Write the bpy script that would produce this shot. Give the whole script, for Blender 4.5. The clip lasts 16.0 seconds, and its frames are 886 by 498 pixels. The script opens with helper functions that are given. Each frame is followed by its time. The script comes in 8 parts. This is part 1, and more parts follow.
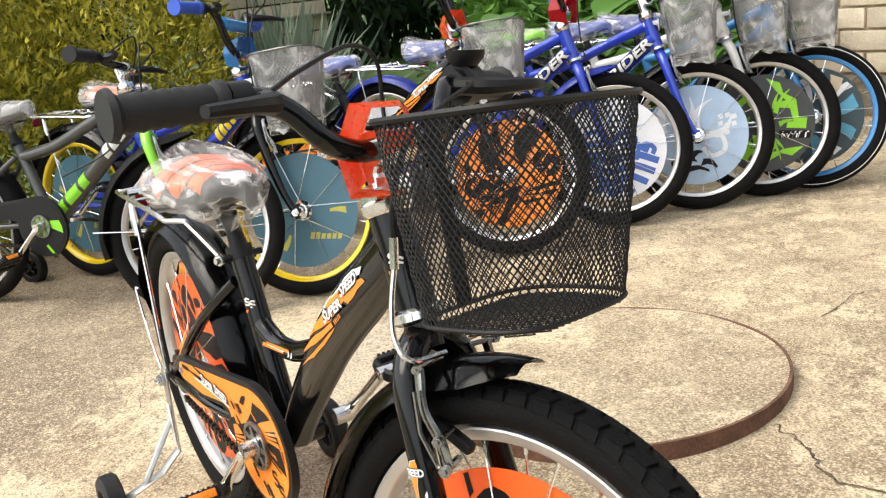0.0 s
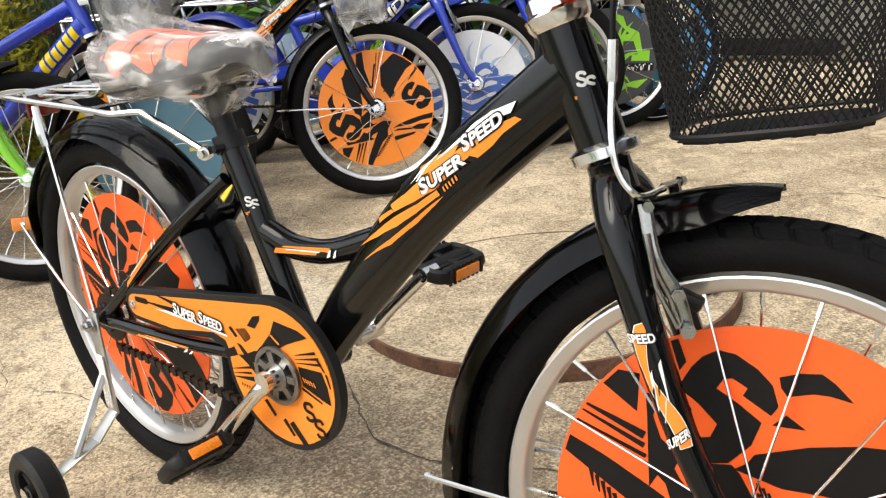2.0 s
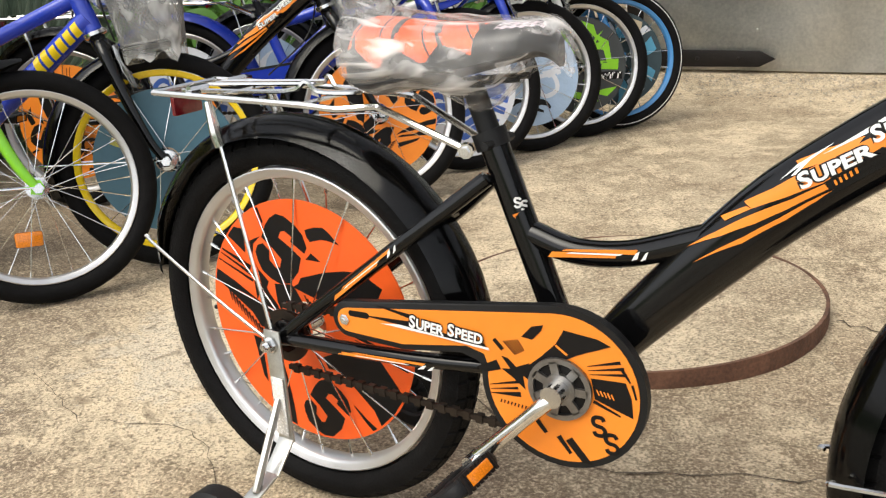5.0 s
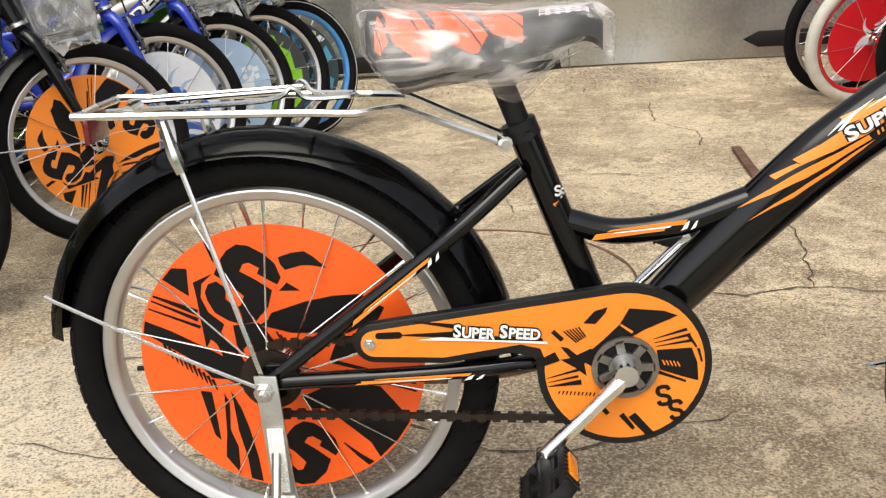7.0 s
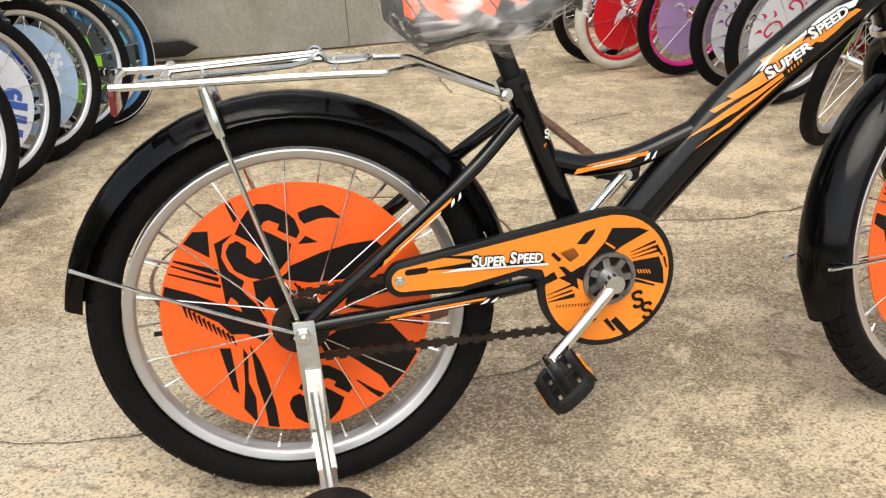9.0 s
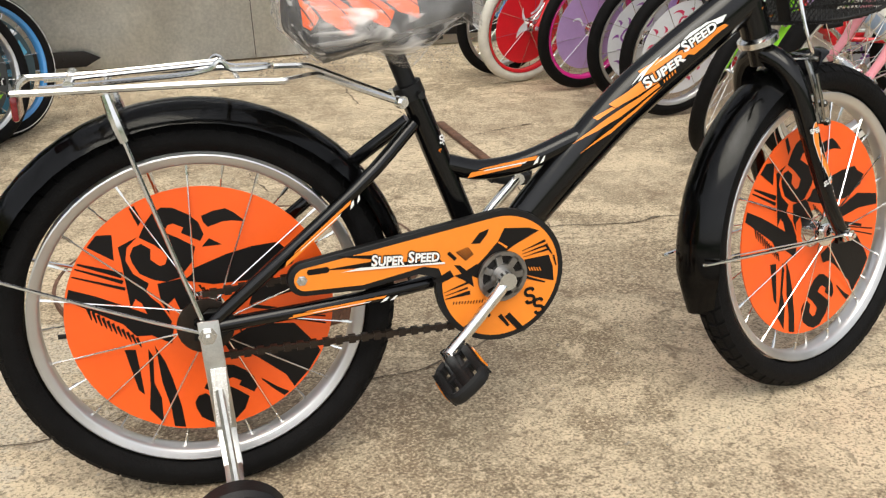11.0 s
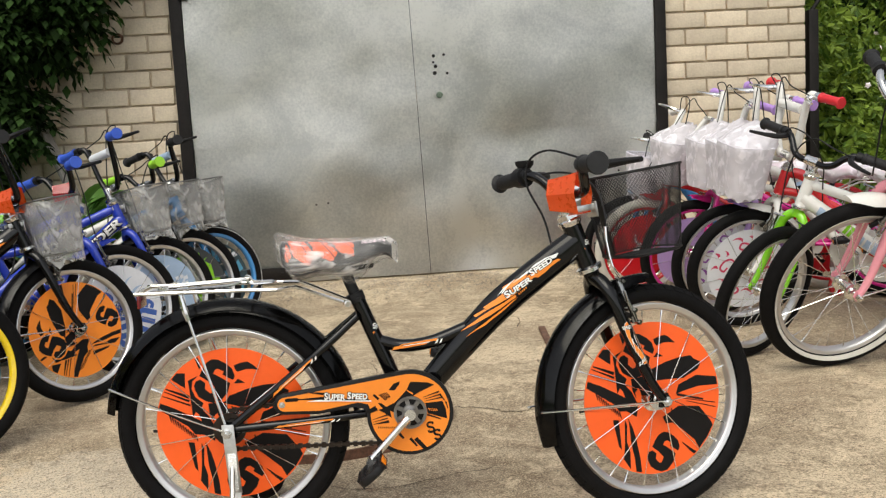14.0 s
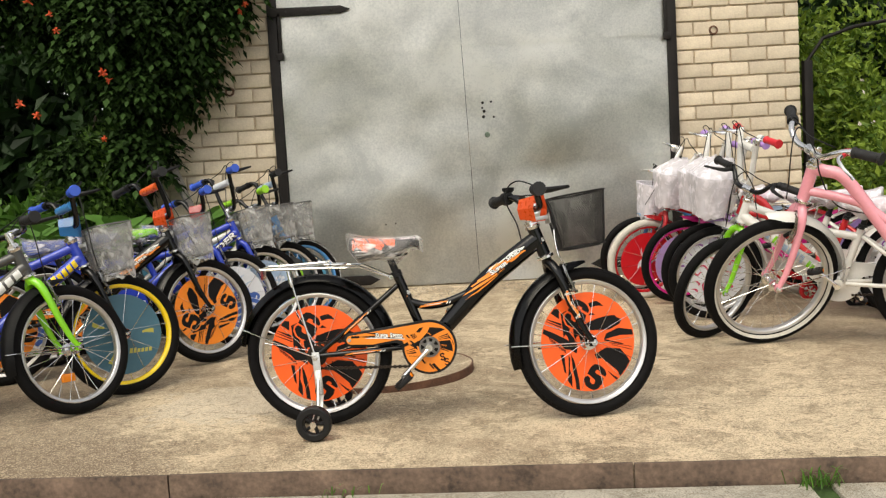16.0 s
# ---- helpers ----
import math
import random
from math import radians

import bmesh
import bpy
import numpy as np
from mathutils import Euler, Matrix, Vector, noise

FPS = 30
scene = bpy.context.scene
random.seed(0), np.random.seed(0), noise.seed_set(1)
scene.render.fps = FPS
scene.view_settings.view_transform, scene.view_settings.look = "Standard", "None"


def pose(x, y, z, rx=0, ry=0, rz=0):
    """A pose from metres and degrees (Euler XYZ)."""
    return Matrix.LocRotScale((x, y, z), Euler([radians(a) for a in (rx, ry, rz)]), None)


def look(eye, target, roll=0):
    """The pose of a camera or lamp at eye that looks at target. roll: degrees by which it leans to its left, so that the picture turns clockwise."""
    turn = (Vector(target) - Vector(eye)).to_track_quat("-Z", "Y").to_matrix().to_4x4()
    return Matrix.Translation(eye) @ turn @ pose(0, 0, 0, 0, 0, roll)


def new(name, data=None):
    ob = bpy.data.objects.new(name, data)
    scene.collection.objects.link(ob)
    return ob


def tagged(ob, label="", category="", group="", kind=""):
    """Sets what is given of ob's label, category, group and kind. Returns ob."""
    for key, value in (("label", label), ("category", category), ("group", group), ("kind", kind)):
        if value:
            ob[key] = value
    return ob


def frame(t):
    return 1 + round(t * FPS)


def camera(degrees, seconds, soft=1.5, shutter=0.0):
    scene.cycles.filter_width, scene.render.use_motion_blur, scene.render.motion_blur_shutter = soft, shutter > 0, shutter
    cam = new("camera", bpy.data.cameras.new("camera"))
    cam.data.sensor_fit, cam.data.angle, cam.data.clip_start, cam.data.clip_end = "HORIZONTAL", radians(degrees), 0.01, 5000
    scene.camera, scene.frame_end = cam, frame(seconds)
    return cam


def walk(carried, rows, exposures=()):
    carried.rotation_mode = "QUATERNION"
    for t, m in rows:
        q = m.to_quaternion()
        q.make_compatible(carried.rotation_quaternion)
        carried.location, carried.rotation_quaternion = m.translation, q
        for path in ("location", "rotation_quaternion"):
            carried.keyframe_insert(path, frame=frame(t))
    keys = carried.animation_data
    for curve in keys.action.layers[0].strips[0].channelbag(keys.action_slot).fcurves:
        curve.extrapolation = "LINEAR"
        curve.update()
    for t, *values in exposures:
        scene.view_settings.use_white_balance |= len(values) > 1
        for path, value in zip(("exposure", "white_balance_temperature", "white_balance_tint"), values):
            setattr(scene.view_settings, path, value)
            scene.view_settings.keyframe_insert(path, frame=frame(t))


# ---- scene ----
cam = camera(50.4, 16.0, soft=1.25)
PATH = [
    (0, (1.543, -0.523, 0.87), (-0.033, 0.576, 0.315), -6.5),
    (0.5, (1.479, -0.646, 0.83), (-0.007, 0.561, 0.251), -6.6),
    (1, (1.404, -0.713, 0.778), (-0.003, 0.577, 0.18), -6.3),
    (1.5, (1.274, -0.716, 0.735), (-0.066, 0.643, 0.137), -5.8),
    (2, (1.164, -0.699, 0.731), (-0.04, 0.763, 0.089), -5.3),
    (2.5, (1.11, -0.699, 0.726), (-0.094, 0.747, 0.048), -5.2),
    (3, (1.055, -0.719, 0.734), (-0.124, 0.723, 0.007), -5.1),
    (3.5, (0.989, -0.764, 0.745), (-0.11, 0.745, 0.027), -4.1),
    (4, (0.916, -0.814, 0.744), (-0.151, 0.733, 0.059), -3.3),
    (4.5, (0.838, -0.866, 0.735), (-0.202, 0.715, 0.088), -3.1),
    (6.8, (0.266, -0.99, 0.732), (0.131, 0.888, 0.056), -3.4),
    (7, (0.234, -0.991, 0.728), (0.164, 0.898, 0.074), -3.2),
    (7.5, (0.122, -0.948, 0.722), (0.169, 0.939, 0.059), -2.9),
    (8, (0.003, -0.946, 0.738), (0.128, 0.907, -0.005), -3.9),
    (8.5, (-0.102, -1.035, 0.739), (0.254, 0.797, 0.02), -3.3),
    (11, (-0.106, -1.154, 0.743), (0.559, 0.602, 0.054), -1.3),
    (11.5, (-0.068, -1.151, 0.768), (0.75, 0.576, 0.179), 0.6),
    (12, (-0.019, -1.187, 0.798), (0.858, 0.544, 0.314), 1.8),
    (12.5, (0.087, -1.304, 0.805), (0.765, 0.518, 0.336), -0.6),
    (13, (0.215, -1.52, 0.843), (0.656, 0.374, 0.379), -1.7),
    (13.5, (0.256, -1.779, 0.87), (0.615, 0.165, 0.563), -3.8),
    (14, (0.304, -2.059, 0.853), (0.478, -0.081, 0.619), -3.1),
    (14.5, (0.358, -2.374, 0.859), (0.455, -0.39, 0.627), -3.0),
    (15, (0.361, -2.683, 0.863), (0.499, -0.701, 0.631), -2.9),
    (15.5, (0.397, -2.99, 0.865), (0.477, -1.0, 0.678), -3.2),
    (16, (0.445, -3.254, 0.861), (0.45, -1.261, 0.697), -3.2),
]
walk(cam, [(t, look(eye, target, roll)) for t, eye, target, roll in PATH],
     [(0, 1.14, 6500, 10), (1.5, 0.94, 6500, 10), (3.5, 0.76, 6500, 10), (8.5, 0.68, 6500, 10), (11, 0.56, 6500, 10), (13, 0.38, 6500, 10), (14.5, 0.44, 6550, 10), (16, 0.52, 6900, 10)])

# ---- light: bright overcast afternoon ----
world = bpy.data.worlds.new("sky")
scene.world = world
world.use_nodes = True
wn, wl = world.node_tree.nodes, world.node_tree.links
sky = wn.new("ShaderNodeTexSky")
sky.sky_type, sky.sun_disc = "NISHITA", False
sky.sun_elevation, sky.sun_rotation = radians(55), radians(200)
sky.air_density, sky.dust_density, sky.ozone_density = 1.0, 2.2, 1.0
wn["Background"].inputs["Strength"].default_value = 0.15
veil = wn.new("ShaderNodeHueSaturation")  # a thin even cloud cover pales the blue
veil.inputs["Saturation"].default_value = 0.2
wl.new(sky.outputs["Color"], veil.inputs["Color"])
wl.new(veil.outputs["Color"], wn["Background"].inputs["Color"])
sun_data = bpy.data.lights.new("sun", "SUN")
sun_data.energy, sun_data.angle, sun_data.color = 1.2, radians(45), (1.0, 0.925, 0.74)
sun = new("sun", sun_data)
sun.matrix_world = look((-2.0, -5.0, 9.0), (0.6, 0.8, 0.0))

# ---- materials ----
MATS = {}


def mat(name, color, rough=0.5, metal=0.0, vary=0.0, scale=30.0, bump=0.0, bscale=200.0, coat=0.0, alpha=1.0, second=None, stretch=(1, 1, 1), spec=0.5, trans=0.0):
    """A principled material with two scales of noise in colour and a fine relief."""
    if name in MATS:
        return MATS[name]
    m = bpy.data.materials.new(name)
    m.use_nodes = True
    n, l = m.node_tree.nodes, m.node_tree.links
    p = n["Principled BSDF"]
    p.inputs["Base Color"].default_value = (*color, 1)
    p.inputs["Roughness"].default_value = rough
    p.inputs["Metallic"].default_value = metal
    p.inputs["Coat Weight"].default_value = coat
    p.inputs["Coat Roughness"].default_value = 0.08
    p.inputs["Alpha"].default_value = alpha
    p.inputs["Specular IOR Level"].default_value = spec
    p.inputs["Transmission Weight"].default_value = trans
    co = n.new("ShaderNodeTexCoord")
    mp = n.new("ShaderNodeMapping")
    mp.inputs["Scale"].default_value = stretch
    l.new(co.outputs["Object"], mp.inputs["Vector"])
    if vary or second:
        big, small = n.new("ShaderNodeTexNoise"), n.new("ShaderNodeTexNoise")
        big.inputs["Scale"].default_value, small.inputs["Scale"].default_value = scale, scale * 9
        big.inputs["Detail"].default_value = small.inputs["Detail"].default_value = 4
        l.new(mp.outputs[0], big.inputs["Vector"])
        l.new(mp.outputs[0], small.inputs["Vector"])
        mixf = n.new("ShaderNodeMix")
        mixf.inputs[0].default_value = 0.4
        l.new(big.outputs["Fac"], mixf.inputs[2])
        l.new(small.outputs["Fac"], mixf.inputs[3])
        ramp = n.new("ShaderNodeValToRGB")
        ramp.color_ramp.elements[0].position, ramp.color_ramp.elements[1].position = 0.33, 0.67
        lo = [c * (1 - vary) for c in color]
        hi = list(second) if second else [min(1, c * (1 + vary)) for c in color]
        ramp.color_ramp.elements[0].color, ramp.color_ramp.elements[1].color = (*lo, 1), (*hi, 1)
        l.new(mixf.outputs[0], ramp.inputs[0])
        l.new(ramp.outputs[0], p.inputs["Base Color"])
        rr = n.new("ShaderNodeMapRange")
        rr.inputs[3].default_value, rr.inputs[4].default_value = max(0.02, rough - 0.1), min(1, rough + 0.12)
        l.new(small.outputs["Fac"], rr.inputs[0])
        l.new(rr.outputs[0], p.inputs["Roughness"])
    if bump:
        bn, b = n.new("ShaderNodeTexNoise"), n.new("ShaderNodeBump")
        bn.inputs["Scale"].default_value, bn.inputs["Detail"].default_value = bscale, 6
        b.inputs["Strength"].default_value, b.inputs["Distance"].default_value = bump, 0.01
        l.new(mp.outputs[0], bn.inputs["Vector"])
        l.new(bn.outputs["Fac"], b.inputs["Height"])
        l.new(b.outputs[0], p.inputs["Normal"])
    MATS[name] = m
    return m


def leaf_mat(name, dark, light, rough=0.5, trans=0.25, gloss=0.3):
    """Leaves: colour differs from leaf to leaf, with some light shining through."""
    m = bpy.data.materials.new(name)
    m.use_nodes = True
    n, l = m.node_tree.nodes, m.node_tree.links
    p = n["Principled BSDF"]
    g, ramp = n.new("ShaderNodeNewGeometry"), n.new("ShaderNodeValToRGB")
    ramp.color_ramp.elements[0].color, ramp.color_ramp.elements[1].color = (*dark, 1), (*light, 1)
    l.new(g.outputs["Random Per Island"], ramp.inputs[0])
    l.new(ramp.outputs[0], p.inputs["Base Color"])
    p.inputs["Roughness"].default_value = rough
    p.inputs["Specular IOR Level"].default_value = gloss
    tr, add = n.new("ShaderNodeBsdfTranslucent"), n.new("ShaderNodeMixShader")
    add.inputs[0].default_value = trans
    l.new(ramp.outputs[0], tr.inputs["Color"])
    l.new(p.outputs[0], add.inputs[1])
    l.new(tr.outputs[0], add.inputs[2])
    l.new(add.outputs[0], n["Material Output"].inputs["Surface"])
    MATS[name] = m
    return m


def film_mat(name, color, cover=0.3, rough=0.2, haze=0.3, pulled=(1.0, 8, 8)):
    """Thin wrinkled plastic film: clear with a haze, whiter and shiny along its creases."""
    m = bpy.data.materials.new(name)
    m.use_nodes = True
    n, l = m.node_tree.nodes, m.node_tree.links
    p = n["Principled BSDF"]
    p.inputs["Base Color"].default_value = (*color, 1)
    p.inputs["Roughness"].default_value = rough
    clear, mix = n.new("ShaderNodeBsdfTransparent"), n.new("ShaderNodeMixShader")
    co, soft, crease = n.new("ShaderNodeTexCoord"), n.new("ShaderNodeTexNoise"), n.new("ShaderNodeTexNoise")
    for t, sc, d in ((soft, 13, 1.0), (crease, 7, 0.6)):
        t.inputs["Scale"].default_value, t.inputs["Detail"].default_value, t.inputs["Distortion"].default_value = sc, 2, d
        l.new(co.outputs["Object"], t.inputs["Vector"])
    pull = n.new("ShaderNodeMapping")
    pull.inputs["Scale"].default_value, pull.inputs["Rotation"].default_value = pulled, (0, 0.3, 0)
    l.new(co.outputs["Object"], pull.inputs["Vector"])
    l.new(pull.outputs[0], crease.inputs["Vector"])
    a, b, add = n.new("ShaderNodeMapRange"), n.new("ShaderNodeMapRange"), n.new("ShaderNodeMath")
    a.inputs[1].default_value, a.inputs[2].default_value, a.inputs[3].default_value, a.inputs[4].default_value = 0.4, 0.7, cover * haze, cover
    b.inputs[1].default_value, b.inputs[2].default_value, b.inputs[3].default_value, b.inputs[4].default_value = 0.52, 0.70, 0.0, 0.5
    l.new(soft.outputs["Fac"], a.inputs[0])
    l.new(crease.outputs["Fac"], b.inputs[0])
    add.use_clamp = True
    l.new(a.outputs[0], add.inputs[0])
    l.new(b.outputs[0], add.inputs[1])
    bump = n.new("ShaderNodeBump")
    bump.inputs["Strength"].default_value, bump.inputs["Distance"].default_value = 0.6, 0.012
    l.new(crease.outputs["Fac"], bump.inputs["Height"])
    l.new(bump.outputs[0], p.inputs["Normal"])
    l.new(add.outputs[0], mix.inputs[0])
    l.new(clear.outputs[0], mix.inputs[1])
    l.new(p.outputs[0], mix.inputs[2])
    l.new(mix.outputs[0], n["Material Output"].inputs["Surface"])
    MATS[name] = m
    return m


def paint(name, color, rough=0.22):
    return mat(name, color, rough, 0.0, 0.06, 12, coat=0.6)


BLACK = mat("black_gloss_paint", (0.003, 0.003, 0.0033), 0.12, 0.0, 0.2, 4, coat=0.22, spec=0.28)
FENDER = mat("black_gloss_plastic", (0.003, 0.003, 0.0033), 0.10, 0.0, 0.2, 5, coat=0.26, spec=0.3)
BLACKP = mat("black_plastic", (0.007, 0.007, 0.0075), 0.5, 0.0, 0.3, 60, bump=0.1, bscale=400, spec=0.3)
RUBBER = mat("tyre_rubber", (0.0045, 0.0043, 0.0045), 0.7, 0.0, 0.35, 40, bump=0.25, bscale=300, spec=0.13)
WHITE_RUBBER = mat("cream_tyre_rubber", (0.55, 0.53, 0.47), 0.65, 0.0, 0.12, 30, bump=0.1)
GREY_RUBBER = mat("grey_grip_rubber", (0.018, 0.018, 0.019), 0.6, 0.0, 0.2, 60, bump=0.12, bscale=700, spec=0.3)
CHROME = mat("chrome", (0.78, 0.78, 0.77), 0.16, 1.0, 0.08, 40)
DULL_STEEL = mat("dull_dark_steel", (0.26, 0.25, 0.24), 0.35, 0.9, 0.2, 60)
BRAKE_STEEL = mat("worn_chrome", (0.34, 0.34, 0.33), 0.22, 1.0, 0.2, 80)
STEEL = mat("galvanised_steel", (0.6, 0.6, 0.58), 0.36, 1.0, 0.15, 60)
ALU = mat("aluminium_rim", (0.62, 0.615, 0.61), 0.33, 0.85, 0.08, 3)
KERB_STEEL = mat("dark_weathered_edge", (0.07, 0.046, 0.032), 0.85, 0.0, 0.5, 7, bump=0.6, bscale=60, second=(0.20, 0.135, 0.095))
RUST = mat("rusty_steel", (0.09, 0.042, 0.026), 0.85, 0.0, 0.4, 18, bump=0.5, bscale=90, second=(0.2, 0.1, 0.06))
DARK_STEEL = mat("black_painted_steel", (0.010, 0.008, 0.007), 0.6, 0.0, 0.5, 9, spec=0.25, bump=0.2, bscale=60)
CHAIN = mat("oiled_chain_steel", (0.035, 0.026, 0.02), 0.45, 0.7, 0.3, 80)
ORANGE = mat("orange_print", (0.9, 0.115, 0.012), 0.38, 0.0, 0.05, 8)
AMBER = mat("amber_print", (0.86, 0.25, 0.022), 0.35, 0.0, 0.05, 8)
SOFT_ORANGE = mat("orange_plastic", (0.92, 0.15, 0.03), 0.28, 0.0, 0.06, 10, trans=0.12)
WHITE_INK = mat("white_ink", (0.8, 0.8, 0.78), 0.4, 0.0, 0.05, 40)
BLACK_INK = mat("black_ink", (0.007, 0.006, 0.006), 0.45, 0.0, 0.2, 20, spec=0.2)
AMBER_LENS = mat("amber_reflector", (0.75, 0.22, 0.01), 0.15, 0.0, 0.3, 300, coat=0.5)
RED_LENS = mat("red_reflector", (0.16, 0.008, 0.012), 0.15, 0.0, 0.3, 300, coat=0.5)
WHITE_PAINT = paint("white_gloss_paint", (0.75, 0.74, 0.7))
FILM = film_mat("clear_plastic_film", (0.99, 0.96, 0.94), 0.30, 0.10, 0.22)
FILM_GREY = film_mat("grey_plastic_bag", (0.68, 0.68, 0.66), 0.4, 0.22, 0.3, (3, 4, 2.2))
FILM_WHITE = film_mat("white_plastic_bag", (0.84, 0.81, 0.86), 0.72, 0.3, 0.8, (3, 3, 2.5))
FILM_WHITE.node_tree.nodes["Bump"].inputs["Strength"].default_value = 0.3

# ---- building helpers ----
CACHE = {}
EYE3 = Matrix.Identity(4)


def finish(bm, name, mats, angle=40):
    me = bpy.data.meshes.new(name)
    bmesh.ops.recalc_face_normals(bm, faces=bm.faces)
    bm.to_mesh(me)
    bm.free()
    for x in mats if isinstance(mats, (list, tuple)) else [mats]:
        me.materials.append(x)
    me.polygons.foreach_set("use_smooth", [True] * len(me.polygons))
    me.set_sharp_from_angle(angle=radians(angle))
    return me


def part(name, bm, material, parent, label="", m=None, angle=40):
    """Links a bmesh (or a ready mesh) as one mesh object under a thing or part."""
    me = finish(bm, name, material, angle) if isinstance(bm, bmesh.types.BMesh) else bm
    ob = new(name, me)
    ob.parent = parent
    ob.matrix_basis = m or EYE3
    return tagged(ob, label)


def cached(key, build, mats, angle=40):
    """The mesh for key, built once and shared."""
    if key not in CACHE:
        bm = bmesh.new()
        build(bm)
        CACHE[key] = finish(bm, str(key[0]), mats, angle)
    return CACHE[key]


def smooth_line(points, n=6):
    """Catmull-Rom through the points."""
    p = [Vector(q) for q in points]
    if len(p) < 3:
        return p
    p = [2 * p[0] - p[1], *p, 2 * p[-1] - p[-2]]
    out = []
    for i in range(1, len(p) - 2):
        for k in range(n):
            t = k / n
            out.append(0.5 * (2 * p[i] + (p[i + 1] - p[i - 1]) * t + (2 * p[i - 1] - 5 * p[i] + 4 * p[i + 1] - p[i + 2]) * t * t
                              + (3 * p[i] - p[i - 1] - 3 * p[i + 1] + p[i + 2]) * t ** 3))
    return [*out, p[-2]]


def tube(bm, points, r, seg=10, r2=None, close=False, mi=0):
    """A round (or oval: r in the plane, r2 across it) tube along points; r may be a list."""
    p = [Vector(q) for q in points]
    rs = r if isinstance(r, (list, tuple)) else [r] * len(p)
    if len(rs) != len(p):
        rs = list(np.interp(np.linspace(0, 1, len(p)), np.linspace(0, 1, len(rs)), rs))
    rings, up = [], None
    for i, q in enumerate(p):
        d = (p[min(i + 1, len(p) - 1)] - p[max(i - 1, 0)]).normalized()
        if up is None:
            up = Vector((0, 1, 0)) if abs(d.y) < 0.9 else Vector((0, 0, 1))
        up = (up - d * up.dot(d)).normalized()
        side = d.cross(up)
        ring = []
        for s in range(seg):
            a = 2 * math.pi * s / seg
            ring.append(bm.verts.new(q + side * (math.cos(a) * rs[i]) + up * (math.sin(a) * (r2 or rs[i]))))
        rings.append(ring)
    faces = []
    for a, b in zip(rings, rings[1:]):
        for s in range(seg):
            faces.append(bm.faces.new((a[s], a[(s + 1) % seg], b[(s + 1) % seg], b[s])))
    faces.append(bm.faces.new(rings[0][::-1]))
    faces.append(bm.faces.new(rings[-1]))
    for f in faces:
        f.material_index = mi
    return faces


def lathe(bm, profile, seg=32, m=EYE3, closed=False, mi=0):
    """Revolves (radius, y) pairs round the y axis."""
    rings = []
    for r, y in profile:
        if r < 1e-6:
            rings.append([bm.verts.new(m @ Vector((0, y, 0)))])
            continue
        rings.append([bm.verts.new(m @ Vector((r * math.cos(2 * math.pi * s / seg), y, r * math.sin(2 * math.pi * s / seg)))) for s in range(seg)])
    pairs = list(zip(rings, rings[1:])) + ([(rings[-1], rings[0])] if closed else [])
    for a, b in pairs:
        for s in range(seg):
            t = (s + 1) % seg
            v = [a[s % len(a)], a[t % len(a)], b[t % len(b)], b[s % len(b)]]
            v = [q for i, q in enumerate(v) if q not in v[:i]]
            if len(v) > 2:
                bm.faces.new(v).material_index = mi


def box(bm, c, size, m=EYE3, bevel=0.0, mi=0):
    geom = bmesh.ops.create_cube(bm, size=1.0, matrix=m @ Matrix.Translation(c) @ Matrix.Diagonal((*size, 1)))
    faces = {f for v in geom["verts"] for f in v.link_faces}
    for f in faces:
        f.material_index = mi
    if bevel:
        edges = list({e for f in faces for e in f.edges})
        r = bmesh.ops.bevel(bm, geom=edges, offset=bevel, segments=2, affect="EDGES", profile=0.5)
        for f in r["faces"]:
            f.material_index = mi


def plate(bm, outline, y0, y1, m=EYE3, mi=0, bevel=0.0):
    """A flat piece: an outline in x, z, with thickness from y0 to y1."""
    a = [bm.verts.new(m @ Vector((x, y0, z))) for x, z in outline]
    b = [bm.verts.new(m @ Vector((x, y1, z))) for x, z in outline]
    fs = [bm.faces.new(a), bm.faces.new(b[::-1])]
    for i in range(len(a)):
        j = (i + 1) % len(a)
        fs.append(bm.faces.new((a[j], a[i], b[i], b[j])))
    for f in fs:
        f.material_index = mi
    if bevel:
        rim = [e for f in fs[:2] for e in f.edges]
        bmesh.ops.bevel(bm, geom=rim, offset=bevel, segments=2, affect="EDGES", profile=0.5)


def ribbon(line, w0, w1, n=8, bow=0.0):
    """The outline of a tapering slash in the plane from line[0] to line[1], bowed sideways."""
    (x0, z0), (x1, z1) = line
    dx, dz = x1 - x0, z1 - z0
    ln = math.hypot(dx, dz)
    nx, nz = -dz / ln, dx / ln
    left, right = [], []
    for i in range(n + 1):
        t = i / n
        b = bow * 4 * t * (1 - t) * ln
        w = (w0 + (w1 - w0) * t) / 2
        cx, cz = x0 + dx * t + nx * b, z0 + dz * t + nz * b
        left.append((cx + nx * w, cz + nz * w))
        right.append((cx - nx * w, cz - nz * w))
    return left + right[::-1]


def stroke(points, w):
    """Quads along a bent stroke of one width, as outlines in the plane."""
    p = [q.to_2d() for q in smooth_line([(x, z, 0) for x, z in points], 4)]
    out = []
    for i, q in enumerate(p):
        d = (p[min(i + 1, len(p) - 1)] - p[max(i - 1, 0)]).normalized()
        n = Vector((-d.y, d.x)) * w / 2
        out.append((q + n, q - n))
    return [(tuple(a[0]), tuple(b[0]), tuple(b[1]), tuple(a[1])) for a, b in zip(out, out[1:])]


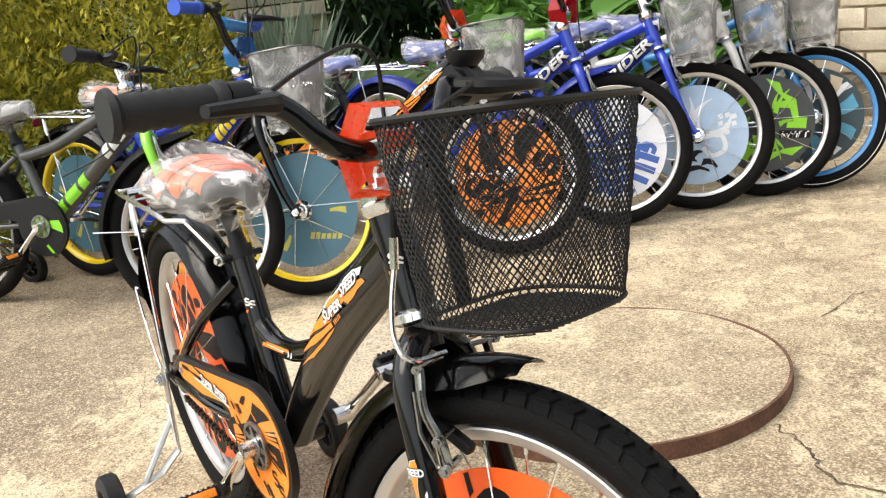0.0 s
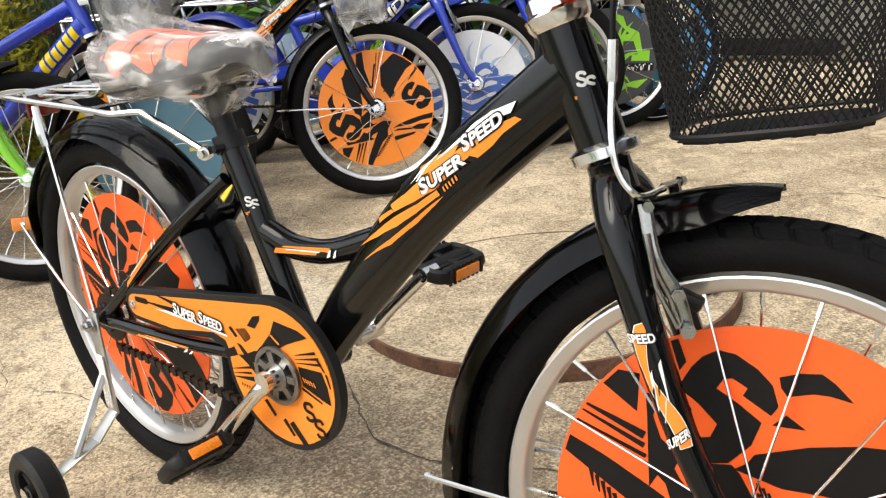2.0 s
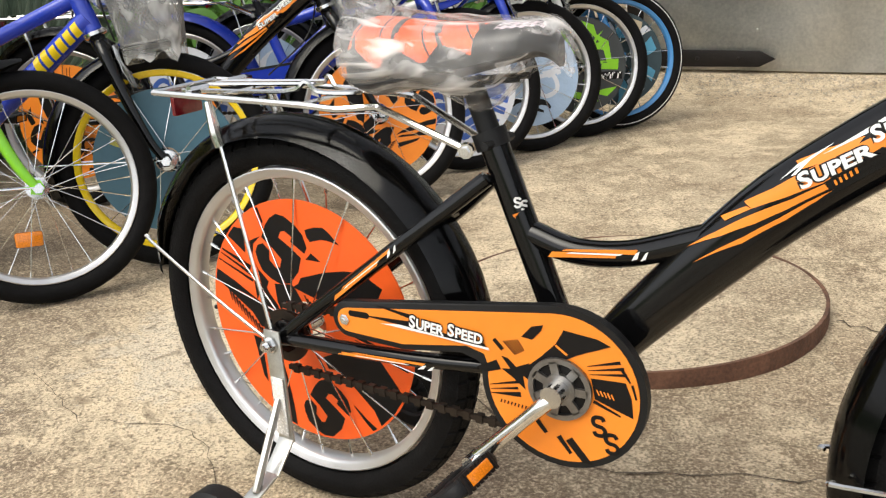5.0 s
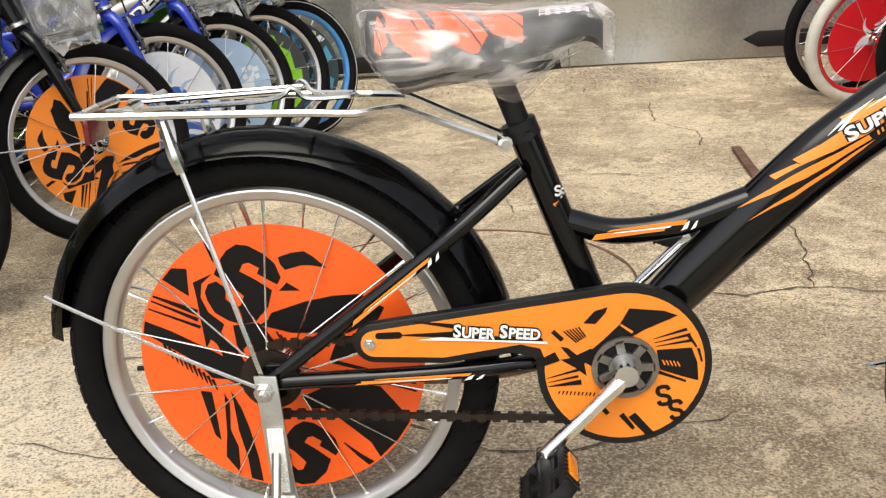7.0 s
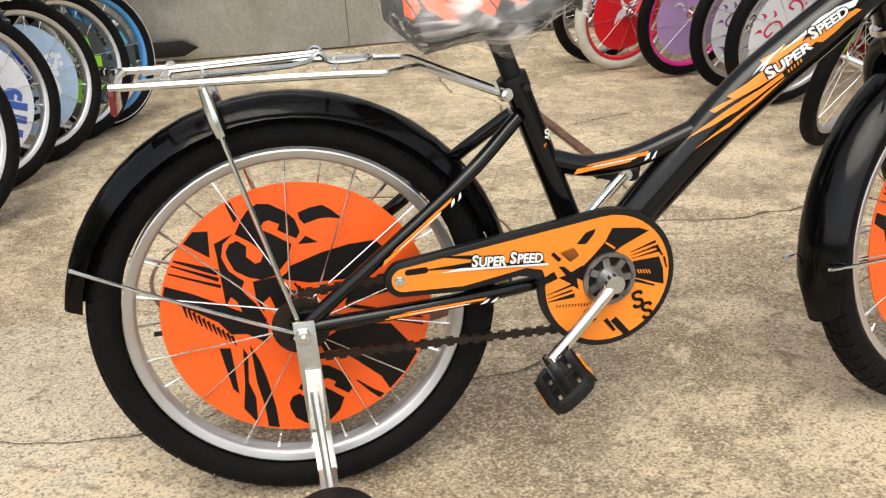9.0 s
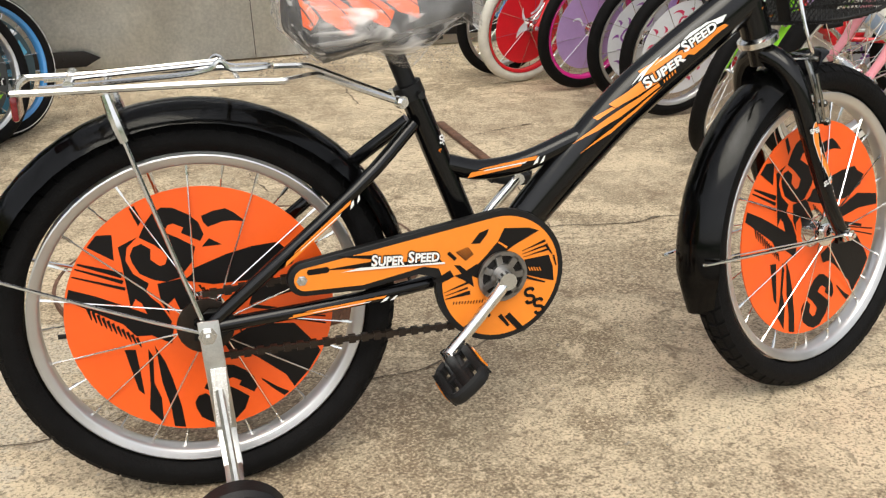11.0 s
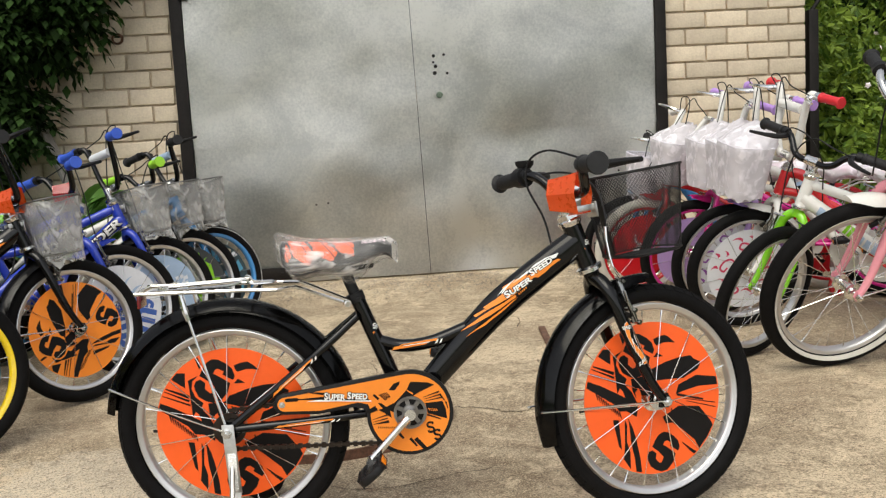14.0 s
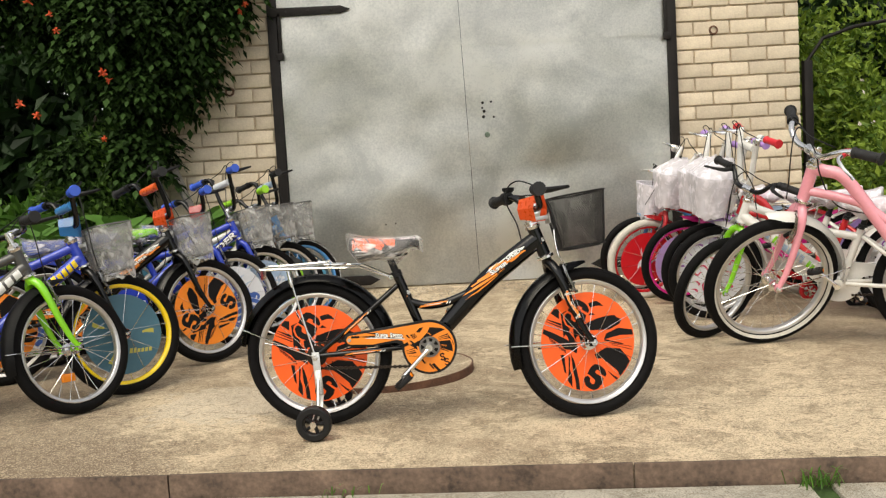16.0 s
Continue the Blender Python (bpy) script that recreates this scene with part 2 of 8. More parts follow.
def flat(bm, outline, put, mi):
    """A thin printed face: outline mapped by put(x, z) to a place."""
    seen = []
    for x, z in outline:
        v = put(x, z)
        if not seen or (v - seen[-1]).length > 1e-5:
            seen.append(v)
    if len(seen) > 2 and (seen[0] - seen[-1]).length < 1e-5:
        seen.pop()
    if len(seen) > 2:
        bm.faces.new([bm.verts.new(v) for v in seen]).material_index = mi


def thing(name, label, category, group="", m=None):
    ob = new(name)
    ob.empty_display_size = 0.1
    ob.matrix_basis = m or EYE3
    return tagged(ob, label, category, group)


def word_bars(count, gap, x0, x1, z0, z1, slant=0.2):
    """Plain slanted bars, one for each letter of a word mark; a gap parts two words."""
    n = count + (1 if gap else 0)
    w, out = (x1 - x0) / n, []
    for i in range(n):
        if gap and i == gap:
            continue
        h = (z1 - z0) * (1.0 if i == 0 or i == gap + 1 else 0.78)
        a, b, s = x0 + (i + 0.12) * w, x0 + (i + 0.85) * w, slant * h
        out.append([(a, z0), (b, z0), (b + s, z0 + h), (a + s, z0 + h)])
    return out

# ---- ground, kerb, garage ----
def concrete(name, base, light, dark, yard=False):
    """Worn concrete with exposed grit, stains and hairline cracks."""
    m = bpy.data.materials.new(name)
    m.use_nodes = True
    n, l = m.node_tree.nodes, m.node_tree.links
    p = n["Principled BSDF"]
    co = n.new("ShaderNodeTexCoord")

    def tex(scale, detail=6, dist=0.0):
        t = n.new("ShaderNodeTexNoise")
        t.inputs["Scale"].default_value, t.inputs["Detail"].default_value, t.inputs["Distortion"].default_value = scale, detail, dist
        l.new(co.outputs["Object"], t.inputs["Vector"])
        return t
    patch, mid, fine, spots, pits = tex(1.4, 8, 0.9), tex(7, 8, 0.4), tex(210, 3), tex(62, 5, 0.6), tex(16, 9, 1.2)
    ramp = n.new("ShaderNodeValToRGB")
    e = ramp.color_ramp.elements
    e[0].position, e[1].position = 0.38, 0.62
    e[0].color, e[1].color = (*base, 1), (*light, 1)
    blend = n.new("ShaderNodeMix")
    blend.inputs[0].default_value = 0.4
    l.new(patch.outputs["Fac"], blend.inputs[2])
    l.new(mid.outputs["Fac"], blend.inputs[3])
    l.new(blend.outputs[0], ramp.inputs[0])

    def darken(src, fac_out, lo, hi, color, amount):
        r = n.new("ShaderNodeMapRange")
        r.inputs[1].default_value, r.inputs[2].default_value, r.inputs[3].default_value, r.inputs[4].default_value = lo, hi, 0, amount
        l.new(fac_out, r.inputs[0])
        x = n.new("ShaderNodeMix")
        x.data_type = "RGBA"
        x.inputs[7].default_value = (*color, 1)
        l.new(r.outputs[0], x.inputs[0])
        l.new(src, x.inputs[6])
        return x.outputs[2]
    worn = tex(3.2, 12, 0.8)
    worn.inputs["Roughness"].default_value = 0.68
    c = darken(ramp.outputs[0], worn.outputs["Fac"], 0.53, 0.60, [min(1, v * 1.28) for v in light], 0.55)
    c = darken(c, worn.outputs["Fac"], 0.44, 0.34, [v * 2.0 for v in dark], 0.5)
    flake, zone = tex(8.5, 14, 0.5), tex(1.9, 5, 0.8)
    flake.inputs["Roughness"].default_value = 0.7
    both = n.new("ShaderNodeMath")
    both.operation = "MULTIPLY_ADD"
    both.inputs[1].default_value = 0.75
    l.new(zone.outputs["Fac"], both.inputs[0])
    l.new(flake.outputs["Fac"], both.inputs[2])
    c = darken(c, both.outputs[0], 0.915, 0.955, [min(1, v * 1.30) for v in light], 0.62)
    c = darken(c, both.outputs[0], 0.83, 0.77, [v * 2.1 for v in dark], 0.45)
    if yard:
        split = n.new("ShaderNodeSeparateXYZ")
        l.new(co.outputs["Object"], split.inputs[0])
        edge = n.new("ShaderNodeMath")
        edge.operation = "MULTIPLY_ADD"
        edge.inputs[1].default_value = 0.7
        l.new(zone.outputs["Fac"], edge.inputs[0])
        l.new(split.outputs["X"], edge.inputs[2])
        left_tone = n.new("ShaderNodeMath")
        left_tone.operation = "MULTIPLY_ADD"
        left_tone.inputs[1].default_value = 0.9
        l.new(flake.outputs["Fac"], left_tone.inputs[0])
        slant = n.new("ShaderNodeMath")  # soil and painted bicycle shade both slant across the slab
        slant.operation = "MULTIPLY_ADD"
        slant.inputs[1].default_value = 0.4
        l.new(split.outputs["Y"], slant.inputs[0])
        l.new(edge.outputs[0], slant.inputs[2])
        l.new(slant.outputs[0], left_tone.inputs[2])
        # brown soil tone, with the shade under the parked bicycles put into it
        c = darken(c, left_tone.outputs[0], 0.36, 0.06, (0.165, 0.122, 0.086), 0.66)
        # fence side darkened: shade among the bicycles there, put into the colour
        c = darken(c, edge.outputs[0], 2.30, 2.75, (0.19, 0.143, 0.098), 0.55)
        spot = n.new("ShaderNodeVectorMath")
        spot.operation = "DISTANCE"
        spot.inputs[1].default_value = (-0.42, 0.42, 0.0)
        l.new(co.outputs["Object"], spot.inputs[0])
        worn_edge = n.new("ShaderNodeMath")
        worn_edge.operation = "MULTIPLY_ADD"
        worn_edge.inputs[1].default_value = 0.9
        l.new(flake.outputs["Fac"], worn_edge.inputs[0])
        l.new(spot.outputs["Value"], worn_edge.inputs[2])
        c = darken(c, worn_edge.outputs[0], 0.79, 0.72, (0.66, 0.59, 0.47), 0.55)
    grit = tex(105, 5, 0.8)
    grit.inputs["Roughness"].default_value = 0.65
    c = darken(c, fine.outputs["Fac"], 0.54, 0.62, dark, 0.62)
    c = darken(c, fine.outputs["Fac"], 0.46, 0.38, [min(1, v * 1.35) for v in light], 0.6)
    c = darken(c, grit.outputs["Fac"], 0.575, 0.63, [v * 1.2 for v in dark], 0.62)
    c = darken(c, grit.outputs["Fac"], 0.42, 0.37, [min(1, v * 1.4) for v in light], 0.55)
    c = darken(c, spots.outputs["Fac"], 0.60, 0.68, dark, 0.6)
    c = darken(c, spots.outputs["Fac"], 0.40, 0.30, [min(1, v * 1.3) for v in light], 0.4)
    c = darken(c, pits.outputs["Fac"], 0.58, 0.74, [v * 1.5 for v in dark], 0.7)
    vor = n.new("ShaderNodeTexVoronoi")
    vor.feature = "DISTANCE_TO_EDGE"
    vor.inputs["Scale"].default_value = 0.55
    warp, wmix = tex(3.0, 6), n.new("ShaderNodeMix")
    wmix.data_type = "RGBA"
    wmix.inputs[0].default_value = 0.22
    l.new(co.outputs["Object"], wmix.inputs[6])
    l.new(warp.outputs["Color"], wmix.inputs[7])
    l.new(wmix.outputs[2], vor.inputs["Vector"])
    c = darken(c, vor.outputs["Distance"], 0.0016, 0.0004, [v * 0.8 for v in dark], 0.22)
    l.new(c, p.inputs["Base Color"])
    p.inputs["Roughness"].default_value = 0.9
    b1, b2 = n.new("ShaderNodeBump"), n.new("ShaderNodeBump")
    b1.inputs["Strength"].default_value, b1.inputs["Distance"].default_value = 0.5, 0.006
    b2.inputs["Strength"].default_value, b2.inputs["Distance"].default_value = 0.5, 0.02
    b3 = n.new("ShaderNodeBump")
    b3.inputs["Strength"].default_value, b3.inputs["Distance"].default_value = 0.6, 0.012
    l.new(both.outputs[0], b3.inputs["Height"])
    l.new(b3.outputs[0], b2.inputs["Normal"])
    l.new(fine.outputs["Fac"], b1.inputs["Height"])
    l.new(mid.outputs["Fac"], b2.inputs["Height"])
    l.new(b2.outputs[0], b1.inputs["Normal"])
    l.new(b1.outputs[0], p.inputs["Normal"])
    MATS[name] = m
    return m


SLAB = concrete("worn_concrete", (0.28, 0.216, 0.138), (0.55, 0.45, 0.31), (0.12, 0.085, 0.054), True)
LID = concrete("lid_concrete", (0.31, 0.245, 0.16), (0.54, 0.445, 0.31), (0.13, 0.095, 0.062))
PATHC = concrete("path_concrete", (0.30, 0.27, 0.21), (0.46, 0.43, 0.36), (0.16, 0.13, 0.09))
GRIT = concrete("gravel_grit", (0.20, 0.17, 0.13), (0.42, 0.36, 0.28), (0.07, 0.055, 0.04))
EARTH = mat("lawn_earth", (0.035, 0.075, 0.012), 0.9, 0, 0.5, 2.0, bump=0.6, bscale=60, second=(0.07, 0.14, 0.025))

KERB_A, KERB_B = Vector((-0.058, -0.538, 0)), Vector((0.765, -0.617, 0))
KERB_X = (KERB_B - KERB_A).normalized()
KERB_N = Vector((-KERB_X.y, KERB_X.x, 0))


def kerb(s, out, z=0.0):
    """A place by metres along the slab's edge and inwards from it."""
    p = KERB_A + KERB_X * s + KERB_N * out
    return Vector((p.x, p.y, z))


# lawn and earth reaching the horizon, a little below the slab
bm = bmesh.new()
xs = [-400, -60, -20, -8, -5, -3, 0, 3, 5, 8, 20, 60, 400]
grid = [[bm.verts.new((x, y, -0.075)) for y in xs] for x in xs]
for i in range(12):
    for j in range(12):
        bm.faces.new((grid[i][j], grid[i + 1][j], grid[i + 1][j + 1], grid[i][j + 1]))
tagged(new("ground", finish(bm, "ground", EARTH)), "short green lawn over dark earth", "ground", kind="structure")

# the yard slab: gently uneven, rising towards the garage door
def yard_z(x, y):
    z = 0.006 * noise.noise(Vector((x * 0.9, y * 0.9, 3.1))) + 0.0025 * noise.noise(Vector((x * 4, y * 4, 1.7)))
    up = max(0.0, y - 2.75) / 0.85
    return z - 0.006 + 0.045 * min(1, up) ** 1.5


bm = bmesh.new()
NX, NY = 110, 90
rows = []
for j in range(NY + 1):
    row = []
    for i in range(NX + 1):
        s, out = -2.6 + 7.6 * i / NX, 0.012 + 4.45 * j / NY
        p = kerb(s, out)
        row.append(bm.verts.new((p.x, p.y, yard_z(p.x, p.y))))
    rows.append(row)
for a, b in zip(rows, rows[1:]):
    for i in range(NX):
        bm.faces.new((a[i], a[i + 1], b[i + 1], b[i]))
edge = [rows[0], rows[-1], [r[0] for r in rows], [r[-1] for r in rows]]
for line in edge:
    low = [bm.verts.new((v.co.x, v.co.y, -0.12)) for v in line]
    for i in range(len(line) - 1):
        bm.faces.new((line[i], line[i + 1], low[i + 1], low[i]))
yard = tagged(new("pavement", finish(bm, "pavement", SLAB, 60)), "worn beige concrete yard slab with grit and cracks", "pavement", kind="structure")

# rusty steel edge of the slab, in lengths
bm = bmesh.new()
for s0, s1, tip in ((-2.6, -0.35, 0.0), (-0.346, 1.02, 0.003), (1.024, 5.0, -0.002)):
    n = 24
    ring = []
    for i in range(n + 1):
        s = s0 + (s1 - s0) * i / n
        w = 0.003 * noise.noise(Vector((s * 3, 0, 5))) + tip
        ring.append([bm.verts.new(kerb(s, o + w, z)) for o, z in ((-0.004, -0.078), (-0.006, 0.0), (-0.003, 0.004), (0.009, 0.004), (0.011, -0.078))])
    for a, b in zip(ring, ring[1:]):
        for k in range(4):
            bm.faces.new((a[k], a[k + 1], b[k + 1], b[k]))
    bm.faces.new(ring[0])
    bm.faces.new(ring[-1][::-1])
tagged(new("kerb", finish(bm, "kerb", KERB_STEEL)), "rusty brown steel edge of the concrete slab", "kerb", kind="structure")

# lower path in front of the slab
bm = bmesh.new()
for s0, s1 in ((-2.6, 0.18), (0.19, 1.50), (1.56, 5.0)):
    box(bm, (0, 0, 0), (s1 - s0, 3.9, 0.1), Matrix.Translation(kerb((s0 + s1) / 2, -1.965, -0.112)) @ Matrix.Rotation(math.atan2(KERB_X.y, KERB_X.x), 4, "Z"), bevel=0.006)
tagged(new("path", finish(bm, "path", PATHC)), "pale concrete path slabs below the yard's edge", "path", kind="structure")

# round well cover with a rusty steel hoop, raised on its near side
LID_C, LID_R = Vector((0.168, 0.822, 0)), 0.393
tilt = Matrix.Translation(LID_C + Vector((0, 0, -0.001))) @ Matrix.Rotation(radians(-1.9), 4, Vector((0.45, 0.9, 0)))
cover = thing("well_cover", "round concrete well cover in a rusty steel hoop", "well cover", m=tilt)
bm = bmesh.new()
n = 72
rings = []
for k, r in enumerate((0.0, 0.1, 0.2, 0.3, LID_R - 0.007)):
    rings.append([bm.verts.new((r * math.cos(2 * math.pi * i / n), r * math.sin(2 * math.pi * i / n), 0.017 + 0.004 * noise.noise(Vector((r * 9 * math.cos(i * 0.087), r * 9 * math.sin(i * 0.087), 2))))) for i in range(n)] if r else [bm.verts.new((0, 0, 0.017))])
for a, b in zip(rings, rings[1:]):
    for i in range(n):
        if len(a) == 1:
            bm.faces.new((a[0], b[i], b[(i + 1) % n]))
        else:
            bm.faces.new((a[i], a[(i + 1) % n], b[(i + 1) % n], b[i]))
part("concrete_infill", bm, LID, cover, "worn concrete infill", angle=60)
bm = bmesh.new()
prof = [(LID_R - 0.007, -0.06), (LID_R, -0.06), (LID_R, 0.018), (LID_R - 0.007, 0.018)]
lathe(bm, prof, 72, Matrix.Rotation(radians(90), 4, "X"), closed=True)
part("hoop", bm, RUST, cover, "rusty steel hoop")

# cracks: narrow broken strips of dirt lying in the slab's surface
CRACK = mat("crack_dirt", (0.06, 0.042, 0.028), 0.95, 0, 0.5, 60, second=(0.16, 0.12, 0.08))


def crack(points, wide, seed):
    bm = bmesh.new()
    pts = smooth_line([(x, y, 0) for x, y in points], 10)
    left, right = [], []
    for i, p in enumerate(pts):
        d = (pts[min(i + 1, len(pts) - 1)] - pts[max(i - 1, 0)]).normalized()
        nn = Vector((-d.y, d.x, 0))
        p = p + nn * 0.02 * noise.noise(Vector((i * 0.45, seed, 0))) + nn * 0.006 * noise.noise(Vector((i * 1.9, seed, 4)))
        w = wide * (0.25 + 1.1 * abs(noise.noise(Vector((i * 0.5, seed * 3, 7))))) * (0.2 if i in (0, len(pts) - 1) else 1)
        z = yard_z(p.x, p.y) + 0.0022
        left.append(bm.verts.new((p.x + nn.x * w, p.y + nn.y * w, z)))
        right.append(bm.verts.new((p.x - nn.x * w, p.y - nn.y * w, z)))
    for i in range(len(pts) - 1):
        bm.faces.new((left[i], left[i + 1], right[i + 1], right[i]))
    tagged(new("crack", finish(bm, "crack", CRACK)), "irregular dirt-filled crack in the concrete", "crack", "cracks in the slab", "structure")


crack([(0.57, 0.86), (0.66, 0.83), (0.75, 0.77), (0.92, 0.79), (1.15, 0.74), (1.5, 0.78)], 0.006, 1)
crack([(0.91, 0.79), (0.95, 0.95), (0.99, 1.18), (0.94, 1.42)], 0.005, 2)
crack([(0.34, 1.38), (0.33, 1.6), (0.5, 1.75), (0.9, 1.72), (1.4, 1.85)], 0.004, 3)
crack([(0.96, 2.83), (0.92, 2.45), (1.02, 2.25), (0.98, 2.05)], 0.006, 4)
crack([(-0.5, 0.28), (-0.2, 0.22), (0.05, 0.32), (0.3, 0.2), (0.62, 0.3)], 0.004, 5)
crack([(-0.75, 0.12), (-0.5, 0.02), (-0.3, 0.06), (-0.1, -0.1)], 0.0016, 6)
crack([(1.05, 0.45), (1.3, 0.4), (1.6, 0.5), (1.9, 0.44)], 0.003, 7)
crack([(1.5, 0.1), (1.75, 0.02), (2.1, 0.06)], 0.003, 8)

# loose grit in front of the garage door
rng = np.random.default_rng(5)
verts, faces = [], []
for k in range(6500):
    x, t = rng.uniform(-1.6, 3.3), abs(rng.normal(0, 0.27))
    y = 3.55 - t
    if y < 2.3:
        continue
    s = rng.uniform(0.003, 0.010) * (0.7 if t > 0.5 else 1)
    b, z = len(verts), yard_z(x, y)
    pts = [(x + s * rng.uniform(0.6, 1.2) * math.cos(a), y + s * rng.uniform(0.6, 1.2) * math.sin(a), z - 0.001) for a in (0, 1.6, 3.1, 4.7)]
    verts += pts + [(x, y, z + s * rng.uniform(0.4, 0.9))]
    faces += [(b + i, b + (i + 1) % 4, b + 4) for i in range(4)]
for k in range(5200):  # sparse fine grit over the whole slab
    x, y = rng.uniform(-1.5, 3.2), rng.uniform(-0.42, 3.0)
    s = 0.0012 + 0.0042 * rng.uniform() ** 3
    b, z = len(verts), yard_z(x, y)
    pts = [(x + s * rng.uniform(0.6, 1.2) * math.cos(a), y + s * rng.uniform(0.6, 1.2) * math.sin(a), z - 0.0005) for a in (0, 1.6, 3.1, 4.7)]
    verts += pts + [(x, y, z + s * rng.uniform(0.4, 0.9))]
    faces += [(b + i, b + (i + 1) % 4, b + 4) for i in range(4)]
me = bpy.data.meshes.new("gravel")
me.from_pydata(verts, [], faces)
me.materials.append(GRIT)
tagged(new("gravel", me), "loose grit and small stones before the door", "gravel", kind="stuff")

# ---- garage front ----
WALL_Y, DOOR_L, DOOR_R = 3.60, -0.655, 2.175
BRICK = mat("cream_silicate_brick", (0.59, 0.49, 0.365), 0.85, 0, 0.12, 9, bump=0.35, bscale=120, second=(0.73, 0.63, 0.475))
MORTAR = mat("grey_brown_mortar", (0.52, 0.43, 0.32), 0.95, 0, 0.25, 25, bump=0.6, bscale=150)
ROUGH = mat("rough_footing", (0.16, 0.13, 0.10), 0.95, 0, 0.4, 12, bump=1.0, bscale=30, second=(0.32, 0.27, 0.2))


def randomised(m, amount=0.16):
    """Lets each piece differ a little in brightness."""
    n, l = m.node_tree.nodes, m.node_tree.links
    p = n["Principled BSDF"]
    src = p.inputs["Base Color"].links[0].from_socket
    info, hsv, r = n.new("ShaderNodeObjectInfo"), n.new("ShaderNodeHueSaturation"), n.new("ShaderNodeMapRange")
    r.inputs[3].default_value, r.inputs[4].default_value = 1 - amount, 1 + amount
    l.new(info.outputs["Random"], r.inputs[0])
    l.new(r.outputs[0], hsv.inputs["Value"])
    l.new(src, hsv.inputs["Color"])
    l.new(hsv.outputs[0], p.inputs["Base Color"])


randomised(BRICK)


def wall_core(name, x0, x1, label):
    bm = bmesh.new()
    box(bm, ((x0 + x1) / 2, WALL_Y + 0.16, 1.35), (x1 - x0, 0.30, 2.50))
    box(bm, ((x0 + x1) / 2, WALL_Y + 0.15, 0.05), (x1 - x0 + 0.02, 0.34, 0.34))
    for f in bm.faces:
        f.material_index = 1 if f.calc_center_median().z < 0.23 else 0
    return tagged(new(name, finish(bm, name, [MORTAR, ROUGH])), label, "wall", kind="structure")


wall_l = wall_core("wall_left", -1.62, DOOR_L - 0.045, "cream brick garage wall beside the door, under a vine")
wall_r = wall_core("wall_right", DOOR_R + 0.04, 3.10, "cream brick garage wall between door and post")
bm = bmesh.new()
box(bm, (-1.47, WALL_Y + 2.4, 1.35), (0.30, 4.18, 2.5))
box(bm, (2.95, WALL_Y + 2.4, 1.35), (0.30, 4.18, 2.5))
box(bm, (0.74, WALL_Y + 4.4, 1.35), (2.64, 0.2, 2.5))
tagged(new("wall_back", finish(bm, "wall_back", MORTAR)), "plain side and back walls of the garage", "wall", kind="structure")
bm = bmesh.new()
box(bm, (0.74, WALL_Y + 2.34, 2.68), (5.1, 4.6, 0.12), bevel=0.01)
box(bm, ((DOOR_L + DOOR_R) / 2, WALL_Y + 0.16, 2.49), (DOOR_R - DOOR_L + 0.08, 0.3, 0.22))
tagged(new("roof", finish(bm, "roof", ROUGH)), "flat grey concrete garage roof", "roof", kind="structure")

# the door: frame posts, two sheet-metal leaves with seams and dents, strap hinges
ZINC = bpy.data.materials.new("weathered_galvanised_sheet")
ZINC.use_nodes = True
zn, zl = ZINC.node_tree.nodes, ZINC.node_tree.links
zp = zn["Principled BSDF"]
zc = zn.new("ShaderNodeTexCoord")
zt = []
for sc, det, dist in ((1.7, 4, 1.0), (9, 6, 0.5), (70, 4, 0.3)):
    t = zn.new("ShaderNodeTexNoise")
    t.inputs["Scale"].default_value, t.inputs["Detail"].default_value, t.inputs["Distortion"].default_value = sc, det, dist
    zl.new(zc.outputs["Object"], t.inputs["Vector"])
    zt.append(t)
zm, zm2 = zn.new("ShaderNodeMix"), zn.new("ShaderNodeMix")
zm.inputs[0].default_value, zm2.inputs[0].default_value = 0.15, 0.3
zl.new(zt[0].outputs["Fac"], zm.inputs[2]); zl.new(zt[1].outputs["Fac"], zm.inputs[3])
zl.new(zm.outputs[0], zm2.inputs[2]); zl.new(zt[2].outputs["Fac"], zm2.inputs[3])
zr = zn.new("ShaderNodeValToRGB")
zr.color_ramp.elements[0].position, zr.color_ramp.elements[1].position = 0.38, 0.60
zr.color_ramp.elements[0].color, zr.color_ramp.elements[1].color = (0.66, 0.66, 0.615, 1), (0.97, 0.955, 0.885, 1)
zl.new(zm2.outputs[0], zr.inputs[0]); zl.new(zr.outputs[0], zp.inputs["Base Color"])
zrr = zn.new("ShaderNodeMapRange")
zrr.inputs[3].default_value, zrr.inputs[4].default_value = 0.24, 0.42
zl.new(zm2.outputs[0], zrr.inputs[0]); zl.new(zrr.outputs[0], zp.inputs["Roughness"])
zp.inputs["Metallic"].default_value = 0.9
zb = zn.new("ShaderNodeBump")
zb.inputs["Strength"].default_value, zb.inputs["Distance"].default_value = 0.06, 0.003
zl.new(zt[2].outputs["Fac"], zb.inputs["Height"]); zl.new(zb.outputs[0], zp.inputs["Normal"])

DOOR_Y, MID, SILL = WALL_Y - 0.02, 0.697, 0.045


def sag(x, z):
    """The leaves hang a little askew: their meeting edge leans to one side."""
    return x - 0.027 * (z - 0.9) * max(0.0, 1 - abs(x - MID) / 1.3)

door = thing("garage_door", "double-leaf garage door of dented galvanised sheet metal", "garage door", m=Matrix.Translation((0, DOOR_Y, 0)))
door["kind"] = "structure"


